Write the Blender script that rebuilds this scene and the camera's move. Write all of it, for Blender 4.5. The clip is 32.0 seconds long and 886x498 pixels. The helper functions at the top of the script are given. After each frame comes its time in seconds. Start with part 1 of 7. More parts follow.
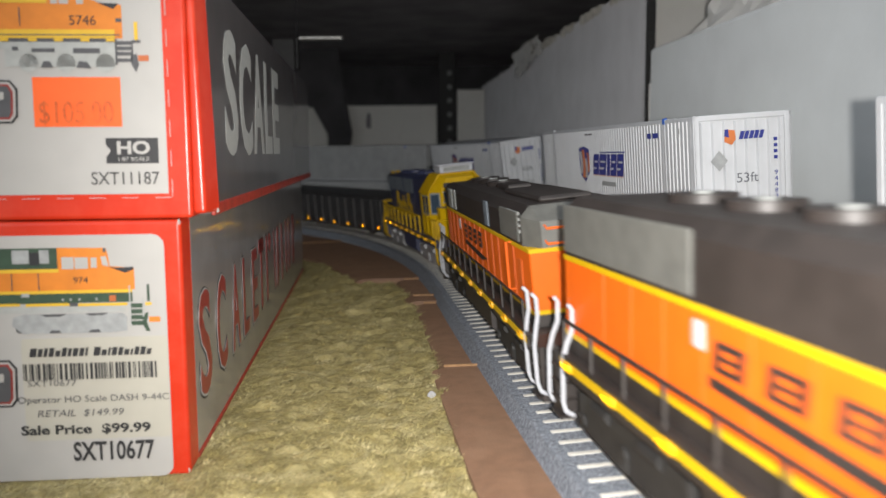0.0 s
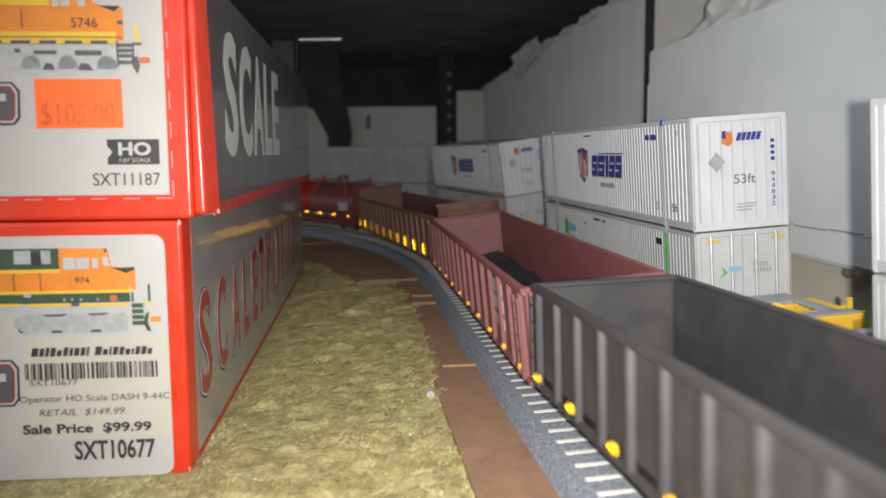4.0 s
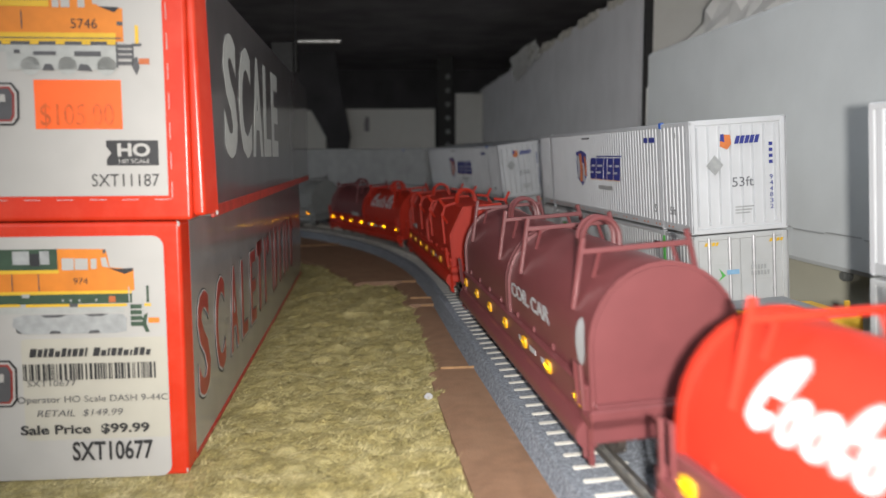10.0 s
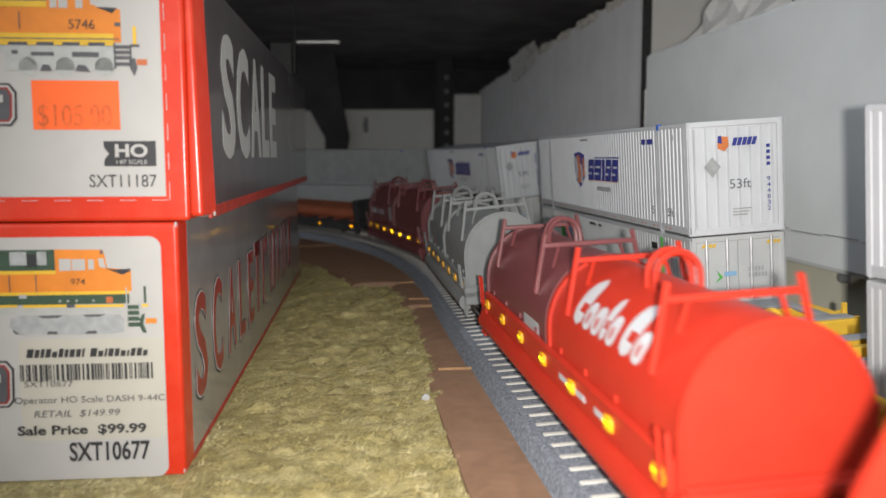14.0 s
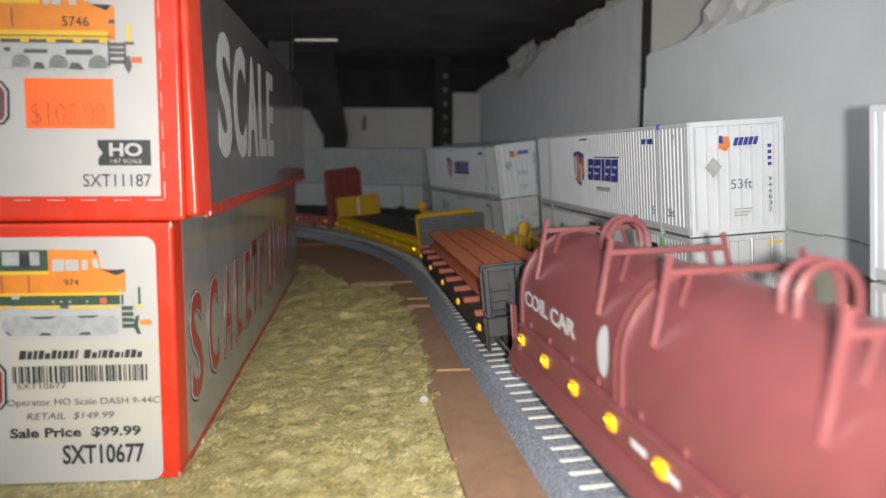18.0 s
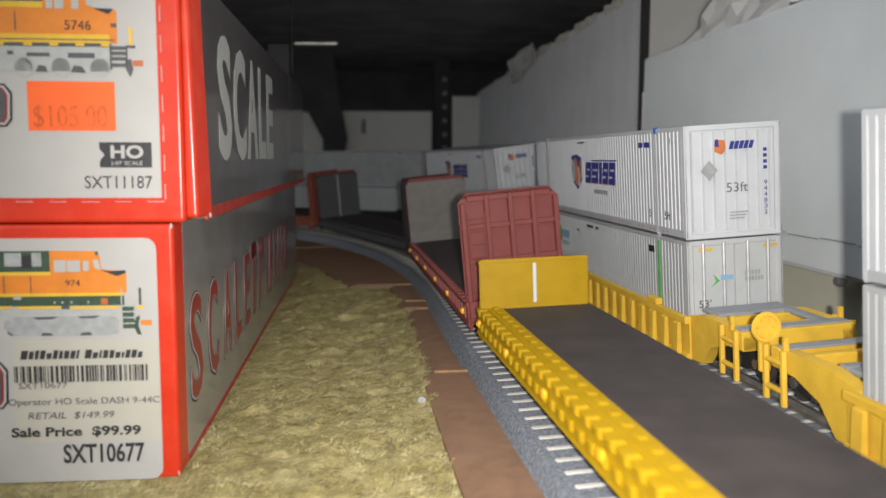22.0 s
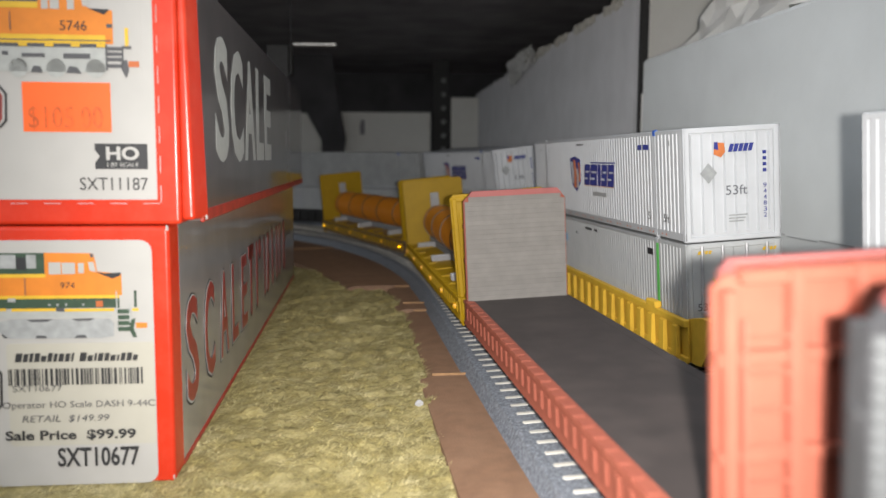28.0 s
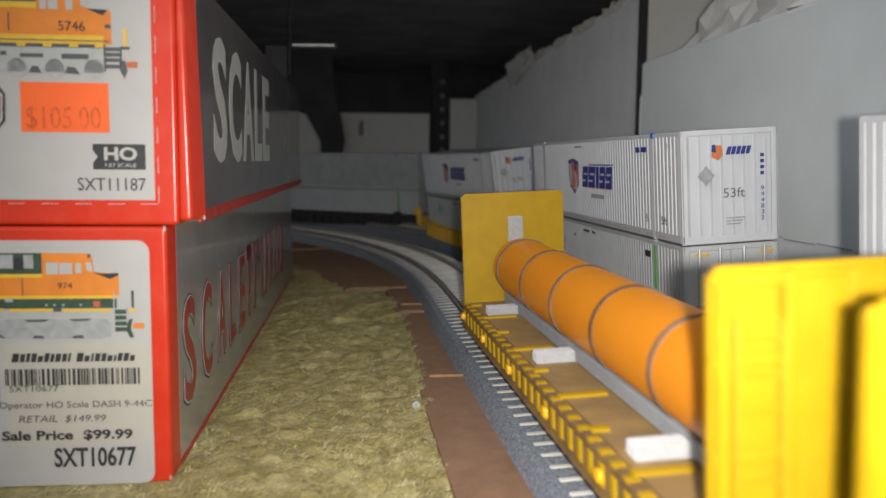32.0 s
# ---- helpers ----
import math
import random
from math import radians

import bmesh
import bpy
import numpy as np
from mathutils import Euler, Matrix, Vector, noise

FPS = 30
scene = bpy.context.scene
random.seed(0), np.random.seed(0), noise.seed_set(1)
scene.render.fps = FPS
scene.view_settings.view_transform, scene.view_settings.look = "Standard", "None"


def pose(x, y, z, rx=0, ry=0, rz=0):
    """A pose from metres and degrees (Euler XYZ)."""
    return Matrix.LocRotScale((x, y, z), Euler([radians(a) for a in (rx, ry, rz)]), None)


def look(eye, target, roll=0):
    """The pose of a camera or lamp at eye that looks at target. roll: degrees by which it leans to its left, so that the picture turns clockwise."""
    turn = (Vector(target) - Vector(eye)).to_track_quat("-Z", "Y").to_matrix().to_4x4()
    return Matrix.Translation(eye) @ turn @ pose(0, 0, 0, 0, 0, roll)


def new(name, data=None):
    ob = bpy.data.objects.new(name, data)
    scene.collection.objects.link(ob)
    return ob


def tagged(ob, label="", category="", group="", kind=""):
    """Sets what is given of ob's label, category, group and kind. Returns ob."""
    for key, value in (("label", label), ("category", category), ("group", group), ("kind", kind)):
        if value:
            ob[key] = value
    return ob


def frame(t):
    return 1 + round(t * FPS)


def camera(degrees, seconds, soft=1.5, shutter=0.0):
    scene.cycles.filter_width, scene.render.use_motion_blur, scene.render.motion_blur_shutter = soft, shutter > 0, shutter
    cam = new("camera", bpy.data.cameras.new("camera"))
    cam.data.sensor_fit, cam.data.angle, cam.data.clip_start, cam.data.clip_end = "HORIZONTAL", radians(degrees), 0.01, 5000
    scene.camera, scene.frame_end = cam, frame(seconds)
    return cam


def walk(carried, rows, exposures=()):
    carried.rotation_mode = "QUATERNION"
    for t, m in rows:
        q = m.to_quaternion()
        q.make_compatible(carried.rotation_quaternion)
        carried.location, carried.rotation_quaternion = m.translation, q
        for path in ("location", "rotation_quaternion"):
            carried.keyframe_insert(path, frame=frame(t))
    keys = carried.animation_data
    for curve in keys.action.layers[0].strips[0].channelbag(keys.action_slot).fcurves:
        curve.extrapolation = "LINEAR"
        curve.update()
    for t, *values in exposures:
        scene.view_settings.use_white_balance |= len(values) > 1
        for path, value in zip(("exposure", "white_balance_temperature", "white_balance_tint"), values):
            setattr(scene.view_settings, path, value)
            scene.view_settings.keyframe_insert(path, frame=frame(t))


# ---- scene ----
cam = camera(55.2, 32.0, soft=1.5, shutter=0.5)
cam.data.dof.use_dof = True
cam.data.dof.focus_distance = 0.25
cam.data.dof.aperture_fstop = 23
walk(cam, [
    (0, pose(-0.00077, 0.00154, 0.06795, 83.538, 0.412, 0.266)),
    (1, pose(-0.00073, 0.00159, 0.06790, 83.557, 0.412, 0.262)),
    (2, pose(-0.00069, 0.00154, 0.06793, 83.557, 0.390, 0.262)),
    (2.5, pose(-0.00064, 0.00252, 0.06814, 83.481, 0.374, 0.272)),
    (3, pose(-0.00057, 0.00012, 0.06797, 83.613, 0.400, 0.245)),
    (3.5, pose(-0.00057, 0.00012, 0.06797, 83.613, 0.400, 0.245)),
    (5.5, pose(-0.00034, -0.00006, 0.06794, 83.674, 0.333, 0.234)),
    (6, pose(-0.00042, -0.00005, 0.06792, 83.682, 0.336, 0.214)),
    (7, pose(-0.00062, 0.00001, 0.06791, 83.701, 0.317, 0.169)),
    (8, pose(-0.00063, -0.00005, 0.06792, 83.705, 0.251, 0.160)),
    (9, pose(-0.00060, -0.00008, 0.06792, 83.735, 0.236, 0.155)),
    (10, pose(-0.00064, -0.00010, 0.06793, 83.771, 0.198, 0.139)),
    (11, pose(-0.00060, -0.00010, 0.06799, 83.775, 0.170, 0.124)),
    (12, pose(-0.00049, -0.00020, 0.06797, 83.800, 0.145, 0.115)),
    (13, pose(-0.00044, -0.00009, 0.06801, 83.813, 0.124, 0.095)),
    (14, pose(-0.00033, -0.00023, 0.06807, 83.819, 0.076, 0.068)),
    (14.5, pose(-0.00031, -0.00029, 0.06802, 83.825, 0.069, 0.059)),
    (16.5, pose(-0.00056, 0.00210, 0.06822, 83.732, -0.021, -0.053)),
    (17, pose(-0.00051, 0.00208, 0.06826, 83.728, -0.035, -0.047)),
    (18, pose(-0.00037, 0.00208, 0.06834, 83.718, -0.058, -0.033)),
    (18.5, pose(-0.00006, 0.00020, 0.06807, 83.860, -0.014, -0.002)),
    (19, pose(-0.00001, 0.00017, 0.06806, 83.873, -0.031, 0.003)),
    (20, pose(0.00012, 0.00013, 0.06810, 83.892, -0.046, 0.009)),
    (21, pose(-0.00003, 0.00010, 0.06808, 83.947, -0.097, -0.066)),
    (22, pose(0.00001, 0.00010, 0.06823, 83.939, -0.158, -0.065)),
    (23, pose(0.00018, 0.00001, 0.06803, 84.017, -0.195, -0.062)),
    (24, pose(0.00027, 0.00002, 0.06813, 84.009, -0.202, -0.084)),
    (25, pose(0.00016, 0.00014, 0.06828, 84.000, -0.242, -0.128)),
    (25.5, pose(-0.00003, 0.00141, 0.06845, 83.973, -0.247, -0.149)),
    (27.5, pose(0.00020, 0.00132, 0.06843, 84.008, -0.286, -0.143)),
    (28, pose(0.00020, 0.00131, 0.06852, 84.004, -0.307, -0.143)),
    (29, pose(0.00029, 0.00129, 0.06864, 84.024, -0.346, -0.144)),
    (30, pose(0.00017, 0.00139, 0.06856, 84.065, -0.412, -0.208)),
    (31, pose(0.00043, 0.00130, 0.06867, 84.071, -0.516, -0.200)),
    (32, pose(0.00042, 0.00119, 0.06865, 84.081, -0.543, -0.220)),
], [(0, 0.0), (1.5, -0.1), (2.3, -0.15), (3, -0.05), (5.5, 0.12), (10.5, 0.0), (11.2, 0.1), (13, -0.05), (14.5, -0.1), (17, -0.3), (17.6, 0.0), (18.2, 0.15), (20, 0.15), (22, -0.1), (24, 0.05), (26, 0.1), (28, 0.15), (30, -0.15), (31, -0.3), (32, -0.42)])

# ---------------------------------------------------------------- light
world = bpy.data.worlds.new("room")
scene.world = world
world.use_nodes = True
bg = world.node_tree.nodes["Background"]
bg.inputs[0].default_value = (0.60, 0.63, 0.67, 1)
bg.inputs[1].default_value = 1.5

torch_data = bpy.data.lights.new("torch", "SPOT")
torch_data.energy = 3.45
torch_data.color = (1.0, 0.965, 0.92)
torch_data.spot_size = radians(78)
torch_data.spot_blend = 1.0
torch_data.shadow_soft_size = 0.0018
torch = new("torch", torch_data)
torch.matrix_world = look((0.0062, -0.005, 0.0690), (0.03, 1.0, -0.03))
scene.view_settings.exposure = 0.0


# ---------------------------------------------------------------- materials
def mat(name, base, rough=0.6, metal=0.0, vary=0.12, scale=300.0, bump=0.0, bump_scale=900.0,
        stain=None, stain_amount=0.0, stain_scale=60.0, random_obj=0.0, random_island=0.0, spec=0.5, coat=0.0, chalky=0.2):
    m = bpy.data.materials.new(name)
    m.use_nodes = True
    nt = m.node_tree
    p = nt.nodes["Principled BSDF"]
    p.inputs["Roughness"].default_value = rough
    p.inputs["Metallic"].default_value = metal
    p.inputs["Diffuse Roughness"].default_value = chalky
    p.inputs["Specular IOR Level"].default_value = spec
    p.inputs["Coat Weight"].default_value = coat
    p.inputs["Coat Roughness"].default_value = 0.07
    tc = nt.nodes.new("ShaderNodeTexCoord")
    n1 = nt.nodes.new("ShaderNodeTexNoise")
    n1.inputs["Scale"].default_value = scale
    n1.inputs["Detail"].default_value = 5
    nt.links.new(tc.outputs["Object"], n1.inputs["Vector"])
    r1 = nt.nodes.new("ShaderNodeValToRGB")
    b = base
    r1.color_ramp.elements[0].position, r1.color_ramp.elements[1].position = 0.3, 0.7
    r1.color_ramp.elements[0].color = (b[0] * (1 - vary), b[1] * (1 - vary), b[2] * (1 - vary), 1)
    r1.color_ramp.elements[1].color = (min(1, b[0] * (1 + vary)), min(1, b[1] * (1 + vary)), min(1, b[2] * (1 + vary)), 1)
    nt.links.new(n1.outputs["Fac"], r1.inputs["Fac"])
    col = r1.outputs["Color"]
    if stain_amount > 0:
        n2 = nt.nodes.new("ShaderNodeTexNoise")
        n2.inputs["Scale"].default_value = stain_scale
        n2.inputs["Detail"].default_value = 8
        n2.inputs["Roughness"].default_value = 0.65
        nt.links.new(tc.outputs["Object"], n2.inputs["Vector"])
        r2 = nt.nodes.new("ShaderNodeValToRGB")
        r2.color_ramp.elements[0].position, r2.color_ramp.elements[1].position = 0.45, 0.68
        r2.color_ramp.elements[0].color = (0, 0, 0, 1)
        r2.color_ramp.elements[1].color = (stain_amount,) * 3 + (1,)
        nt.links.new(n2.outputs["Fac"], r2.inputs["Fac"])
        mx = nt.nodes.new("ShaderNodeMix")
        mx.data_type = "RGBA"
        nt.links.new(r2.outputs["Color"], mx.inputs[0])
        nt.links.new(col, mx.inputs[6])
        mx.inputs[7].default_value = (*stain, 1)
        col = mx.outputs[2]
    if random_obj > 0 or random_island > 0:
        if random_obj > 0:
            o = nt.nodes.new("ShaderNodeObjectInfo").outputs["Random"]
            amt = random_obj
        else:
            o = nt.nodes.new("ShaderNodeNewGeometry").outputs["Random Per Island"]
            amt = random_island
        mr = nt.nodes.new("ShaderNodeMapRange")
        mr.inputs[3].default_value, mr.inputs[4].default_value = 1 - amt, 1 + amt
        nt.links.new(o, mr.inputs[0])
        hv = nt.nodes.new("ShaderNodeHueSaturation")
        nt.links.new(mr.outputs[0], hv.inputs["Value"])
        nt.links.new(col, hv.inputs["Color"])
        col = hv.outputs["Color"]
    nt.links.new(col, p.inputs["Base Color"])
    if bump > 0:
        n3 = nt.nodes.new("ShaderNodeTexNoise")
        n3.inputs["Scale"].default_value = bump_scale
        n3.inputs["Detail"].default_value = 4
        nt.links.new(tc.outputs["Object"], n3.inputs["Vector"])
        bp = nt.nodes.new("ShaderNodeBump")
        bp.inputs["Strength"].default_value = bump
        bp.inputs["Distance"].default_value = 0.0006
        nt.links.new(n3.outputs["Fac"], bp.inputs["Height"])
        nt.links.new(bp.outputs["Normal"], p.inputs["Normal"])
    return m


# mottled straw tones; the pale patches also stand in for fibre sheen
M_GRASS = mat("grass_fibre", (0.385, 0.322, 0.13), 0.5, vary=0.35, scale=300, stain=(0.72, 0.63, 0.35), stain_amount=0.9, stain_scale=130, bump=0.8, bump_scale=700, random_island=0.35, chalky=0.1)
M_MAT = mat("grass_mat", (0.265, 0.217, 0.083), 0.85, vary=0.4, scale=330, stain=(0.46, 0.395, 0.19), stain_amount=0.9, stain_scale=110, bump=1.0, bump_scale=1100, chalky=0.1)
M_FOAM = mat("grey_foam", (0.14, 0.155, 0.18), 0.9, vary=0.45, scale=1500, stain=(0.34, 0.36, 0.40), stain_amount=0.85, stain_scale=1100, bump=1.0, bump_scale=1300)
M_BOARD = mat("brown_hardboard", (0.205, 0.115, 0.068), 0.7, vary=0.15, scale=250, stain=(0.26, 0.155, 0.095), stain_amount=0.5, stain_scale=70, bump=0.3, bump_scale=1500)
M_BOARD_EDGE = mat("cut_hardboard_edge", (0.30, 0.17, 0.08), 0.8, vary=0.2, scale=500)
M_TABLE = mat("dark_table", (0.05, 0.035, 0.025), 0.8, vary=0.3, scale=60)
M_TIE = mat("concrete_tie", (0.55, 0.53, 0.48), 0.75, vary=0.08, scale=600, random_obj=0.1)
M_RAIL = mat("nickel_rail", (0.45, 0.43, 0.40), 0.35, metal=0.9, vary=0.2, scale=200)
M_RED = mat("red_carton", (0.52, 0.030, 0.010), 0.27, vary=0.05, scale=80, bump=0.06, bump_scale=300, stain=(0.8, 0.2, 0.12), stain_amount=0.12, stain_scale=90)
M_DARKSIDE = mat("dark_glossy_carton", (0.125, 0.115, 0.117), 0.3, vary=0.2, scale=60, bump=0.04, bump_scale=60, coat=0.9)
M_GREYSIDE = mat("grey_glossy_carton", (0.25, 0.24, 0.235), 0.35, vary=0.15, scale=60, stain=(0.27, 0.265, 0.26), stain_amount=0.4, stain_scale=25, bump=0.04, bump_scale=60, coat=0.9)
M_WHITE = mat("white_label", (0.385, 0.375, 0.357), 0.5, vary=0.03, scale=150)
M_STICKER = mat("cream_price_sticker", (0.40, 0.382, 0.325), 0.55, vary=0.03, scale=200)
M_BLACK = mat("black_print", (0.02, 0.02, 0.022), 0.5, vary=0.1)
M_GREYPRINT = mat("grey_print", (0.30, 0.31, 0.31), 0.5, vary=0.15, scale=500)
M_INK = mat("dark_grey_ink", (0.07, 0.07, 0.075), 0.5, vary=0.1)
M_PALEGREYPRINT = mat("pale_grey_print", (0.35, 0.36, 0.345), 0.5, vary=0.08, scale=500)
M_GREYINK = mat("mid_grey_ink", (0.13, 0.135, 0.15), 0.5, vary=0.08)
M_ORANGEPRINT = mat("orange_print", (0.60, 0.19, 0.016), 0.5, vary=0.08, scale=300)
M_GREENPRINT = mat("dark_green_print", (0.03, 0.06, 0.035), 0.5, vary=0.2, scale=400)
M_YELLOWPRINT = mat("yellow_print", (0.62, 0.39, 0.025), 0.5, vary=0.05)
M_PRICE = mat("fluorescent_orange_tag", (0.78, 0.115, 0.012), 0.5, vary=0.03)
M_TAGINK = mat("bleached_tag_ink", (0.50, 0.085, 0.012), 0.5, vary=0.35, scale=900, stain=(0.80, 0.13, 0.013), stain_amount=1.0, stain_scale=160)
M_PRICEINK = mat("faded_price_ink", (0.42, 0.11, 0.03), 0.5, vary=0.1)
M_WALLL = mat("light_grey_board", (0.57, 0.592, 0.595), 0.8, vary=0.05, scale=30, stain=(0.62, 0.645, 0.64), stain_amount=0.4, stain_scale=14, bump=0.15, bump_scale=200, chalky=1.0)
M_WALLD = mat("dark_grey_board", (0.50, 0.50, 0.51), 0.85, vary=0.08, scale=30, stain=(0.52, 0.52, 0.52), stain_amount=0.4, stain_scale=14, bump=0.15, bump_scale=200, chalky=1.0)
M_TORN = mat("torn_board_edge", (0.45, 0.43, 0.38), 0.9, vary=0.2, scale=200, bump=0.6, bump_scale=300, chalky=1.0)
M_WHITEBOARD = mat("white_foam_board", (0.84, 0.83, 0.79), 0.8, vary=0.05, scale=20, stain=(0.62, 0.60, 0.56), stain_amount=0.35, stain_scale=20, chalky=1.0)
M_CEIL = mat("black_shelf_underside", (0.25, 0.236, 0.246), 0.8, vary=0.3, scale=20)
M_FAR = mat("black_far_wall", (0.075, 0.072, 0.075), 0.85, vary=0.3, scale=20)
M_BEIGE = mat("beige_board", (0.56, 0.545, 0.44), 0.8, vary=0.06, scale=30, chalky=1.0)
M_CONT = mat("white_container_paint", (0.52, 0.533, 0.55), 0.45, vary=0.04, scale=120, stain=(0.55, 0.56, 0.57), stain_amount=0.3, stain_scale=40, chalky=0.0)
M_CONTG = mat("light_grey_container_paint", (0.42, 0.43, 0.43), 0.5, vary=0.05, scale=120, chalky=0.0)
M_CONTD = mat("dull_grey_container_paint", (0.36, 0.37, 0.37), 0.6, vary=0.1, scale=120, stain=(0.27, 0.28, 0.28), stain_amount=0.5, stain_scale=40, chalky=1.0)
M_CONTG2 = mat("grey_container_paint", (0.36, 0.37, 0.38), 0.5, vary=0.05, scale=120)
M_WELL = mat("yellow_car_paint", (0.66, 0.41, 0.045), 0.5, vary=0.08, scale=200, stain=(0.45, 0.25, 0.03), stain_amount=0.3, stain_scale=150, spec=0.2)
M_REDPRINT = mat("dull_red_print", (0.25, 0.032, 0.028), 0.3, vary=0.1)
M_DULLRED = mat("worn_red_edge", (0.34, 0.035, 0.022), 0.45, vary=0.25, scale=200)
M_BLUE = mat("blue_print", (0.03, 0.04, 0.22), 0.5, vary=0.05)

M_GREEN = mat("green_print", (0.08, 0.35, 0.07), 0.5)
M_PALEBLUE = mat("pale_blue_print", (0.20, 0.36, 0.52), 0.5)
M_PALEORANGE = mat("pale_orange_print", (0.60, 0.36, 0.24), 0.5)
M_RUSTPRINT = mat("rust_orange_print", (0.55, 0.17, 0.05), 0.5)
M_BLUEPLASTIC = mat("blue_plastic", (0.02, 0.10, 0.42), 0.4)
M_GEAR = mat("black_running_gear", (0.018, 0.017, 0.016), 0.6, vary=0.3, scale=400)
M_WHEEL = mat("worn_wheel_steel", (0.10, 0.085, 0.075), 0.5, metal=0.6, vary=0.3, scale=300)
M_LAMP = mat("lit_headlight", (0.9, 0.8, 0.6), 0.3)
M_LAMP.node_tree.nodes["Principled BSDF"].inputs["Emission Color"].default_value = (1.0, 0.82, 0.45, 1)
M_LAMP.node_tree.nodes["Principled BSDF"].inputs["Emission Strength"].default_value = 4.0
M_RETRO = mat("yellow_prism_sheet", (0.99, 0.70, 0.06), 0.062, metal=1.0, vary=0.0)
M_REFLECT = mat("yellow_reflector", (0.80, 0.40, 0.010), 0.4, vary=0.02)
M_SCRAP = mat("black_scrap", (0.022, 0.022, 0.025), 0.55, vary=0.3, scale=300, bump=0.5, bump_scale=500)
M_GONBLACK = mat("dusty_black_paint", (0.028, 0.027, 0.027), 0.55, vary=0.15, scale=250, stain=(0.062, 0.058, 0.055), stain_amount=0.4, stain_scale=90)
M_GONMAROON = mat("maroon_gondola_paint", (0.165, 0.055, 0.055), 0.55, vary=0.08, scale=250, stain=(0.22, 0.08, 0.075), stain_amount=0.35, stain_scale=90)
M_GONMAROON2 = mat("dull_maroon_paint", (0.155, 0.064, 0.061), 0.6, vary=0.1, scale=250, stain=(0.14, 0.05, 0.04), stain_amount=0.4, stain_scale=120)
M_GONBROWN = mat("weathered_brown_paint", (0.10, 0.047, 0.036), 0.65, vary=0.15, scale=300, stain=(0.21, 0.105, 0.048), stain_amount=0.65, stain_scale=110)
M_GONRIM = mat("rusty_brown_rim", (0.135, 0.073, 0.046), 0.7, vary=0.2, scale=300, stain=(0.26, 0.125, 0.048), stain_amount=0.5, stain_scale=140)
M_COILMAROON = mat("coil_car_maroon", (0.135, 0.038, 0.040), 0.38, vary=0.06, scale=200, stain=(0.155, 0.048, 0.048), stain_amount=0.3, stain_scale=70)
M_COILDUSTY = mat("dusty_red_hood", (0.19, 0.046, 0.043), 0.38, vary=0.06, scale=200, stain=(0.235, 0.08, 0.07), stain_amount=0.45, stain_scale=60)
M_COILRED = mat("bright_red_hood", (0.38, 0.024, 0.012), 0.42, vary=0.05, scale=200, stain=(0.38, 0.03, 0.014), stain_amount=0.35, stain_scale=60, spec=0.25)
M_COILGREY = mat("pale_grey_hood", (0.185, 0.193, 0.190), 0.45, vary=0.05, scale=200, stain=(0.25, 0.25, 0.245), stain_amount=0.4, stain_scale=60, spec=0.3)
M_FLATREDBROWN = mat("red_brown_boards", (0.34, 0.105, 0.05), 0.65, vary=0.12, scale=260, stain=(0.28, 0.07, 0.035), stain_amount=0.5, stain_scale=80, spec=0.2)
M_SALMON = mat("salmon_red_paint", (0.25, 0.072, 0.047), 0.6, vary=0.08, scale=260, stain=(0.27, 0.085, 0.055), stain_amount=0.4, stain_scale=90, spec=0.2)
M_FLATYELLOW = mat("yellow_flat_car_paint", (0.345, 0.208, 0.004), 0.5, vary=0.06, scale=260, stain=(0.42, 0.26, 0.01), stain_amount=0.4, stain_scale=90, spec=0.2)
M_FLATMAROON = mat("maroon_flat_car_paint", (0.185, 0.050, 0.045), 0.55, vary=0.07, scale=260, stain=(0.22, 0.05, 0.04), stain_amount=0.4, stain_scale=90, spec=0.2)
M_FLATPINK = mat("pinkish_red_paint", (0.30, 0.10, 0.093), 0.55, vary=0.06, scale=260, spec=0.2)
M_FLATBLACK = mat("flat_car_black", (0.025, 0.025, 0.027), 0.55, vary=0.15, scale=260)
M_FLATDARKGREY = mat("dark_grey_bulkhead", (0.075, 0.078, 0.08), 0.6, vary=0.1, scale=260)
M_GREYWOOD = mat("grey_bulkhead_boards", (0.195, 0.182, 0.168), 0.65, vary=0.08, scale=260, random_obj=0.03, spec=0.2)
M_DECK = mat("worn_black_deck", (0.036, 0.028, 0.026), 0.7, vary=0.15, scale=120, stain=(0.056, 0.043, 0.039), stain_amount=0.5, stain_scale=60)
M_DECKWOOD = mat("yellow_stained_deck", (0.25, 0.155, 0.055), 0.6, vary=0.2, scale=120, stain=(0.15, 0.10, 0.055), stain_amount=0.7, stain_scale=70)
M_PIPE = mat("orange_pipe", (0.58, 0.20, 0.012), 0.45, vary=0.05, scale=120, stain=(0.55, 0.19, 0.02), stain_amount=0.3, stain_scale=60, spec=0.2)
# dark brown with yellow-brown mottling, for one pipe car's side sills
M_BROWNSILL = mat("dark_brown_sill", (0.13, 0.075, 0.03), 0.7, vary=0.2, scale=200, stain=(0.30, 0.18, 0.02), stain_amount=0.5, stain_scale=120)
M_BAND = mat("dark_brown_band", (0.07, 0.042, 0.028), 0.5, vary=0.2, scale=300, stain=(0.24, 0.21, 0.18), stain_amount=0.5, stain_scale=120)
M_FOAMW = mat("white_foam", (0.36, 0.355, 0.355), 0.9, vary=0.08, scale=900, bump=0.6, bump_scale=1200, chalky=1.0)
M_LOCOBLACK = mat("dusty_loco_black", (0.022, 0.0175, 0.0155), 0.5, vary=0.15, scale=200, stain=(0.048, 0.038, 0.034), stain_amount=0.4, stain_scale=70)
M_LOCOORANGE = mat("loco_orange", (0.66, 0.112, 0.007), 0.45, vary=0.05, scale=200, spec=0.2)
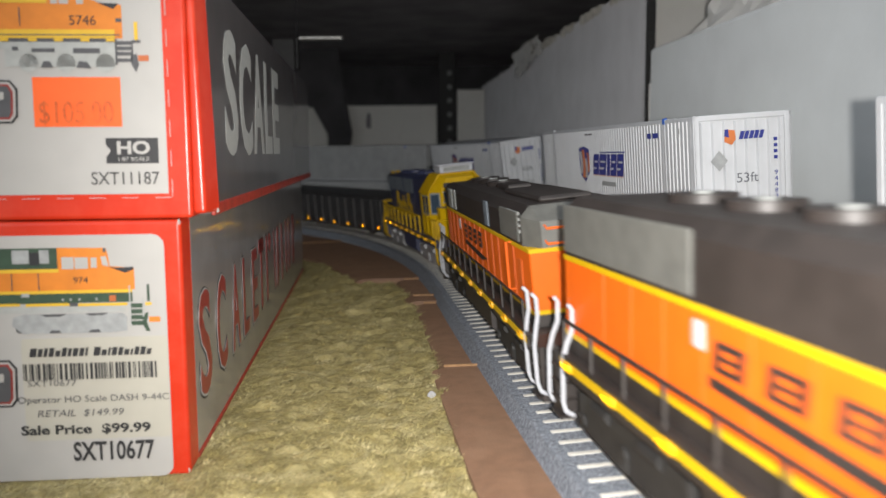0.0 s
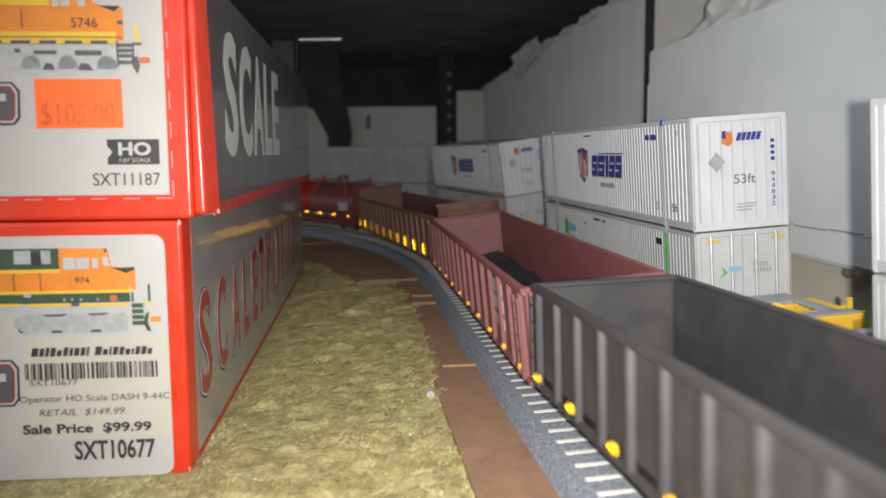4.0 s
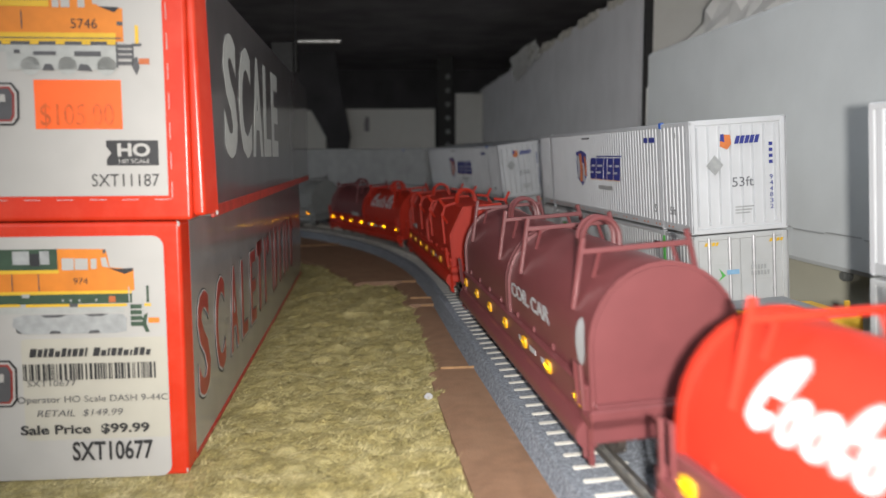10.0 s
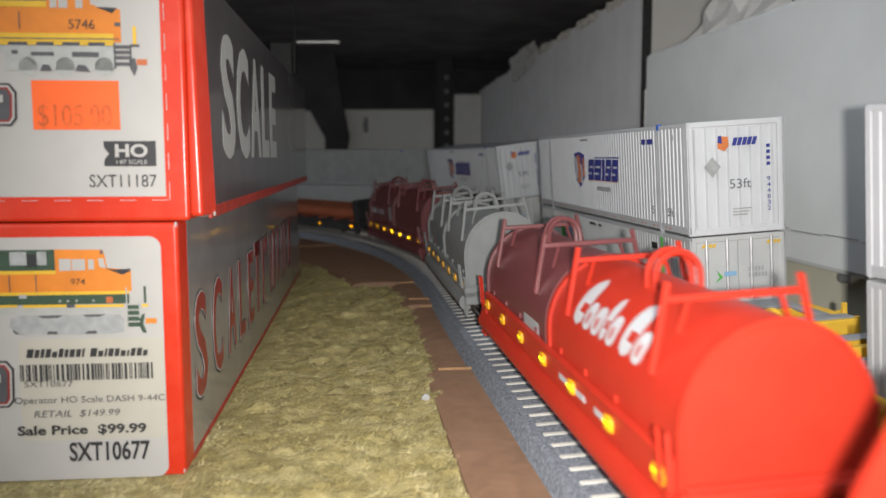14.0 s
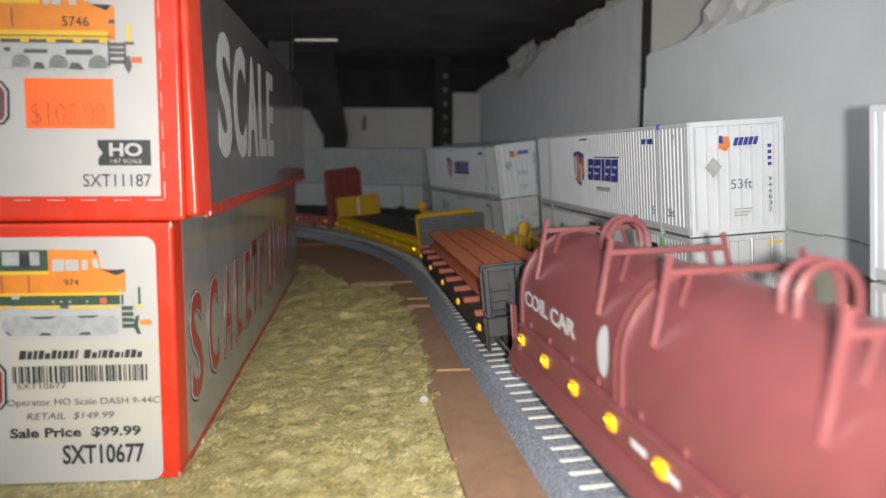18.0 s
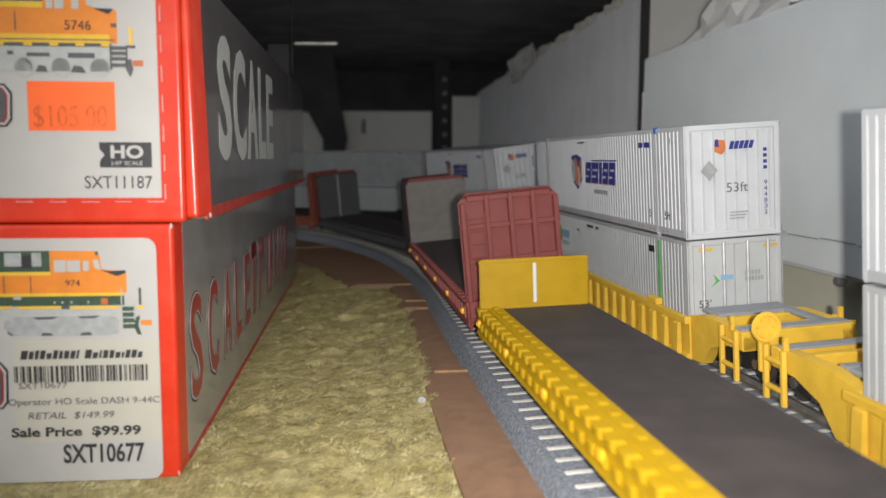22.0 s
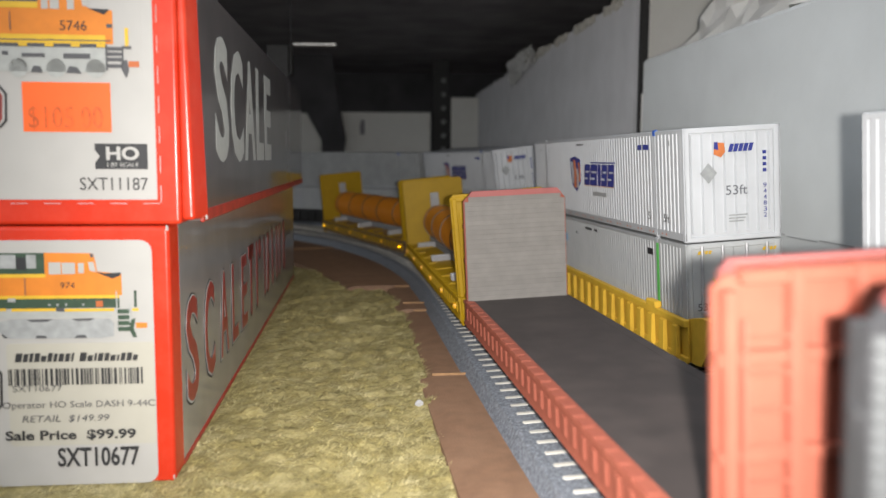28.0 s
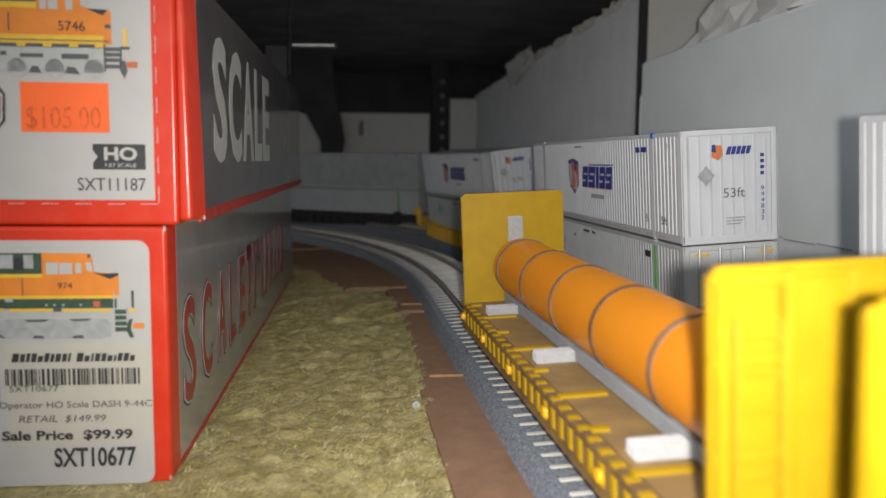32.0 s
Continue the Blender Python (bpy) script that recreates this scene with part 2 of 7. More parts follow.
M_LOCOORANGE2 = mat("loco_orange_seam", (0.55, 0.10, 0.01), 0.5, vary=0.05, scale=200)
M_LOCOYELLOW = mat("loco_yellow", (0.54, 0.335, 0.004), 0.42, vary=0.04, scale=200, spec=0.2)
M_LOCOBLUE = mat("loco_dark_blue", (0.032, 0.038, 0.088), 0.45, vary=0.12, scale=200, stain=(0.055, 0.062, 0.11), stain_amount=0.4, stain_scale=70)
M_BLUEGREY = mat("blue_grey_panel", (0.14, 0.165, 0.19), 0.5, vary=0.1, scale=200)
M_GRILLE = mat("pale_grey_grille", (0.26, 0.27, 0.26), 0.55, vary=0.15, scale=500, bump=0.4, bump_scale=1500)
M_GRILLEDARK = mat("dusty_grey_panel_and_lit_end", (0.105, 0.105, 0.095), 0.55, vary=0.15, scale=300, stain=(0.13, 0.13, 0.115), stain_amount=0.5, stain_scale=60)
M_PALEPINK = mat("faded_pink_print", (0.30, 0.20, 0.19), 0.5)
M_PALEBLUEGREY = mat("faded_blue_print", (0.16, 0.20, 0.25), 0.5)
M_RAILWHITE = mat("white_handrail", (0.44, 0.45, 0.48), 0.45, vary=0.04)
M_SILVER = mat("silver_truck_paint", (0.40, 0.40, 0.41), 0.4, metal=0.4, vary=0.15, scale=300)
M_GLASS = mat("tinted_glass", (0.045, 0.07, 0.10), 0.08, vary=0.1, scale=60, spec=0.8)
M_PLATFORM = mat("grey_platform", (0.24, 0.25, 0.26), 0.6, vary=0.1, scale=300)
M_FILM = mat("milky_plastic_film", (0.80, 0.79, 0.76), 0.3, vary=0.05, scale=60, bump=0.1, bump_scale=80)


# ---------------------------------------------------------------- mesh helpers
class Shape:
    """Collects vertices and faces of one mesh."""

    def __init__(self):
        self.v, self.f, self.m = [], [], None

    def add(self, vs, fs):
        n = len(self.v)
        if self.m is not None:
            vs = [tuple(self.m @ Vector(p)) for p in vs]
        self.v += vs
        self.f += [tuple(i + n for i in q) for q in fs]
        return self

    def box(self, x0, x1, y0, y1, z0, z1, c=0.0):
        if c <= 0:
            vs = [(x, y, z) for x in (x0, x1) for y in (y0, y1) for z in (z0, z1)]
            return self.add(vs, [(0, 1, 3, 2), (4, 6, 7, 5), (0, 4, 5, 1), (2, 3, 7, 6), (0, 2, 6, 4), (1, 5, 7, 3)])
        lo, hi = (x0, y0, z0), (x1, y1, z1)
        vs, ix = [], {}
        for sx in (0, 1):
            for sy in (0, 1):
                for sz in (0, 1):
                    s = (sx, sy, sz)
                    for a in range(3):
                        p = []
                        for k in range(3):
                            e = hi[k] if s[k] else lo[k]
                            p.append(e if k == a else e + (-c if s[k] else c))
                        ix[s, a] = len(vs)
                        vs.append(tuple(p))
        fs = []
        for a in range(3):
            b, d = (a + 1) % 3, (a + 2) % 3
            for s in (0, 1):
                def key(i, j):
                    k = [0, 0, 0]
                    k[a], k[b], k[d] = s, i, j
                    return tuple(k)
                fs.append(tuple(ix[key(i, j), a] for i, j in ((0, 0), (1, 0), (1, 1), (0, 1))))
        for a in range(3):
            b, d = (a + 1) % 3, (a + 2) % 3
            for i in (0, 1):
                for j in (0, 1):
                    k0, k1 = [0, 0, 0], [0, 0, 0]
                    k0[a], k1[a] = 0, 1
                    k0[b] = k1[b] = i
                    k0[d] = k1[d] = j
                    k0, k1 = tuple(k0), tuple(k1)
                    fs.append((ix[k0, b], ix[k1, b], ix[k1, d], ix[k0, d]))
        for s in [(i, j, k) for i in (0, 1) for j in (0, 1) for k in (0, 1)]:
            fs.append((ix[s, 0], ix[s, 1], ix[s, 2]))
        return self.add(vs, fs)

    def prism(self, pts, a, b, axis="x"):
        """A closed outline swept from a to b along an axis; outline in the other two axes."""
        n = len(pts)
        def put(u, w, t):
            return {"x": (t, u, w), "y": (u, t, w), "z": (u, w, t)}[axis]
        vs = [put(u, w, a) for u, w in pts] + [put(u, w, b) for u, w in pts]
        fs = [tuple(range(n)), tuple(range(2 * n - 1, n - 1, -1))]
        fs += [(i, (i + 1) % n, n + (i + 1) % n, n + i) for i in range(n)]
        return self.add(vs, fs)

    def shell(self, outer, inner, a, b, axis="x"):
        """An open strip with thickness swept from a to b."""
        pts = list(outer) + list(reversed(inner))
        n, k = len(pts), len(outer)
        def put(u, w, t):
            return {"x": (t, u, w), "y": (u, t, w), "z": (u, w, t)}[axis]
        vs = [put(u, w, a) for u, w in pts] + [put(u, w, b) for u, w in pts]
        fs = [(i, (i + 1) % n, n + (i + 1) % n, n + i) for i in range(n)]
        for i in range(k - 1):
            fs.append((i, i + 1, n - 2 - i, n - 1 - i))
            fs.append((n + i, n + n - 1 - i, n + n - 2 - i, n + i + 1))
        return self.add(vs, fs)

    def tube(self, pts, r, n=6, closed=False):
        pts = [Vector(p) for p in pts]
        rings, vs, fs = [], [], []
        up = None
        for i, p in enumerate(pts):
            if closed:
                d = pts[(i + 1) % len(pts)] - pts[i - 1]
            else:
                d = pts[min(i + 1, len(pts) - 1)] - pts[max(i - 1, 0)]
            d.normalize()
            if up is None:
                up = Vector((0, 0, 1)) if abs(d.z) < 0.9 else Vector((1, 0, 0))
            side = d.cross(up).normalized()
            up = side.cross(d).normalized()
            ring = []
            for k in range(n):
                a = 2 * math.pi * k / n
                ring.append(len(vs))
                vs.append(tuple(p + r * (math.cos(a) * side + math.sin(a) * up)))
            rings.append(ring)
        m = len(rings)
        for i in range(m if closed else m - 1):
            a, b = rings[i], rings[(i + 1) % m]
            for k in range(n):
                fs.append((a[k], a[(k + 1) % n], b[(k + 1) % n], b[k]))
        if not closed:
            fs.append(tuple(rings[0]))
            fs.append(tuple(reversed(rings[-1])))
        return self.add(vs, fs)

    def cyl(self, p0, p1, r, n=12):
        return self.tube([p0, p1], r, n)

    def mesh(self, name, sharp=35):
        me = bpy.data.meshes.new(name)
        me.from_pydata(self.v, [], self.f)
        bm = bmesh.new()
        bm.from_mesh(me)
        bmesh.ops.recalc_face_normals(bm, faces=bm.faces)
        for f in bm.faces:
            f.smooth = True
        bm.to_mesh(me)
        bm.free()
        me.set_sharp_from_angle(angle=radians(sharp))
        return me


def part(name, shape, material, parent=None, label="", m=None, sharp=35):
    me = shape.mesh(name, sharp) if isinstance(shape, Shape) else shape
    if not me.materials:
        me.materials.append(material)
    ob = new(name, me)
    if parent is not None:
        ob.parent = parent
    if m is not None:
        ob.matrix_basis = m
    if label:
        ob["label"] = label
    return ob


def rounded(ob, width, segments=4):
    """Soft edges that keep flat faces flat."""
    bv = ob.modifiers.new("bevel", "BEVEL")
    bv.width, bv.segments, bv.limit_method = width, segments, "ANGLE"
    ob.data.set_sharp_from_angle(angle=3.2)
    wn = ob.modifiers.new("normals", "WEIGHTED_NORMAL")
    wn.weight = 100
    return ob


def thing(name, label, category, m=None, group="", kind=""):
    ob = new(name)
    ob.empty_display_size = 0.01
    if m is not None:
        ob.matrix_basis = m
    return tagged(ob, label, category, group, kind)


def text_mesh(body, size, width=None, depth=0.00004, bold=0.0):
    """Built-in font as a thin mesh, lower left at the origin; scaled to a width where one is given."""
    cu = bpy.data.curves.new("text", "FONT")
    cu.body, cu.size, cu.extrude, cu.resolution_u, cu.offset = body, size, depth, 3, bold
    ob = bpy.data.objects.new("text", cu)
    scene.collection.objects.link(ob)
    dg = bpy.context.evaluated_depsgraph_get()
    dg.update()
    me = bpy.data.meshes.new_from_object(ob.evaluated_get(dg))
    bpy.data.objects.remove(ob)
    bpy.data.curves.remove(cu)
    me.materials.clear()
    if width and len(me.vertices):
        xs = [v.co.x for v in me.vertices]
        x0, k = min(xs), width / (max(xs) - min(xs))
        for v in me.vertices:
            v.co.x = (v.co.x - x0) * k
    return me


# ---------------------------------------------------------------- the line of the track
DS = 0.005
KNOT_S = (-0.1, 0.1, 0.2, 0.3, 0.4, 0.5, 0.6, 0.75, 0.9)
KNOT_K = (-0.569, -0.457, 0.066, -0.222, 1.164, 1.571, 1.949, 2.083, 2.083)
BANK = 0.095
TIE_TOP = 0.0075
RAIL = 0.0025


def make_line():
    """Points (x, y, heading) every DS along a closed loop, from s = -0.1."""
    s = np.arange(-0.1, 0.9 + DS / 2, DS)
    k = np.interp(s, KNOT_S, KNOT_K)
    th = np.concatenate([[0], np.cumsum((k[1:] + k[:-1]) / 2 * DS)])
    i0 = int(np.argmin(abs(s - 0.15)))
    th = th - th[i0] + 0.1253
    dx, dy = -np.sin(th), np.cos(th)
    x = np.concatenate([[0], np.cumsum((dx[1:] + dx[:-1]) / 2 * DS)])
    y = np.concatenate([[0], np.cumsum((dy[1:] + dy[:-1]) / 2 * DS)])
    x, y = x - x[i0] + 0.03716, y - y[i0] + 0.19
    X, Y, T = list(x), list(y), list(th)
    th_near = T[0]
    r1 = 0.48
    while T[-1] < th_near + math.pi:
        X.append(X[-1] - math.sin(T[-1]) * DS), Y.append(Y[-1] + math.cos(T[-1]) * DS), T.append(T[-1] + DS / r1)
    T[-1] = th_near + math.pi
    d = Vector((-math.sin(th_near), math.cos(th_near)))
    nrm = Vector((-d.y, d.x))
    gap = nrm.dot(Vector((X[-1] - X[0], Y[-1] - Y[0])))
    r2 = gap / 2
    back = 0.75
    along = d.dot(Vector((X[-1] - X[0], Y[-1] - Y[0])))
    for _ in range(int((along + back) / DS)):
        X.append(X[-1] - math.sin(T[-1]) * DS), Y.append(Y[-1] + math.cos(T[-1]) * DS), T.append(T[-1])
    end = th_near + 2 * math.pi
    while T[-1] + DS / r2 < end:
        T.append(T[-1] + DS / r2)
        a = (T[-1] + T[-2]) / 2
        X.append(X[-1] - math.sin(a) * DS), Y.append(Y[-1] + math.cos(a) * DS)
    n = int(back / DS)
    x1, y1 = X[-1], Y[-1]
    for i in range(1, n):
        w = i / n
        X.append(x1 + (X[0] - x1) * w), Y.append(y1 + (Y[0] - y1) * w), T.append(end)
    return np.array(X), np.array(Y), np.array(T)


LX, LY, LT = make_line()
LOOP = len(LX) * DS


def on_line(s):
    """x, y, heading at s along the loop."""
    u = ((s + 0.1) % LOOP) / DS
    i = int(u)
    w = u - i
    j = (i + 1) % len(LX)
    t0, t1 = LT[i], LT[j]
    if t1 < t0 - 1:
        t1 += 2 * math.pi
    return LX[i] * (1 - w) + LX[j] * w, LY[i] * (1 - w) + LY[j] * w, t0 * (1 - w) + t1 * w


def lean_at(s):
    """The track leans inwards on the curve and levels out where it runs straight past the near edge."""
    u = (s + 0.1) % LOOP - 0.1
    w = min(1.0, max(0.0, (min(u, LOOP - 0.1 - u + 0.08) - 0.08) / 0.18))
    return BANK * (0.3 + 0.7 * w * w * (3 - 2 * w))


def line_pose(s, lateral=0.0, height=0.0):
    """Pose on the banked track: x along the way of travel (towards smaller s), z up from the tops of the ties."""
    x, y, th = on_line(s)
    lean = lean_at(s)
    c, sn = math.cos(lean), math.sin(lean)
    L = lateral + 0.015
    side = -0.015 + L * c - height * sn
    z = TIE_TOP + L * sn + height * c
    m = Matrix.Rotation(th - math.pi / 2, 4, "Z") @ Matrix.Rotation(lean, 4, "X")
    m.translation = (x + math.cos(th) * side, y + math.sin(th) * side, z)
    return m


# how far the train has come by the time t
SPEED_T = (0.0, 3.3, 4.5, 5.5, 9, 13, 17, 21, 25, 28, 30, 30.3, 32)
SPEED_V = (0.155, 0.155, 0.132, 0.115, 0.1038, 0.108, 0.0935, 0.1059, 0.1064, 0.0970, 0.0980, 0.112, 0.104)
_tg = np.linspace(0, 32.5, 651)
_v = np.interp(_tg, SPEED_T, SPEED_V)
_S = np.concatenate([[0], np.cumsum((_v[1:] + _v[:-1]) / 2 * 0.05)])


def run(t):
    return float(np.interp(t, _tg, _S))


def car_pose(c0, base, t):
    """Pose of a car whose middle stood at c0 at the start, on two trucks base apart, rail top = 0."""
    s = c0 - run(t)
    a = line_pose(s - base / 2, 0, RAIL).translation
    b = line_pose(s + base / 2, 0, RAIL).translation
    x = (a - b).normalized()
    z = line_pose(s).to_3x3() @ Vector((0, 0, 1))
    y = z.cross(x).normalized()
    z = x.cross(y)
    m = Matrix((x, y, z)).transposed().to_4x4()
    m.translation = (a + b) / 2 + Vector((0, 0, 0.018 * (math.sin(BANK) - math.sin(lean_at(s)))))
    return m


# ---------------------------------------------------------------- setting
def flat_sheet(name, x0, x1, y0, y1, z, material, thick=0.02):
    s = Shape().box(x0, x1, y0, y1, z - thick, z)
    return tagged(part(name, s, material), kind="structure")


BASE = -0.0024
ground = flat_sheet("ground", -2.0, 2.0, -2.2, 2.2, BASE, M_TABLE, 0.03)
tagged(ground, "dark brown wooden layout baseboard under the track", "table")


def grass_edge(s):
    x, y, th = on_line(s)
    o = float(np.interp(s, (0.0, 0.12, 0.22, 0.29, 0.35, 0.42, 0.475, 0.55, 0.8), (0.035, 0.0335, 0.0312, 0.027, 0.0285, 0.034, 0.043, 0.055, 0.09)))
    return x - math.cos(th) * o, y - math.sin(th) * o


def grass_h(x, y):
    u, w = x * 0.8 + y * 0.6, y * 0.8 - x * 0.6
    return 0.0013 * noise.noise((u * 60, w * 95, 1.0)) + 0.0014 * noise.noise((u * 120, w * 220, 5.0)) + 0.0009 * noise.noise((x * 420, y * 380, 9.0))


def grass_z(x, y):
    """Height of the mat: pressed flat round the front of the cartons."""
    h = 0.0003 + 1.2 * grass_h(x, y)
    d = max(0.0, x + 0.058 + 0.0927 * (y - 0.178), 0.170 - y)
    return max(BASE + 0.0004, -0.0011 + (h + 0.0011) * min(1.0, d / 0.012))


def build_grass():
    step = 0.0013
    xs = np.arange(-0.30, 0.06, step)
    ys = np.arange(0.02, 0.62, step)
    edge = [grass_edge(s) for s in np.arange(-0.1, 0.8, 0.01)]
    ey = np.array([e[1] for e in edge])
    ex = np.array([e[0] for e in edge])
    top = int(np.argmax(ey))
    def right(y):
        return float(np.interp(y, ey[:top + 1], ex[:top + 1]))
    v, f, ix = [], [], {}
    for j, y in enumerate(ys):
        r = right(y) + 0.0015 * noise.noise((y * 90, 0, 0)) + 0.0012 * noise.noise((y * 400, 3, 0))
        for i, x in enumerate(xs):
            xx = min(x, r)
            if x > r + step:
                continue
            h = grass_z(xx, y)
            if x >= r - step:
                h = BASE + 0.0006
            ix[i, j] = len(v)
            v.append((xx, y, h))
    for (i, j), a in ix.items():
        if (i + 1, j) in ix and (i, j + 1) in ix and (i + 1, j + 1) in ix:
            f.append((a, ix[i + 1, j], ix[i + 1, j + 1], ix[i, j + 1]))
    me = bpy.data.meshes.new("grass_mat")
    me.from_pydata(v, [], f)
    me.polygons.foreach_set("use_smooth", [True] * len(f))
    me.materials.append(M_MAT)
    ob = new("grass_mat", me)
    tagged(ob, "lumpy olive straw-coloured fibre grass mat", "grass", kind="stuff")
    # loose fibres
    rnd = random.Random(4)
    fv, ff = [], []
    for _ in range(260000):
        y = 0.1 + (rnd.random() ** 1.6) * 0.48
        x = -0.09 + rnd.random() * 0.15 - 0.05 * (y - 0.1)
        r = right(y)
        if x > r - 0.001 or x < -0.30:
            continue
        h = grass_z(x, y)
        a = 0.75 + 1.3 * noise.noise((x * 45, y * 45, 3.0)) + rnd.gauss(0, 0.55) + (math.pi if rnd.random() < 0.5 else 0)
        ln, w = 0.0010 + rnd.random() * 0.0024, 0.00005 + rnd.random() * 0.00009
        dx, dy = math.cos(a) * ln, math.sin(a) * ln
        up = rnd.random() * 0.0012 - 0.0001
        n = len(fv)
        fv += [(x - dy / ln * w, y + dx / ln * w, h), (x + dy / ln * w, y - dx / ln * w, h), (x + dx, y + dy, h + up)]
        ff.append((n, n + 1, n + 2))
    me = bpy.data.meshes.new("grass_fibres")
    me.from_pydata(fv, [], ff)
    me.materials.append(M_GRASS)
    tagged(new("grass_fibres", me), "loose straw-coloured grass fibres on the mat", "grass", kind="stuff")


build_grass()


def grounded_ribbon(left, right, top_l, top_r, s0, s1, ds=0.01):
    """A strip whose underside lies on the ground."""
    v, f = [], []
    ss = np.arange(s0, s1 + ds / 2, ds)
    prof = [(left[0], BASE), (left[1], top_l), (right[1], top_r), (right[0], BASE)]
    for s in ss:
        x, y, th = on_line(s)
        for o, z in prof:
            v.append((x + math.cos(th) * o, y + math.sin(th) * o, z + 0.0003))
    n = 4
    for i in range(len(ss) - 1):
        for k in range(n):
            a, b = i * n + k, i * n + (k + 1) % n
            f.append((a, b, b + n, a + n))
    f.append((0, 1, 2, 3))
    e = (len(ss) - 1) * n
    f.append((e + 3, e + 2, e + 1, e))
    return Shape().add(v, f)


roadbed = tagged(part("roadbed", grounded_ribbon((-0.0222, -0.0192), (0.0235, 0.0205), 0.0068, 0.0090, -0.098, LOOP - 0.102), M_FOAM),
                 "speckled grey foam ballast roadbed under the train", "roadbed", kind="structure")

# brown hardboard strips beside the roadbed
BOARDS = ((-0.05, 0.2205, 0.0335, 0.0308, 0.0026), (0.2215, 0.337, 0.0275, 0.0265, 0.0016), (0.3375, 0.352, 0.0300, 0.0300, 0.0026), (0.3525, 0.412, 0.0290, 0.0285, 0.0016),
          (0.4125, 0.62, 0.050, 0.075, 0.0024), (0.6205, 0.85, 0.075, 0.09, 0.0024))
for b0, b1, w0, w1, top in BOARDS:
    sh = Shape()
    cut = []
    n_ = max(2, int((b1 - b0) / 0.008))
    for i in range(n_ + 1):
        s_ = b0 + (b1 - b0) * i / n_
        w = w0 + (w1 - w0) * i / n_
        x, y, th = on_line(s_)
        cut.append([(x - math.cos(th) * o, y - math.sin(th) * o, z) for o, z in ((w + 0.004, BASE + 0.0003), (w + 0.004, top - 0.0012), (w, top), (0.019, top), (0.019, BASE + 0.0003))])
    faces = [(5 * i + k, 5 * i + (k + 1) % 5, 5 * i + 5 + (k + 1) % 5, 5 * i + 5 + k) for i in range(n_) for k in range(5)]
    sh.add([p for c_ in cut for p in c_], faces + [(0, 1, 2, 3, 4), tuple(5 * n_ + k for k in (4, 3, 2, 1, 0))])
    ob = part("board_strip", sh, M_BOARD)
    x, y, th = on_line(b1)
    e = Matrix.Rotation(th, 4, "Z")
    e.translation = (x, y, 0)
    part("cut_end", Shape().box(-w1 - 0.0002, -0.0195, -0.0001, 0.0006, 0.0004, top + 0.0007, 0.0002), M_BOARD_EDGE, ob, "pale raw cut end", m=e)
    tagged(ob, "brown hardboard strip along the roadbed with a pale cut end", "board", group="hardboard strips", kind="structure")


def build_track(name, pose_at, s0, s1, label, near=(0.0, 0.75)):
    track = thing(name, label, "railway track", kind="structure")
    tie = Shape().box(-0.0010, 0.0010, -0.0168, 0.0168, -0.0030, 0.0, 0.0003).mesh("tie")
    tie.materials.append(M_TIE)
    rest = Shape()
    s = s0
    while s < s1:
        m = pose_at(s)
        if near[0] <= s <= near[1]:
            part("tie", tie, M_TIE, track, m=m)
        else:
            rest.m = m
            rest.box(-0.0011, 0.0011, -0.0168, 0.0168, -0.0030, 0.0)
        s += 0.0070
    if rest.v:
        tagged(part("ties", rest, M_TIE, track), kind="stuff")
    for side in (-1, 1):
        v, f = [], []
        prof = [(-0.0011, 0), (-0.0011, 0.0004), (-0.0003, 0.0007), (-0.0003, 0.0017), (-0.00055, 0.0019), (-0.00055, 0.0025), (0.00055, 0.0025), (0.00055, 0.0019), (0.0003, 0.0017), (0.0003, 0.0007), (0.0011, 0.0004), (0.0011, 0)]
        ss = np.arange(s0, s1, 0.012)
        for s in ss:
            m = pose_at(s)
            for o, h in prof:
                v.append(tuple(m @ Vector((0, side * 0.0088 + o, h))))
        n = len(prof)
        for i in range(len(ss) - 1):
            for k in range(n):
                a, b = i * n + k, i * n + (k + 1) % n
                f.append((a, b, b + n, a + n))
        part("rail", Shape().add(v, f), M_RAIL, track, "nickel silver rail")
    return track


# second track, under the standing stack train
OUT = [(0.118, 0.0), (0.1085, 0.10), (0.089, 0.25), (0.0775, 0.35), (0.066, 0.45), (0.0525, 0.54), (0.030, 0.63), (0.001, 0.715), (-0.040, 0.79), (-0.10, 0.865), (-0.19, 0.93), (-0.30, 0.96), (-0.42, 0.965)]


def outer_samples():
    pts = [Vector((0.205, -0.75)), Vector((0.15, -0.25))] + [Vector(p) for p in OUT]
    res = []
    for i in range(len(pts) - 1):
        p0, p1, p2, p3 = pts[max(0, i - 1)], pts[i], pts[i + 1], pts[min(len(pts) - 1, i + 2)]
        for k in range(40):
            t = k / 40
            res.append(0.5 * ((2 * p1) + (p2 - p0) * t + (2 * p0 - 5 * p1 + 4 * p2 - p3) * t * t + (3 * p1 - p0 - 3 * p2 + p3) * t ** 3))
    return res


_O = outer_samples()
_OL = np.concatenate([[0], np.cumsum([(_O[i + 1] - _O[i]).length for i in range(len(_O) - 1)])])
_OX, _OY = np.array([p.x for p in _O]), np.array([p.y for p in _O])


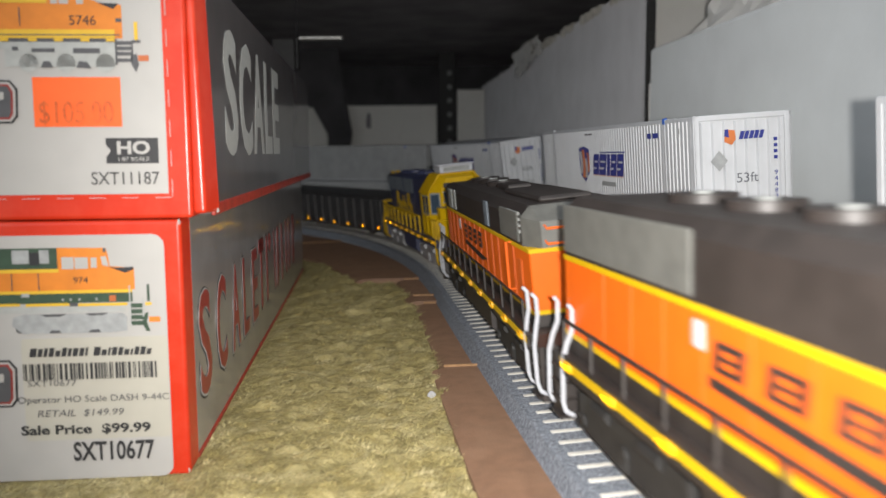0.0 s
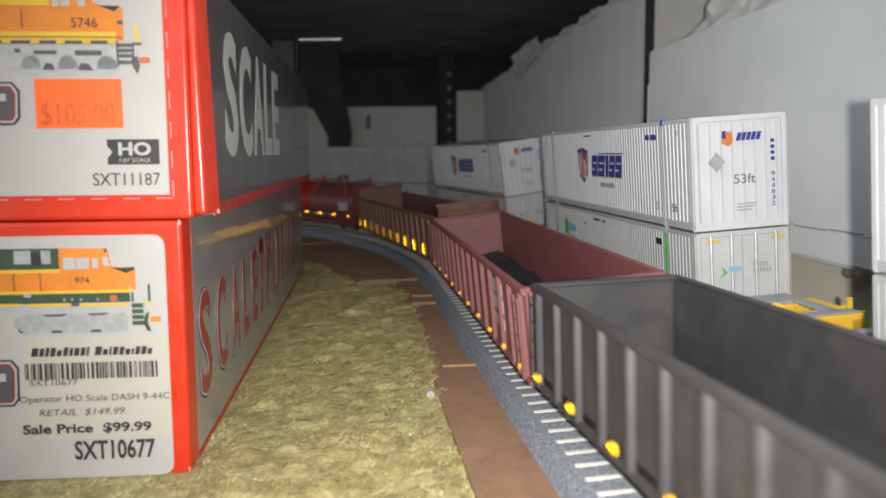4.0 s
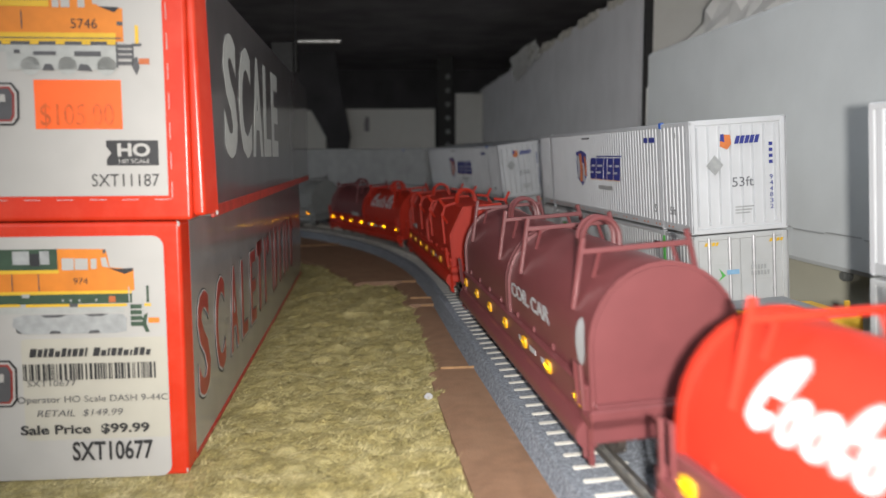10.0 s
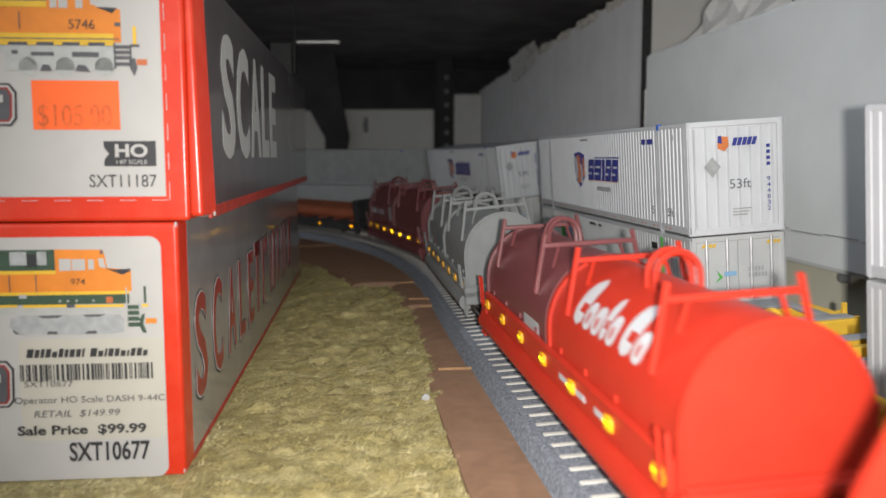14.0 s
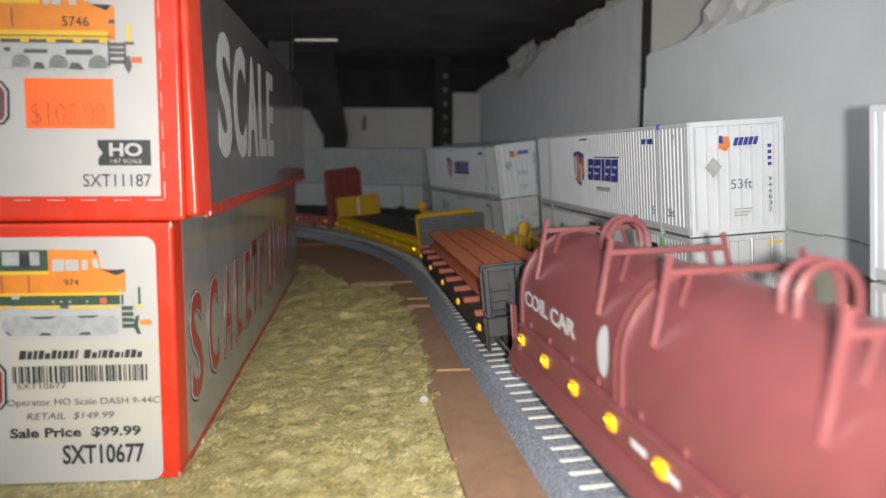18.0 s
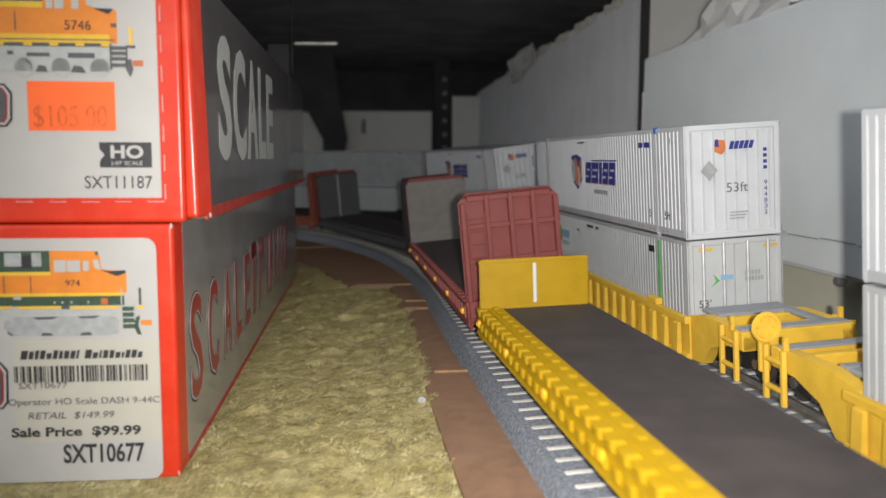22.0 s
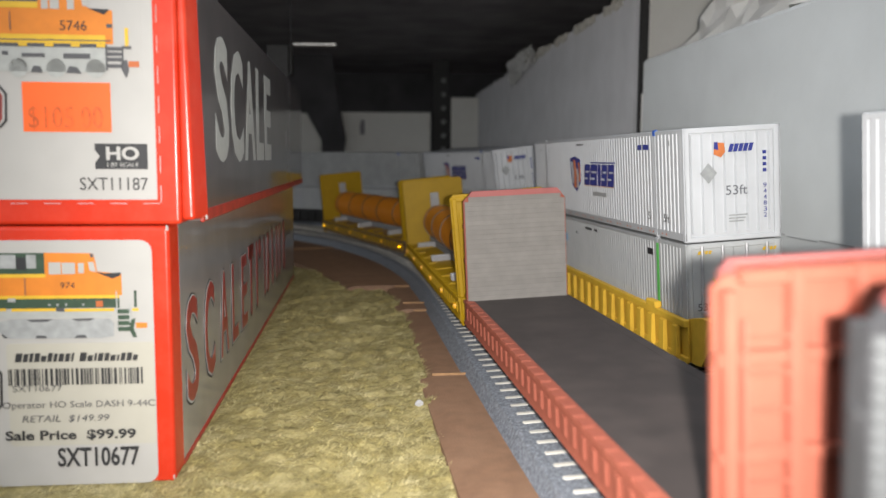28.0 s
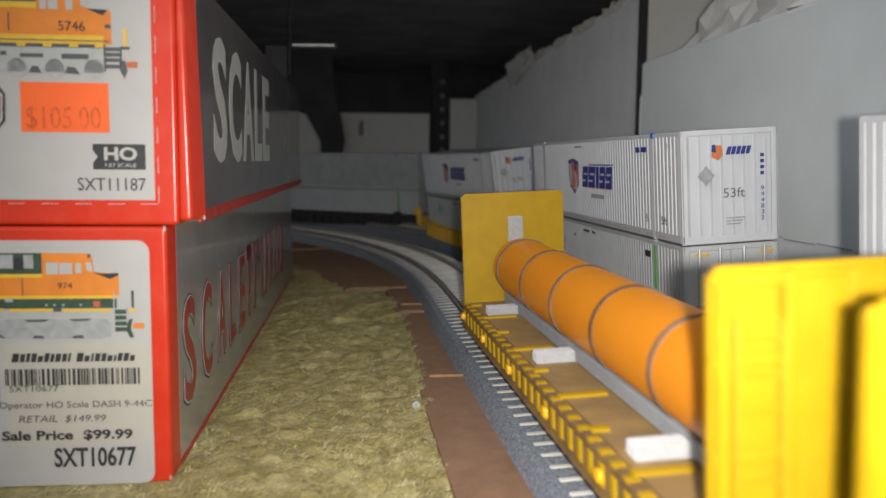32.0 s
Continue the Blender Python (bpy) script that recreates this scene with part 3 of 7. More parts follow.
def outer_pose(s):
    x, y = float(np.interp(s, _OL, _OX)), float(np.interp(s, _OL, _OY))
    x2, y2 = float(np.interp(s + 0.01, _OL, _OX)), float(np.interp(s + 0.01, _OL, _OY))
    x1, y1 = float(np.interp(s - 0.01, _OL, _OX)), float(np.interp(s - 0.01, _OL, _OY))
    th = math.atan2(-(x2 - x1), y2 - y1)
    m = Matrix.Rotation(th - math.pi / 2, 4, "Z") @ Matrix.Rotation(BANK, 4, "X")
    m.translation = (x, y, TIE_TOP + 0.0009)
    return m


def outer_bed():
    v, f = [], []
    ss = np.arange(0.02, _OL[-1] - 0.02, 0.012)
    for s in ss:
        m = outer_pose(s)
        q = m.to_3x3() @ Vector((0, 1, 0))
        q = Vector((q.x, q.y, 0)).normalized()
        p = m.translation
        for o, z in ((-0.0222, BASE + 0.0003), (-0.0192, 0.0068), (0.0205, 0.0090), (0.0235, BASE + 0.0003)):
            v.append((p.x + q.x * o, p.y + q.y * o, z))
    for i in range(len(ss) - 1):
        for k in range(4):
            a, b = i * 4 + k, i * 4 + (k + 1) % 4
            f.append((a, b, b + 4, a + 4))
    return Shape().add(v, f)


tagged(part("roadbed", outer_bed(), M_FOAM), "grey foam ballast roadbed under the standing stack train", "roadbed", kind="structure")

# walls of board round the layout
WALL_H = 0.083


def wall_pt(y, off=0.0):
    return 0.175 - WALL_H * y + off


def wall_frame(y0):
    m = Matrix.Rotation(math.pi / 2 + WALL_H, 4, "Z")
    m.translation = (wall_pt(y0), y0, 0)
    return m


ws = Shape().box(0, 0.6265, -0.07, 0, 0.024, 0.1330, 0.002)
wall_light = part("wall_light", ws, M_WALLL, m=wall_frame(-0.072))
tagged(wall_light, "light grey painted board box beside the stack train", "board", kind="structure")
rnd = random.Random(7)
prof_top = []
n = 60
for i in range(n + 1):
    prof_top.append((i * 0.85 / n, 0.180 - 0.004 * i / n + 0.004 * noise.noise((i * 0.7, 0, 0)) + 0.003 * noise.noise((i * 2.3, 1, 0))))
ws = Shape().prism([(0, BASE)] + [(x, z) for x, z in prof_top] + [(0.85, BASE)], -0.006, 0, "y")
wall_dark = part("wall_dark", ws, M_WALLD, m=wall_frame(0.569))
tagged(wall_dark, "dark grey board wall with a torn top edge", "board", kind="structure")
tagged(part("wall_lower", Shape().box(0, 0.75, -0.10, -0.012, BASE, 0.0238), M_BEIGE, m=wall_frame(-0.2)),
       "beige board plinth under the light grey board", "board", kind="structure")
tagged(part("wall_far", Shape().box(-1.6, 0.5, 1.62, 1.66, BASE, 0.6), M_FAR), "black far wall of the shelf bay", "wall", kind="structure")
tagged(part("wall_outer", Shape().box(0.42, 0.45, -2.2, 1.62, BASE, 0.6), M_CEIL), "dark side wall behind the boards", "wall", kind="structure")
tagged(part("ceiling", Shape().box(-1.6, 0.5, 0.30, 1.62, 0.23, 0.25), M_CEIL), "black underside of the shelf above", "ceiling", kind="structure")


# ---------------------------------------------------------------- stacked cartons
BOX_H = math.atan2(0.0927, 1)
BOX_M = Matrix.Rotation(BOX_H, 4, "Z")
BOX_M.translation = (-0.057, 0.178, 0.0)


def carton(name, label, x0, x1, z0, z1, length, edge, side):
    th = thing(name, label, "box", BOX_M, group="stacked cartons")
    rounded(part("end_panel", Shape().box(x0, edge, 0.0, 0.0098, z0, z1), M_RED, th, "glossy red carton end"), 0.0009)
    part("body", Shape().box(x0, x1, 0.0100, length, z0, z1 - 0.0002, 0.0006), side, th, "grey glossy carton side")
    return th


def worn_corner(parent, x, y, z, r):
    """A rubbed corner where the white board shows through the print."""
    v = [(x + r * 0.5 * dx * k, y + r * 0.4 * dy, z + r * dz) for dx, dy, dz, k in ((-1, 0, -1, 1), (1, -0.2, -0.8, 0.8), (0.9, 0.9, 0.2, 1), (-0.8, -0.3, 0.9, 1), (0.3, -0.6, 1.1, 1), (0.2, -1, 0, 1))]
    part("worn_corner", Shape().add(v, [(0, 1, 5), (1, 2, 5), (2, 4, 5), (4, 3, 5), (3, 0, 5), (0, 3, 4, 2, 1)]), M_WHITE, parent, "white rubbed corner")


low_box = carton("model_box", "red and grey model locomotive carton lying on the grass mat", -0.092, 0.0001, -0.0008, 0.0545, 0.325, 0.0004, M_GREYSIDE)
top_box = carton("model_box", "red and dark grey model locomotive carton stacked on another carton", -0.088, 0.0054, 0.0548, 0.108, 0.325, 0.0030, M_DARKSIDE)
worn_corner(low_box, 0.0000, 0.0002, 0.0540, 0.0006)
worn_corner(low_box, 0.0000, 0.0002, 0.0002, 0.0005)


# ---------------------------------------------------------------- cartons: print and stickers
def label_flat(name, parent, u0, u1, v0, v1, layer, material, label="", c=0.0):
    """Thin print in the plane of the carton's end, in millimetres; layer counts outwards."""
    y = -0.00012 * layer
    if c:
        pts = []
        for (cx, cz, a0) in ((u1 - c, v1 - c, 0), (u0 + c, v1 - c, 90), (u0 + c, v0 + c, 180), (u1 - c, v0 + c, 270)):
            for k in range(5):
                a = radians(a0 + 22.5 * k)
                pts.append(((cx + c * math.cos(a)) * 0.001, (cz + c * math.sin(a)) * 0.001))
        s = Shape().prism(pts, y, y + 0.0001, "y")
    else:
        s = Shape().box(u0 * 0.001, u1 * 0.001, y, y + 0.0001, v0 * 0.001, v1 * 0.001)
    return part(name, s, material, parent, label)


def label_poly(name, parent, pts, layer, material, label=""):
    y = -0.00012 * layer
    return part(name, Shape().prism([(u * 0.001, v * 0.001) for u, v in pts], y, y + 0.0001, "y"), material, parent, label)


def label_text(name, parent, body, u, v, height, width, layer, material, slant=0.0, bold=0.0):
    me = text_mesh(body, height * 0.00138, width * 0.001, 0.00003, bold)
    m = Matrix.Translation((u * 0.001, -0.00012 * layer, v * 0.001)) @ Matrix.Rotation(math.pi / 2, 4, "X")
    for vtx in me.vertices:
        vtx.co.x += slant * vtx.co.y
    return part(name, me, material, parent, m=m)


def printed(pic, U, V):
    """Rectangles and outlines in the picture's own units, which U and V turn into millimetres."""
    def rect(name, x0, y0, x1, y1, layer, material):
        return label_flat(name, pic, U(x0), U(x1), V(y1), V(y0), layer, material)
    def poly(name, pts, layer, material):
        return label_poly(name, pic, [(U(x), V(y)) for x, y in pts], layer, material)
    def disc(name, x, y, r, layer, material):
        return poly(name, [(x + r * math.cos(k * math.pi / 10), y + r * math.sin(k * math.pi / 10)) for k in range(20)], layer, material)
    return rect, poly, disc


def green_loco_picture(label):
    pic = label_flat("picture", label, -88, -5, 29.6, 50.5, 1.2, M_WHITE, "printed picture of an orange and green locomotive")
    rect, poly, disc = printed(pic, lambda c: -33.6 + (c / 2.82 - 11) / 8.75, lambda c: 46.5 - (c / 2.82 - 62) / 8.53)
    rect("print_hood", -1100, 115, 247, 222, 2, M_GREENPRINT)
    rect("print_grille", 25, 124, 108, 192, 3, M_GREYPRINT)
    rect("print_grille", 160, 124, 207, 192, 3, M_GREYPRINT)
    rect("print_vent", 110, 136, 158, 200, 3, M_BLACK)
    rect("print_stripe", -1100, 220, 250, 238, 3, M_YELLOWPRINT)
    rect("print_body", -1100, 238, 250, 330, 2, M_ORANGEPRINT)
    poly("print_cab", [(247, 330), (247, 114), (488, 118), (497, 150), (505, 210), (626, 222), (626, 330)], 2, M_ORANGEPRINT)
    for x in (-150, 18, 150):
        rect("print_seam", x - 2, 240, x + 2, 328, 4, M_INK)
    rect("print_window", 268, 162, 328, 222, 3, M_WHITE)
    rect("print_window", 333, 164, 398, 221, 3, M_WHITE)
    rect("print_window", 413, 166, 442, 217, 3, M_WHITE)
    poly("print_window", [(463, 162), (489, 160), (502, 212), (470, 205)], 3, M_WHITE)
    rect("print_lamp", 476, 119, 490, 138, 4, M_INK)
    poly("print_nose", [(498, 212), (545, 219), (624, 215), (624, 229), (582, 246)], 3, M_BLACK)
    rect("print_stripe", -1100, 329, 612, 345, 3, M_YELLOWPRINT)
    rect("print_sill", -1100, 345, 612, 394, 2, M_GREENPRINT)
    rect("print_tag", 497, 358, 530, 388, 4, M_PRICEINK)
    for x in (265, 305, 348, 433):
        disc("print_dot", x, 376, 6, 4, M_GREYPRINT)
    rect("print_plate", 62, 342, 100, 360, 4, M_GREYPRINT)
    rect("print_stripe", -60, 392, 50, 405, 3, M_YELLOWPRINT)
    rect("print_stripe", 78, 394, 295, 408, 3, M_YELLOWPRINT)
    rect("print_stripe", 340, 397, 585, 411, 3, M_YELLOWPRINT)
    rect("print_frame", -1100, 408, 572, 442, 2, M_PALEGREYPRINT)
    rect("print_joint", 298, 392, 338, 410, 4, M_INK)
    poly("print_truck", [(5, 505), (12, 462), (70, 448), (560, 450), (582, 470), (580, 540), (520, 548), (60, 546)], 3, M_GREYPRINT)
    poly("print_recess", [(150, 450), (280, 448), (250, 461), (175, 462)], 4, M_INK)
    poly("print_recess", [(372, 448), (490, 446), (460, 458), (395, 458)], 4, M_INK)
    poly("print_recess", [(188, 545), (200, 530), (240, 532), (248, 545)], 4, M_INK)
    poly("print_recess", [(384, 546), (396, 532), (438, 530), (446, 546)], 4, M_INK)
    disc("print_wheel", 45, 520, 24, 2.5, M_INK)
    for k in range(4):
        rect("print_step", 600, 402 + 30 * k, 668, 424 + 30 * k, 3, M_GREENPRINT)
    rect("print_rail", 597, 310, 603, 515, 4, M_PALEGREYPRINT)
    rect("print_rail", 661, 375, 668, 470, 4, M_PALEGREYPRINT)
    rect("print_post", 687, 306, 699, 392, 3, M_GREENPRINT)
    rect("print_post", 675, 398, 708, 412, 3, M_YELLOWPRINT)
    poly("print_coupler", [(664, 460), (690, 446), (680, 500), (696, 546), (676, 546), (660, 510)], 3, M_GREENPRINT)
    rect("print_coupler", 692, 472, 748, 499, 3, M_ORANGEPRINT)


def orange_loco_picture(label):
    pic = label_flat("picture", label, -85, -4, 83.6, 106, 1.2, M_WHITE, "printed picture of an orange locomotive")
    rect, poly, disc = printed(pic, lambda c: -1.7 - (284 - c / 2.18) / 8.75, lambda c: 60 + (345 - c / 2.18) / 8.53)
    rect("print_hood", -900, -40, 195, 15, 2, M_INK)
    rect("print_stripe", -900, 15, 195, 38, 3, M_YELLOWPRINT)
    poly("print_body", [(-900, 38), (195, 38), (195, -40), (350, -40), (358, 20), (382, 34), (470, 42), (470, 166), (-900, 166)], 2, M_ORANGEPRINT)
    for x in (-160, -40, 92):
        rect("print_seam", x - 2, 54, x + 2, 120, 4, M_INK)
    rect("print_window", 208, -40, 233, 40, 3, M_WHITE)
    rect("print_window", 240, -40, 274, 40, 3, M_WHITE)
    rect("print_window", 304, -40, 330, 40, 3, M_WHITE)
    poly("print_window", [(354, -40), (380, -40), (382, 28), (360, 26)], 3, M_WHITE)
    poly("print_nose", [(380, 35), (460, 38), (440, 58)], 3, M_BLACK)
    rect("print_plate", 448, 92, 470, 106, 4, M_INK)
    rect("print_stripe", -900, 134, 442, 152, 3, M_YELLOWPRINT)
    rect("print_line", -900, 152, 462, 156, 4, M_INK)
    rect("print_stripe", -900, 156, 442, 166, 3, M_YELLOWPRINT)
    rect("print_sill", -900, 166, 440, 180, 2, M_INK)
    for x in (30, 135, 232, 330, 425):
        rect("print_dash", x - 16, 167, x + 16, 178, 4, M_YELLOWPRINT)
    rect("print_frame", -900, 178, 440, 206, 2, M_PALEGREYPRINT)
    rect("print_truck", 30, 206, 442, 272, 3, M_PALEGREYPRINT)
    for x in (115, 255, 402):
        disc("print_wheel", x, 258, 36, 3, M_PALEGREYPRINT)
    rect("print_recess", 58, 198, 80, 212, 4, M_INK)
    rect("print_recess", 130, 204, 215, 218, 4, M_INK)
    rect("print_recess", 284, 203, 384, 222, 4, M_INK)
    poly("print_recess", [(160, 275), (172, 250), (196, 252), (206, 275)], 4, M_INK)
    poly("print_recess", [(292, 275), (304, 250), (334, 254), (350, 278)], 4, M_INK)
    for y in (176, 196, 216, 240):
        rect("print_step", 446, y, 504, y + 14, 3, M_INK)
    rect("print_post", 440, 168, 448, 264, 3, M_INK)
    rect("print_post", 502, 172, 508, 240, 3, M_INK)
    rect("print_rail", 515, 105, 528, 172, 3, M_YELLOWPRINT)
    rect("print_rail", 508, 172, 538, 183, 3, M_INK)
    poly("print_coupler", [(498, 232), (520, 222), (528, 262), (516, 292), (500, 262)], 3, M_INK)
    rect("print_coupler", 526, 228, 566, 250, 3, M_PRICEINK)


low_label = label_flat("label", low_box, -89, -3.2, -0.75, 51.6, 1, M_WHITE, "white printed label with a locomotive picture", c=2.4)
green_loco_picture(low_label)
label_text("print_number", low_label, "974", -21.7, 41.6, 1.35, 2.9, 5, M_BLACK)
label_flat("price_sticker", low_label, -33.2, -3.3, 8.0, 30.0, 2, M_STICKER, "cream shop sticker with a barcode", c=0.8)
bars = Shape()
rb = random.Random(3)
u = -33.0
while u < -5.6:
    w = rb.choice((0.18, 0.18, 0.36, 0.54))
    bars.box(u * 0.001, (u + w) * 0.001, -0.00042, -0.00032, 0.0211, 0.0246)
    u += w + rb.choice((0.2, 0.2, 0.4, 0.5))
tagged(part("barcode", bars, M_BLACK, low_label), kind="stuff")
nb = Shape()
for a, e in ((-31.6, -19.8), (-18.6, -6.9)):
    u = a
    while u < e:
        w, h_ = rb.choice((0.45, 0.7, 0.9, 1.0)), rb.choice((1.25, 1.25, 1.7, 1.85))
        if u == a:
            w, h_ = 1.3, 1.85
        nb.prism([(u * 0.001, 0.0261), ((u + w) * 0.001, 0.0261), ((u + w + 0.2 * h_) * 0.001, 0.0261 + h_ * 0.001), ((u + 0.2 * h_) * 0.001, 0.0261 + h_ * 0.001)], -0.00042, -0.00032, "y")
        u += w + 0.32
tagged(part("shop_name_bars", nb, M_BLACK, low_label), kind="stuff")
label_text("print_code", low_label, "SXT10677", -32.2, 19.8, 1.35, 9.9, 4, M_INK)
label_text("print_line", low_label, "Operator HO Scale DASH 9-44C", -34.4, 16.25, 1.45, 31.0, 4, M_INK)
label_text("print_line", low_label, "RETAIL  $149.99", -30.6, 13.2, 1.5, 17.5, 4, M_INK, 0.25)
label_text("print_price", low_label, "Sale Price  $99.99", -34.1, 9.4, 2.0, 26.6, 4, M_BLACK, 0.0, 0.00008)
label_text("print_code", low_label, "SXT10677", -23.7, 3.5, 4.1, 16.8, 4, M_BLACK, 0.0, 0.00012)


def badge(label, u, v, w, h):
    """Corner of a shield-shaped mark: thin rings round a dark centre."""
    for k, mt in enumerate((M_BLACK, M_WHITE, M_REDPRINT, M_INK)):
        g = 0.42 * k
        label_poly("badge", label, [(-41, v + g), (u - 1.4 - g * 0.4, v + g), (u - 0.2 - g, v + 1.4 + g * 0.6), (u - g, v + h - 1.8 - g * 0.6), (u - 1.4 - g * 0.4, v + h - g), (-41, v + h - g)], 3 + k, mt)
    label_flat("badge_slit", label, u - 4.6, u - 2.6, v + h * 0.55, v + h * 0.72, 7, M_WHITE)


badge(low_label, -34.2, 15.5, 7, 10.1)
top_label = label_flat("label", top_box, -86, -1.7, 60.0, 107.4, 1, M_WHITE, "white printed label with a locomotive picture")
orange_loco_picture(top_label)
label_text("print_number", top_label, "5746", -19.7, 94.1, 2.0, 5.2, 5, M_BLACK)
label_flat("price_tag", top_label, -27.7, -10.4, 73.8, 83.8, 2.2, M_PRICE, "fluorescent orange price tag with faded ink")
label_text("print_price", top_label, "$105.00", -26.6, 74.6, 4.6, 14.6, 4, M_TAGINK)
label_poly("scale_logo", top_label, [(-13.9, 66.3), (-3.4, 66.3), (-3.4, 71.5), (-13.9, 71.5), (-13.9, 70.2), (-12.9, 68.9), (-13.9, 67.6)], 2, M_BLACK)
label_text("print_scale", top_label, "HO", -11.6, 68.3, 2.6, 6.6, 4, M_WHITE, 0.0, 0.00012)
label_text("print_scale", top_label, "1:87 SCALE", -11.4, 66.8, 0.85, 6.2, 4, M_WHITE)
label_text("print_code", top_label, "SXT11187", -17.0, 62.0, 2.7, 13.6, 4, M_BLACK)
badge(top_label, -30.6, 74.5, 7, 8.7)
pf = Shape()
for k in range(8):
    pf.box(-0.00095, -0.00083, -0.0003, -0.0001, 0.0595 + k * 0.0061, 0.0629 + k * 0.0061)
    pf.box(-0.0045 - k * 0.0066, -0.0012 - k * 0.0066, -0.0003, -0.0001, 0.05915, 0.05927)
tagged(part("perforation", pf, M_WHITE, top_box, "dashed perforation line"), kind="stuff")
FLAP = [(x, y, z) for z, f, b in ((0.0557, 0.0056, 0.0073), (0.1077, 0.0045, 0.0057)) for x, y in ((0.0030, 0.0006), (f, 0.0005), (b, 0.0085), (0.0030, 0.0085))]
rounded(part("side_flap", Shape().add(FLAP, [(0, 1, 2, 3), (7, 6, 5, 4), (0, 4, 5, 1), (1, 5, 6, 2), (2, 6, 7, 3), (3, 7, 4, 0)]), M_RED, top_box, "folded glossy red tuck flap"), 0.0010)
worn_corner(top_box, 0.0070, 0.0068, 0.0559, 0.0005)


def side_mark(parent, x, material, rows, outline=None):
    """Lettering of the maker on the carton's side, as plain upright shapes."""
    for d0, d1, v0, v1, tilt in rows:
        def pts(g):
            a, b = d0 - g, d1 + g
            lo, hi = v0 - g, v1 + g
            h = (b - a) * 0.32
            return [((a + tilt) * 0.001, (lo + h) * 0.001), ((a + h + tilt) * 0.001, lo * 0.001), ((b - h) * 0.001, lo * 0.001), (b * 0.001, (lo + h) * 0.001),
                    ((b - tilt) * 0.001, (hi - h) * 0.001), ((b - h - tilt) * 0.001, hi * 0.001), ((a + h) * 0.001, hi * 0.001), (a * 0.001, (hi - h) * 0.001)]
        if outline:
            part("side_print", Shape().prism(pts(0.7), x, x + 0.0001, "x"), outline, parent)
        part("side_print", Shape().prism(pts(0), x + 0.0001, x + 0.0002, "x"), material, parent)


def side_words(parent, x, spans, z0, height, material, bold, layer, grow=0.0):
    for ch, (a, e) in zip("SCALE", spans):
        me = text_mesh(ch, height * 0.00138, (e - a + 2 * grow) * 0.001, 0.00003, bold)
        part("side_print", me, material, parent, m=Matrix(((0, 0, 1, x + 0.0001 * layer), (1, 0, 0, (a - grow) * 0.001), (0, 1, 0, z0 * 0.001), (0, 0, 0, 1))))


TOP_SPANS = ((30, 51), (55, 79), (82, 107), (111, 131), (135, 156))
LOW_SPANS = ((15, 29), (38, 52), (62, 76), (84, 96), (105, 118))
side_words(top_box, 0.0054, TOP_SPANS, 69.3, 30.0, M_PALEGREYPRINT, 0.0012, 1)
side_words(low_box, 0.0001, LOW_SPANS, 11.5, 25.4, M_BLACK, 0.0011, 1, 0.7)
side_words(low_box, 0.0001, LOW_SPANS, 11.75, 25.1, M_PALEGREYPRINT, 0.0008, 2, 0.4)
side_words(low_box, 0.0001, LOW_SPANS, 12.0, 24.8, M_REDPRINT, 0.0005, 3)
side_mark(low_box, 0.0001, M_REDPRINT, [(124, 138, 33, 37, 0), (129, 133, 12, 33, 0), (146, 150, 12, 37, 0), (154, 162, 30, 37, 0), (172, 177, 12, 37, 2), (184, 189, 12, 37, -2), (202, 207, 12, 37, 0), (222, 227, 12, 37, 0), (236, 241, 12, 37, 0), (256, 266, 12, 37, 0)], M_BLACK)
part("edge_strip", Shape().box(0.0050, 0.0059, 0.0100, 0.324, 0.0546, 0.0572, 0.0002), M_DULLRED, top_box, "red bottom edge of the carton's side")
part("edge_strip", Shape().box(-0.0003, 0.0004, 0.0100, 0.324, -0.0008, 0.0005, 0.0002), M_DULLRED, low_box, "red bottom edge of the carton's side")


# ---------------------------------------------------------------- containers
K = Matrix.Scale(0.001, 4)


def MM():
    s = Shape()
    s.m = K
    return s


def corrugated(x0, x1, y, z0, z1, pitch, depth, sign):
    """A wall of upright corrugations along x, with its face at y."""
    v, f = [], []
    n = max(1, int(round((x1 - x0) / pitch)))
    p = (x1 - x0) / n
    line = []
    for i in range(n):
        a = x0 + i * p
        line += [(a, 0), (a + p * 0.14, 0), (a + p * 0.24, depth), (a + p * 0.90, depth)]
    line.append((x1, 0))
    for x, d in line:
        v += [(x, y + sign * d, z0), (x, y + sign * d, z1), (x, y - sign * 0.4, z0), (x, y - sign * 0.4, z1)]
    for i in range(len(line) - 1):
        a, b = 4 * i, 4 * i + 4
        f += [(a, b, b + 1, a + 1), (a + 2, a + 3, b + 3, b + 2), (a + 1, b + 1, b + 3, a + 3), (a, a + 2, b + 2, b)]
    e = 4 * (len(line) - 1)
    f += [(0, 1, 3, 2), (e, e + 2, e + 3, e + 1)]
    return MM().add(v, f)


def end_text(th, body, w, z, h, width, material, x):
    """Text on the container's near end: w across from the left edge, z up."""
    me = text_mesh(body, h * 0.00138, width * 0.001, 0.00003)
    m = Matrix(((0, 0, 1, x * 0.001), (1, 0, 0, (w - 14.9) * 0.001), (0, 1, 0, z * 0.001), (0, 0, 0, 1)))
    return part("lettering", me, material, th, m=m)


def side_text(th, body, s_ft, z, h, width, material):
    """Text on the container's left side: its left end s_ft feet from the near end."""
    me = text_mesh(body, h * 0.00138, width * 0.001, 0.00003)
    m = Matrix(((1, 0, 0, (92.85 - s_ft * 3.5) * 0.001), (0, 0, -1, -0.01496), (0, 1, 0, z * 0.001), (0, 0, 0, 1)))
    return part("lettering", me, material, th, m=m)


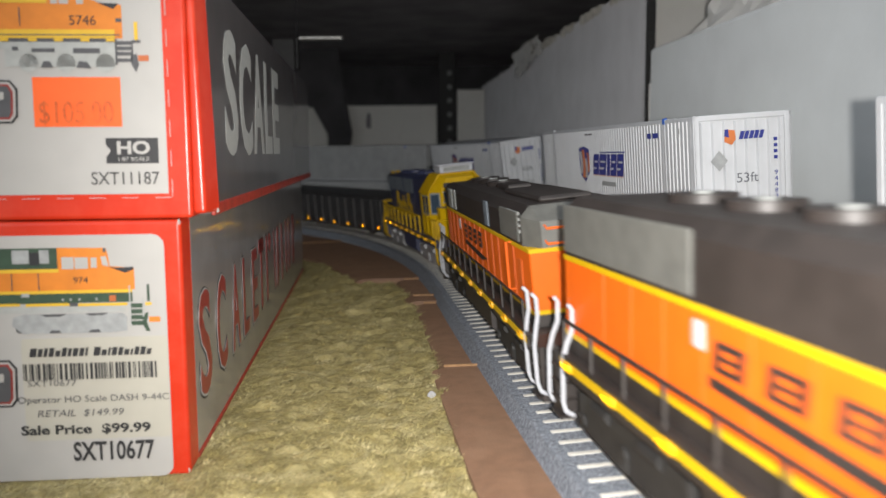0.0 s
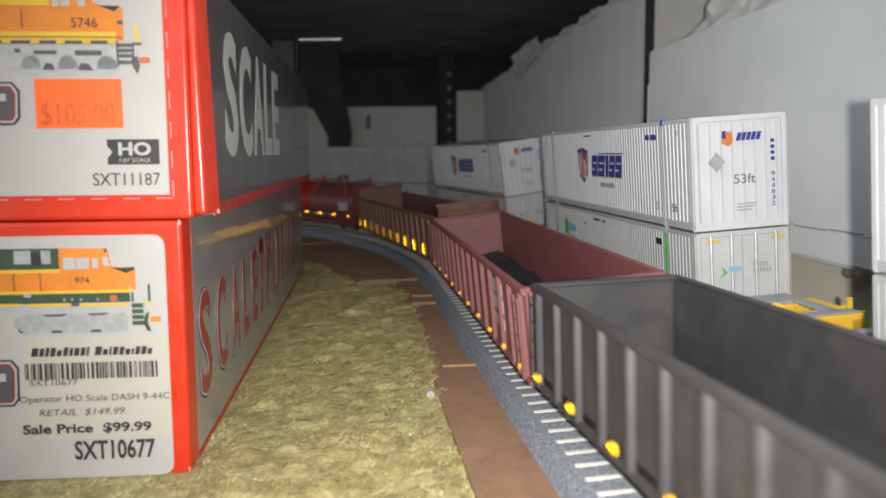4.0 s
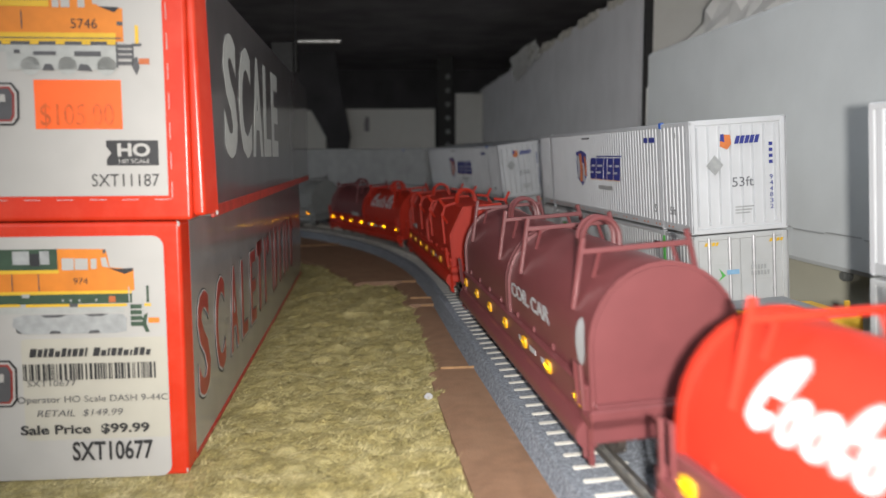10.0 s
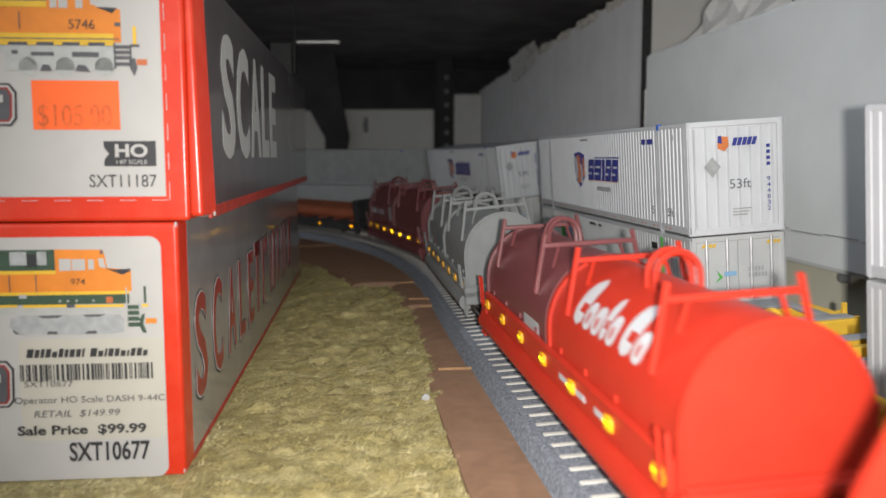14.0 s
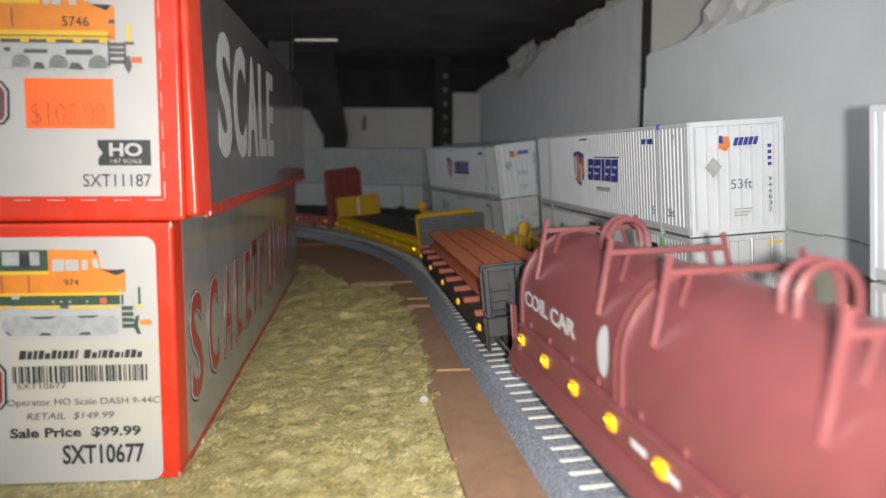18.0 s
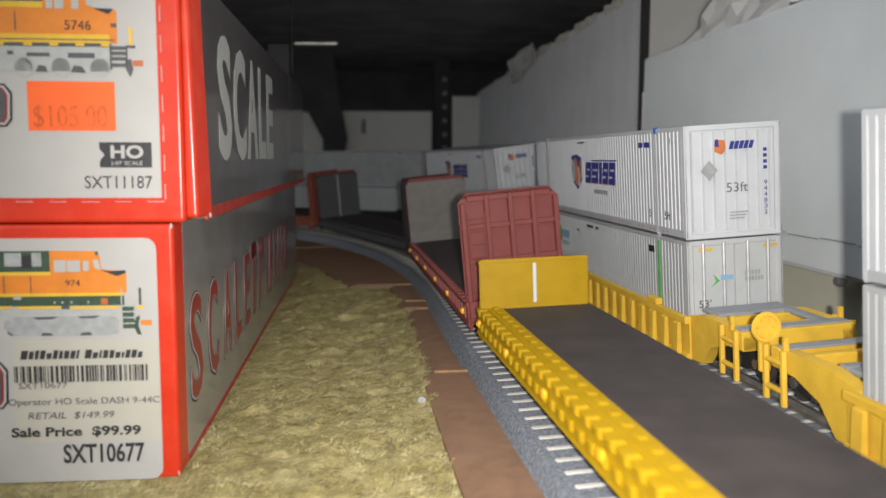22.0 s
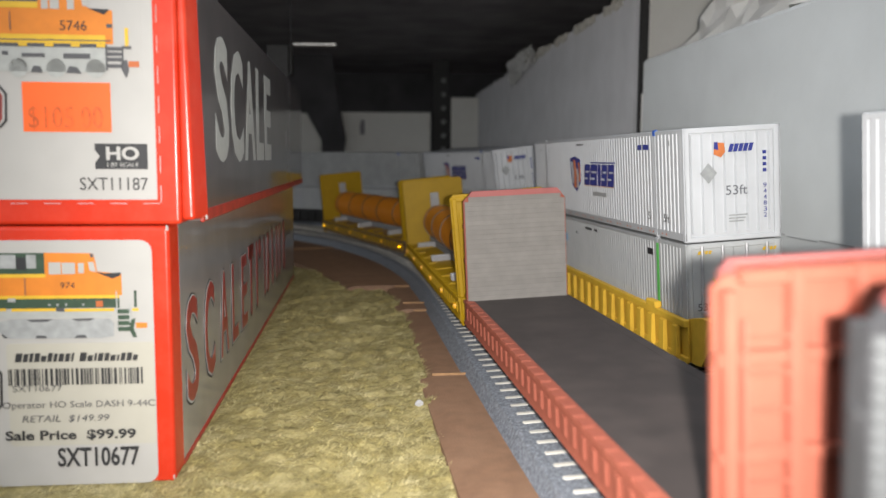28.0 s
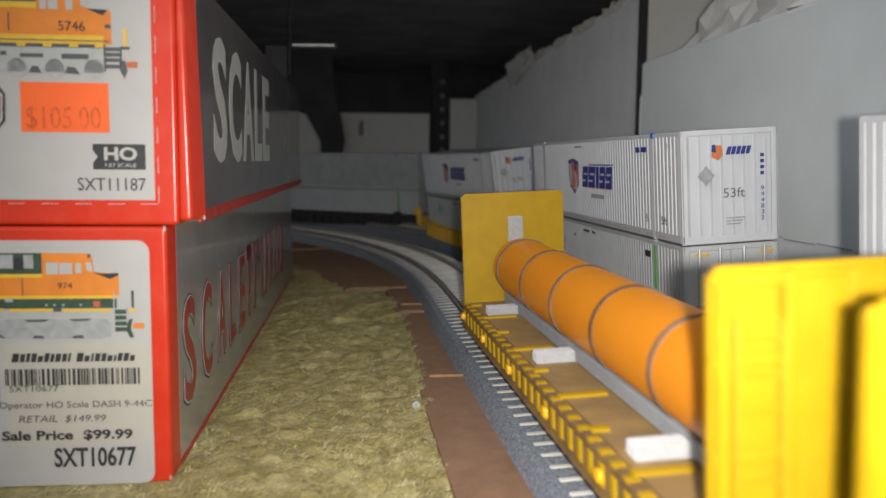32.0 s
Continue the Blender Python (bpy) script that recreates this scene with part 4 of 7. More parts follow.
def side_flat(name, th, s0, s1, z0, z1, material, y=-15.02, skew=0.0):
    a, b = 92.85 - s0 * 3.5, 92.85 - s1 * 3.5
    return part(name, MM().prism([(a, z0), (a + skew, z1), (b + skew, z1), (b, z0)], y - 0.06, y, "y"), material, th)


def container(name, label, m, paint, kind, detail=True):
    th = thing(name, label, "container", m, group="stacked containers")
    L, W, H = 185.7, 29.8, 33.3
    h = L / 2
    part("core", MM().box(-h + 0.6, h - 0.9, -W / 2 + 1.2, W / 2 - 1.2, 0.8, H - 0.3), paint, th)
    part("roof", MM().box(-h + 0.3, h - 0.3, -W / 2 + 0.3, W / 2 - 0.3, H - 0.5, H, 0.15), paint, th)
    cuts = (-h + 0.9, -h + 22.75, h - 22.75, h - 0.9)
    for sgn, nm in ((-1, "side_panel"), (1, "side_panel")):
        for a, b in zip(cuts[:-1], cuts[1:]):
            part(nm, corrugated(a + 0.8, b - 0.8, sgn * (W / 2 - 0.98), 2.6, H - 1.0, 2.7 if kind == 0 else 2.4, 0.95, sgn), paint, th)
        part("top_rail", MM().box(-h, h, sgn * (W / 2 - 0.35) - 0.35, sgn * (W / 2 - 0.35) + 0.35, H - 1.3, H - 0.1, 0.12), paint, th)
        part("bottom_rail", MM().box(-h, h, sgn * (W / 2 - 0.35) - 0.35, sgn * (W / 2 - 0.35) + 0.35, 0.4, 2.7 if kind == 0 else 1.6, 0.12), M_CONTG2 if kind == 0 else paint, th)
        for x in cuts:
            x = max(-h + 0.9, min(h - 0.9, x))
            green = kind == 1 and abs(x - cuts[2]) < 0.1
            part("post", MM().box(x - 0.9, x + 0.9, sgn * (W / 2 - 0.35) - 0.37, sgn * (W / 2 - 0.35) + 0.37, 0.4, H - 0.1, 0.12), M_GREEN if green else paint, th)
        for x in (cuts[1], cuts[2]):
            part("corner_casting", MM().box(x - 1.0, x + 1.0, sgn * (W / 2 - 0.5) - 0.6, sgn * (W / 2 - 0.5) + 0.6, H - 1.6, H + 0.35, 0.2), M_BLUEPLASTIC if kind == 0 and x > 0 and sgn < 0 else (paint if kind == 0 else M_CONTG2), th, "blue plastic stacking clip" if kind == 0 else "")
            part("corner_casting", MM().box(x - 1.0, x + 1.0, sgn * (W / 2 - 0.5) - 0.6, sgn * (W / 2 - 0.5) + 0.6, 0, 1.6, 0.2), paint, th)
    # near and far ends
    for sx in (1, -1):
        x = sx * (h - 0.7)
        if kind == 0:
            ribs = MM()
            for k in range(8):
                yc = -11.9 + k * 3.4
                ribs.prism([(yc - 0.95, x - sx * 0.3), (yc - 0.55, x + sx * 0.95), (yc + 0.55, x + sx * 0.95), (yc + 0.95, x - sx * 0.3)], 2.5, H - 2.0, "z")
            ribs.v = [tuple((p[1], p[0], p[2])) for p in ribs.v]
            part("end_ribs", ribs, paint, th)
            part("end_panel", MM().box(min(x, x - sx * 0.4), max(x, x - sx * 0.4), -W / 2 + 0.5, W / 2 - 0.5, 1.2, H - 0.6), paint, th)
        else:
            for k in range(2):
                a = -W / 2 + 1.2 + k * 13.8
                door = part("door", MM().box(min(x, x + sx * 0.35), max(x, x + sx * 0.35), a, a + 13.5, 1.4, H - 1.3, 0.1), paint, th)
                for j in (0.28, 0.75):
                    yy = a + 13.5 * j
                    part("lock_rod", MM().cyl((x + sx * 0.75, yy, 0.8), (x + sx * 0.75, yy, H - 0.8), 0.5, 8), M_SILVER, door, "pale lock rod")
                    for zz in (4.5, 16.0, H - 4.5):
                        part("rod_guide", MM().box(x + sx * 0.55 - 0.35, x + sx * 0.55 + 0.35, yy - 0.55, yy + 0.55, zz - 0.35, zz + 0.35), M_CONTG2, door)
                for zz in (8.0, 13.5, 19.0, 24.5):
                    part("door_rib", MM().box(min(x, x + sx * 0.5), max(x, x + sx * 0.5), a + 0.8, a + 12.7, zz - 0.25, zz + 0.25), paint, door)
        part("end_sill", MM().box(min(x - 0.5, x + sx * 0.6), max(x + 0.5, x + sx * 0.6), -W / 2, W / 2, 0.0, 1.5, 0.2), paint, th)
        part("end_header", MM().box(min(x - 0.5, x + sx * 0.6), max(x + 0.5, x + sx * 0.6), -W / 2, W / 2, H - 1.6, H + 0.05, 0.2), paint, th)
        for sgn in (-1, 1):
            part("corner_post", MM().box(min(x - 0.6, x + sx * 0.7), max(x + 0.6, x + sx * 0.7), sgn * (W / 2 - 1.0) - 1.0, sgn * (W / 2 - 1.0) + 1.0, 0.0, H, 0.25), paint, th)
    if not detail:
        return th
    xe = h + 0.28
    if kind == 0:
        part("placard", Shape().add([tuple(K @ Vector((xe, y, z))) for y, z in ((-7.5 - 2.6, 20.0), (-7.5, 17.0), (-7.5 + 2.6, 20.0), (-7.5, 23.0))] + [tuple(K @ Vector((xe + 0.08, y, z))) for y, z in ((-7.5 - 2.6, 20.0), (-7.5, 17.0), (-7.5 + 2.6, 20.0), (-7.5, 23.0))], [(0, 1, 2, 3), (4, 5, 6, 7), (0, 1, 5, 4), (1, 2, 6, 5), (2, 3, 7, 6), (3, 0, 4, 7)]), M_GREYPRINT, th, "grey diamond placard")
        end_text(th, "53ft", 12.6, 13.4, 2.9, 6.6, M_GREYINK, xe + 0.02)
        for k, ch in enumerate("944832"):
            end_text(th, ch, 24.2, 16.2 - 1.75 * k - 1.2, 1.35, 1.0, M_BLUE, xe + 0.02)
        for k in range(4):
            part("letter_bar", MM().box(xe, xe + 0.08, 9.2, 10.3, 26.0 - 1.75 * k - 1.2, 27.0 - 1.75 * k - 1.2), M_BLUE, th)
        part("logo_mark", MM().prism([(-5.8, 25.4), (-3.6, 24.4), (-2.3, 26.0), (-2.6, 28.6), (-5.6, 28.9)], xe, xe + 0.08, "x"), M_RUSTPRINT, th)
        part("logo_mark", MM().prism([(-5.8, 27.0), (-4.4, 26.6), (-4.6, 29.0), (-5.6, 28.9)], xe + 0.09, xe + 0.16, "x"), M_BLUE, th)
        for k in range(5):
            part("logo_block", MM().prism([(-1.4 + 1.5 * k, 25.9), (-0.2 + 1.5 * k, 25.9), (0.5 + 1.5 * k, 28.2), (-0.7 + 1.5 * k, 28.2)], xe, xe + 0.08, "x"), M_BLUE, th)
        for k in range(3):
            part("small_print", MM().box(xe, xe + 0.08, -1.5, 4.2 - 0.6 * k, 7.2 - 0.9 * k, 7.6 - 0.9 * k), M_GREYPRINT, th)
        # big mark on the left side
        s1_ = 28.6
        for wd in (2.0, 2.5, 1.0, 1.9, 2.0):
            side_flat("logo_shadow", th, s1_ + 0.14, s1_ - wd + 0.10, 14.0, 22.2, M_PALEORANGE, y=-14.96, skew=1.5)
            side_flat("logo_block", th, s1_, s1_ - wd, 14.4, 22.6, M_BLUE, y=-15.06, skew=1.5)
            if wd > 1.5:
                side_flat("logo_gap", th, s1_ - 0.75, s1_ - wd + 0.05, 19.2, 20.0, M_CONT, y=-15.16, skew=0.15)
                side_flat("logo_gap", th, s1_ + 0.02, s1_ - wd + 0.7, 16.6, 17.4, M_CONT, y=-15.16, skew=0.15)
            s1_ -= wd + 0.28
        side_flat("logo_line", th, 26.0, 17.3, 23.0, 23.5, M_BLUE, y=-15.06)
        a, b = 92.85 - 34.4 * 3.5, 92.85 - 30.0 * 3.5
        c_ = (a + b) / 2
        part("logo_shield", MM().prism([(a, 25.0), (c_, 25.8), (b, 24.4), (b, 15.5), (c_ + 1, 11.0), (a + 1, 14.5)], -15.08, -15.0, "y"), M_BLUE, th)
        for (x_a, x_b, za, zb, mt) in ((a + 1.2, a + 4.6, 14.6, 23.4, M_CONT), (a + 5.2, a + 8.6, 13.0, 24.2, M_RUSTPRINT), (a + 9.2, a + 11.8, 13.0, 20.5, M_CONT), (a + 12.2, b - 0.8, 15.6, 23.0, M_RUSTPRINT)):
            part("logo_stripe", MM().prism([(x_a, za), (x_b, za - 0.4), (x_b + 0.8, (za + zb) / 2), (x_b - 0.4, zb), (x_a - 0.3, zb + 0.3), (x_a + 1.0, (za + zb) / 2)], -15.16, -15.09, "y"), mt, th)
        side_flat("small_print", th, 25.5, 20.5, 10.4, 12.0, M_CONTG)
        for s0, s1, z0, z1, mt in ((10.6, 9.6, 27.6, 29.3, M_BLUE), (9.2, 7.8, 27.6, 29.3, M_BLUE), (31.5, 28.6, 30.2, 30.8, M_BLACK), (3.0, 2.8, 28.6, 30.2, M_GREYPRINT), (49.4, 49.1, 7.5, 8.8, M_GREYPRINT), (49.2, 48.9, 28.4, 29.4, M_GREYPRINT)):
            side_flat("small_print", th, s0, s1, z0, z1, mt)
        side_text(th, "5", 8.4, 5.2, 2.6, 1.9, M_INK)
        side_text(th, "5ft", 4.6, 5.2, 2.6, 4.4, M_INK)
        for k in range(15):
            s = 4 + 3.1 * k
            for d in (0, 0.9):
                side_flat("rivet_mark", th, s + d, s + d + 0.25, 1.2, 1.7, M_PRICEINK, y=-14.92)
    else:
        end_text(th, "53'", 2.8, 13.6, 2.3, 3.8, M_INK, xe + 0.9)
        for a in (-11.5, 8.6):
            for k in range(4):
                part("warning_stripe", MM().prism([(a + 1.1 * k, 30.2), (a + 1.1 * k + 0.8, 30.2), (a + 1.1 * k + 1.2, 31.2), (a + 1.1 * k + 0.4, 31.2)], xe, xe + 0.1, "x"), M_YELLOWPRINT, th)
        part("logo_mark", MM().prism([(-7.9, 19.6), (-5.4, 21.2), (-7.4, 23.4), (-6.5, 21.2)], xe + 0.6, xe + 0.7, "x"), M_GREEN, th)
        part("logo_block", MM().box(xe + 0.6, xe + 0.7, -5.0, -1.2, 21.4, 22.8), M_PALEBLUE, th)
        for k in range(2):
            for j in range(5 + k):
                part("letter_bar", MM().box(xe + 0.6, xe + 0.7, 2.6 + 1.0 * j, 3.2 + 1.0 * j, 22.4 - 1.8 * k, 23.7 - 1.8 * k), M_GREYPRINT, th)
        side_flat("logo_mark", th, 42.2, 40.6, 20.0, 27.0, M_GREEN)
        side_flat("logo_block", th, 40.2, 36.8, 22.5, 25.8, M_PALEBLUE)
        side_flat("small_print", th, 40.0, 37.0, 19.4, 20.8, M_CONTG2)
        for s0, s1, z0, z1 in ((29, 26.5, 29.9, 30.9), (25.6, 24.4, 29.9, 30.9), (8.8, 7.4, 27.5, 29.6), (3.6, 3.0, 5.0, 7.0), (33, 32.4, 27.0, 28.0)):
            side_flat("small_print", th, s0, s1, z0, z1, M_BLACK)
    return th


def stack_pose(x, y, heading, bank):
    m = Matrix.Rotation(heading - math.pi / 2, 4, "Z") @ Matrix.Rotation(bank, 4, "X")
    m.translation = (x, y, 0)
    return m


# near left top corner, heading and lean of each pair
STACKS = ((0.0698, 0.2478, 0.0778, 0.121, 0.066), (0.0312, 0.522, 0.0745, 0.25, 0.13), (-0.020, 0.785, 0.0745, 1.05, 0.06), (0.1025, -0.0205, 0.0778, 0.121, 0.066))
STACK_M = []
for k, (cx, cy, cz, hd, bk) in enumerate(STACKS):
    m = stack_pose(cx, cy, hd, bk)
    m.translation = (cx, cy, cz)
    m = m @ Matrix.Translation((-0.1857 / 2, 0.0149, -0.0333))
    STACK_M.append(m)
    if k == 2:
        container("container", "dull grey corrugated container on top of a pale one", m, M_CONTD, 0, False)
        container("container", "pale container under a dull grey one", m @ Matrix.Translation((0, 0, -0.0338)), M_CONTG, 1, False)
    else:
        container("container", "white corrugated 53-foot container with a dark blue mark", m, M_CONT, 0)
        container("container", "light grey 53-foot container with lock rods under a white one", m @ Matrix.Translation((0, 0, -0.0338)), M_CONTG, 1)


# ---------------------------------------------------------------- running gear
CORNER_MESHES = {}


def truck(parent, x, material=None, wheel=4.8, base=20.0, bar=True, side=10.2, high=0.0):
    material = material or M_GEAR
    t = part("truck", MM().box(-3.2, 3.2, -8.2, 8.2, 3.6, 6.6, 0.5), material, parent)
    t.matrix_basis = Matrix.Translation((x * 0.001, 0, 0))
    for sgn in (-1, 1):
        y = sgn * side
        pts = [(-base / 2 - 3, 6.6 + high), (-base / 2 - 3, 3.2), (-base / 2 + 2.4, 3.0), (-4, 2.2), (4, 2.2), (base / 2 - 2.4, 3.0), (base / 2 + 3, 3.2), (base / 2 + 3, 6.6 + high), (3.4, 8.3 + high), (-3.4, 8.3 + high)]
        part("sideframe", MM().prism(pts, y - 0.7, y + 0.7, "y"), material, t)
        for k in (-1, 0, 1):
            part("spring", MM().cyl((k * 1.5, y + sgn * 0.9, 2.8), (k * 1.5, y + sgn * 0.9, 5.6), 0.6, 7), material, t)
        for sx in (-1, 1):
            part("journal", MM().cyl((sx * base / 2, y, 4.8), (sx * base / 2, y + sgn * 1.3, 4.8), 1.4, 9), M_RAIL if bar else material, t)
            part("wheel", MM().cyl((sx * base / 2, sgn * 7.4, wheel), (sx * base / 2, sgn * 9.0, wheel), wheel, 18), M_WHEEL, t, "worn steel wheel")
    return t


def couplers(th, half, z=7.0):
    for sx in (-1, 1):
        c = part("coupler", MM().box(min(sx * half, sx * (half + 6)), max(sx * half, sx * (half + 6)), -1.3, 1.3, z - 1.0, z + 1.0, 0.3), M_GEAR, th, "black knuckle coupler")
        part("knuckle", MM().box(min(sx * (half + 5), sx * (half + 8)), max(sx * (half + 5), sx * (half + 8)), -1.0, 2.2, z - 1.6, z + 1.6, 0.4), M_GEAR, c)


def cube_corners(w, h, n, tilt=42.0):
    """Rows of three-sided mirror corners that open towards -y, every other one canted the other way, as in a moulded reflector."""
    t, c = radians(tilt), math.acos(1 / math.sqrt(3))
    axis, across = Vector((math.sin(t), -math.cos(t), 0)), Vector((math.cos(t), math.sin(t), 0))
    up = Vector((0, 0, 1))
    edges = [math.cos(c) * axis + math.sin(c) * (math.cos(a) * across + math.sin(a) * up) for a in (math.pi, math.pi / 3, -math.pi / 3)]
    tips = [e / -e.y for e in edges]
    long, half = tips[1].x - tips[0].x, abs(tips[1].z)
    d = w / n / long
    rows = max(1, int(h / (2 * half * d)))
    s = MM()
    for i in range(n):
        for j in range(2 * rows - 1):
            flip = -1 if j % 2 else 1
            xm = -w / 2 + w / n * (i + 0.5)
            zm = -half * d * (rows - 1) + half * d * j
            off = -(tips[0].x + tips[1].x) / 2 * d
            v = [(xm + flip * off, d, zm)] + [(xm + flip * (off + p.x * d), 0.0, zm + flip * p.z * d) for p in tips]
            s.add(v, [(0, 1, 2), (0, 2, 3), (0, 3, 1)])
    return s, d


def reflector(th, x, z, y=-17.2, w=2.4, h=1.4, name="reflector", mirrors=True):
    """A small plate set with mirror corners behind its face."""
    pts = []
    for cx, cz, a0 in ((w / 2 - h * 0.3, h * 0.2, 0), (-w / 2 + h * 0.3, h * 0.2, 90), (-w / 2 + h * 0.3, -h * 0.2, 180), (w / 2 - h * 0.3, -h * 0.2, 270)):
        for k in range(3):
            a = radians(a0 + 45 * k)
            pts.append((x + cx + h * 0.3 * math.cos(a), z + cz + h * 0.3 * math.sin(a)))
    n = max(2, round(w / 0.8))
    key = (round(w, 2), round(h, 2), n)
    if key not in CORNER_MESHES:
        sh, deep = cube_corners(w * 0.94, h * 0.94, n)
        CORNER_MESHES[key] = (sh.mesh("prism_sheet"), deep)
    me, deep = CORNER_MESHES[key]
    plate = part(name, MM().prism(pts, y - 0.8 + deep + 0.05, y + 0.1 + deep, "y"), M_REFLECT, th, "bright yellow reflector")
    if mirrors:
        tagged(part("prism_sheet", me, M_RETRO, plate, m=Matrix.Translation((x * 0.001, (y - 0.8) * 0.001, z * 0.001))), kind="stuff")
    return plate


def ladder(th, x, y, z0, z1, material, n=4, along="x", w=5.0, r=0.32):
    """Grab irons one above the other between two stiles."""
    a, b = (x - w / 2, x + w / 2) if along == "x" else (y - w / 2, y + w / 2)
    def P(t, z):
        return (t, y, z) if along == "x" else (x, t, z)
    ld = part("ladder", MM().tube([P(a, z0), P(a, z1)], r, 5).tube([P(b, z0), P(b, z1)], r, 5), material, th)
    for k in range(n):
        z = z0 + (z1 - z0) * (k + 0.5) / n
        part("rung", MM().tube([P(a, z), P(b, z)], r * 0.9, 5), material, ld)
    return ld


CARS = []


def car(name, label, f, r, category="freight car"):
    th = thing(name, label, category, group="moving train")
    L = (r - f) * 1000
    CARS.append((th, (f + r) / 2, max(0.09, (L - 44) * 0.001)))
    return th, L / 2


# ---------------------------------------------------------------- gondolas
def gondola(label, f, r, paint, inside, top=27.5, posts=15, high_end=0.0, tall_reflect=False, rim=None, load=True, blocks=(), glint=2.2):
    th, h = car("gondola_car", label, f, r)
    W = 16.6
    part("floor", MM().box(-h + 1, h - 1, -W, W, 6.5, 8.0), paint, th)
    for sgn in (-1, 1):
        side = part("side", MM().box(-h, h, min(sgn * W, sgn * (W - 0.8)), max(sgn * W, sgn * (W - 0.8)), 5.0, top, 0.2), paint, th)
        for k in range(posts):
            x = -h + 4 + (2 * h - 8) * k / (posts - 1)
            part("post", MM().prism([(x - 1.3, sgn * W), (x - 0.9, sgn * (W + 1.1)), (x + 0.9, sgn * (W + 1.1)), (x + 1.3, sgn * W)], 5.6, top - 1.2, "z"), rim or paint, side)
        part("top_chord", MM().box(-h - 0.3, h + 0.3, sgn * (W + 0.1) - 0.9, sgn * (W + 0.1) + 0.9, top - 1.4, top + 0.4, 0.3), rim or paint, side)
        part("bottom_chord", MM().box(-h, h, sgn * (W + 0.1) - 0.6, sgn * (W + 0.1) + 0.6, 4.6, 6.2, 0.2), paint, side)
        part("liner", MM().box(-h + 0.9, h - 0.9, min(sgn * (W - 0.82), sgn * (W - 1.1)), max(sgn * (W - 0.82), sgn * (W - 1.1)), 8.0, top - 0.3), inside, side, "dull inner side")
    for sx in (-1, 1):
        zt = top + high_end
        end = part("end", MM().box(min(sx * h, sx * (h - 1.1)), max(sx * h, sx * (h - 1.1)), -W + 0.8, W - 0.8, 6.0, zt, 0.25), paint, th)
        nrib = 5 if not high_end else 8
        for k in range(nrib):
            z = 9 + (zt - 12) * k / (nrib - 1)
            part("end_rib", MM().prism([(sx * h, z - 0.9), (sx * (h + 0.9), z - 0.5), (sx * (h + 0.9), z + 0.5), (sx * h, z + 0.9)], -W + 1.4, W - 1.4, "y"), paint, end)
            part("end_rib", MM().box(min(sx * (h - 1.08), sx * (h - 1.22)), max(sx * (h - 1.08), sx * (h - 1.22)), -W + 1.4, W - 1.4, z - 1.2, z + 1.2), inside, end)
        part("end_cap", MM().box(min(sx * (h - 1.8), sx * (h + 0.8)), max(sx * (h - 1.8), sx * (h + 0.8)), -W, W, zt - 0.6, zt + 0.5, 0.25), rim or paint, end)
        for sgn in (-1, 1):
            ladder(th, sx * (h - 4.5), sgn * (W + 1.5), 6.0, top - 2, paint, 5, "x", 4.6)
    if load:
        rl = random.Random(int(f * 1000))
        nx, ny = 90, 16
        x0, x1, yw = -h + 1.6, h - 1.6, W - 1.9
        v, fs = [], []
        for i in range(nx + 1):
            for j in range(ny + 1):
                x, y = x0 + (x1 - x0) * i / nx, -yw + 2 * yw * j / ny
                rim_ = min(i, nx - i, j, ny - j) == 0
                v.append((x, y, 8.0 if rim_ else 9.4 + 1.5 * noise.noise((x * 0.07, y * 0.11, f * 9)) + 0.9 * noise.noise((x * 0.3, y * 0.3, f * 5)) + rl.uniform(-0.25, 0.25)))
        for i in range(nx):
            for j in range(ny):
                q = i * (ny + 1) + j
                fs.append((q, q + ny + 1, q + ny + 2, q + 1))
        lump = MM().add(v, fs)
        tagged(part("scrap_load", lump, M_SCRAP, th, "black scrap in the bottom"), kind="stuff")
    for k, wd in enumerate(blocks):
        part("stencil", MM().box(h - 36 - 8.4 * (k // 3), h - 30.5 - 8.4 * (k // 3), -W - 0.2, -W - 0.05, 20.5 - 4.6 * (k % 3), 20.5 - 4.6 * (k % 3) + wd), M_CONTG, th, "white stencil block")
    n = 11 if tall_reflect else 10
    for k in range(n):
        x = -h + 6 + (2 * h - 12) * k / (n - 1)
        if tall_reflect:
            last = k == n - 1
            reflector(th, x, 13.4 if last else 10.2, -W - 1.25, 2.0, 12.0 if last else 6.2)
        else:
            reflector(th, x, 8.0, -W - 1.3, glint, glint * 0.9)
    for sx in (-1, 1):
        truck(th, sx * (h - 24))
    couplers(th, h)
    return th


# ---------------------------------------------------------------- coil cars
def arch(w, z0, z1, ztop, n=16, flat=False):
    """Half-outline of a hood from the left foot over the top to the right foot."""
    if flat:
        return [(-w, z0), (-w, z1), (-w * 0.55, ztop), (w * 0.55, ztop), (w, z1), (w, z0)]
    pts = [(-w, z0), (-w, z1)]
    for k in range(1, n):
        a = math.pi * (1 - k / n)
        pts.append((w * math.cos(a), z1 + (ztop - z1) * math.sin(a)))
    return pts + [(w, z1), (w, z0)]


# widths and heights of a script: a capital, small letters, a gap, a capital, a small letter
SCRIPT = ((5.4, 9.4, 0), (3.9, 5.8, 1), (4.2, 5.8, 1), (2.7, 8.2, 0), (3.9, 5.8, 1), (0, 0, 0), (5.2, 9.4, 0), (4.0, 5.8, 1))


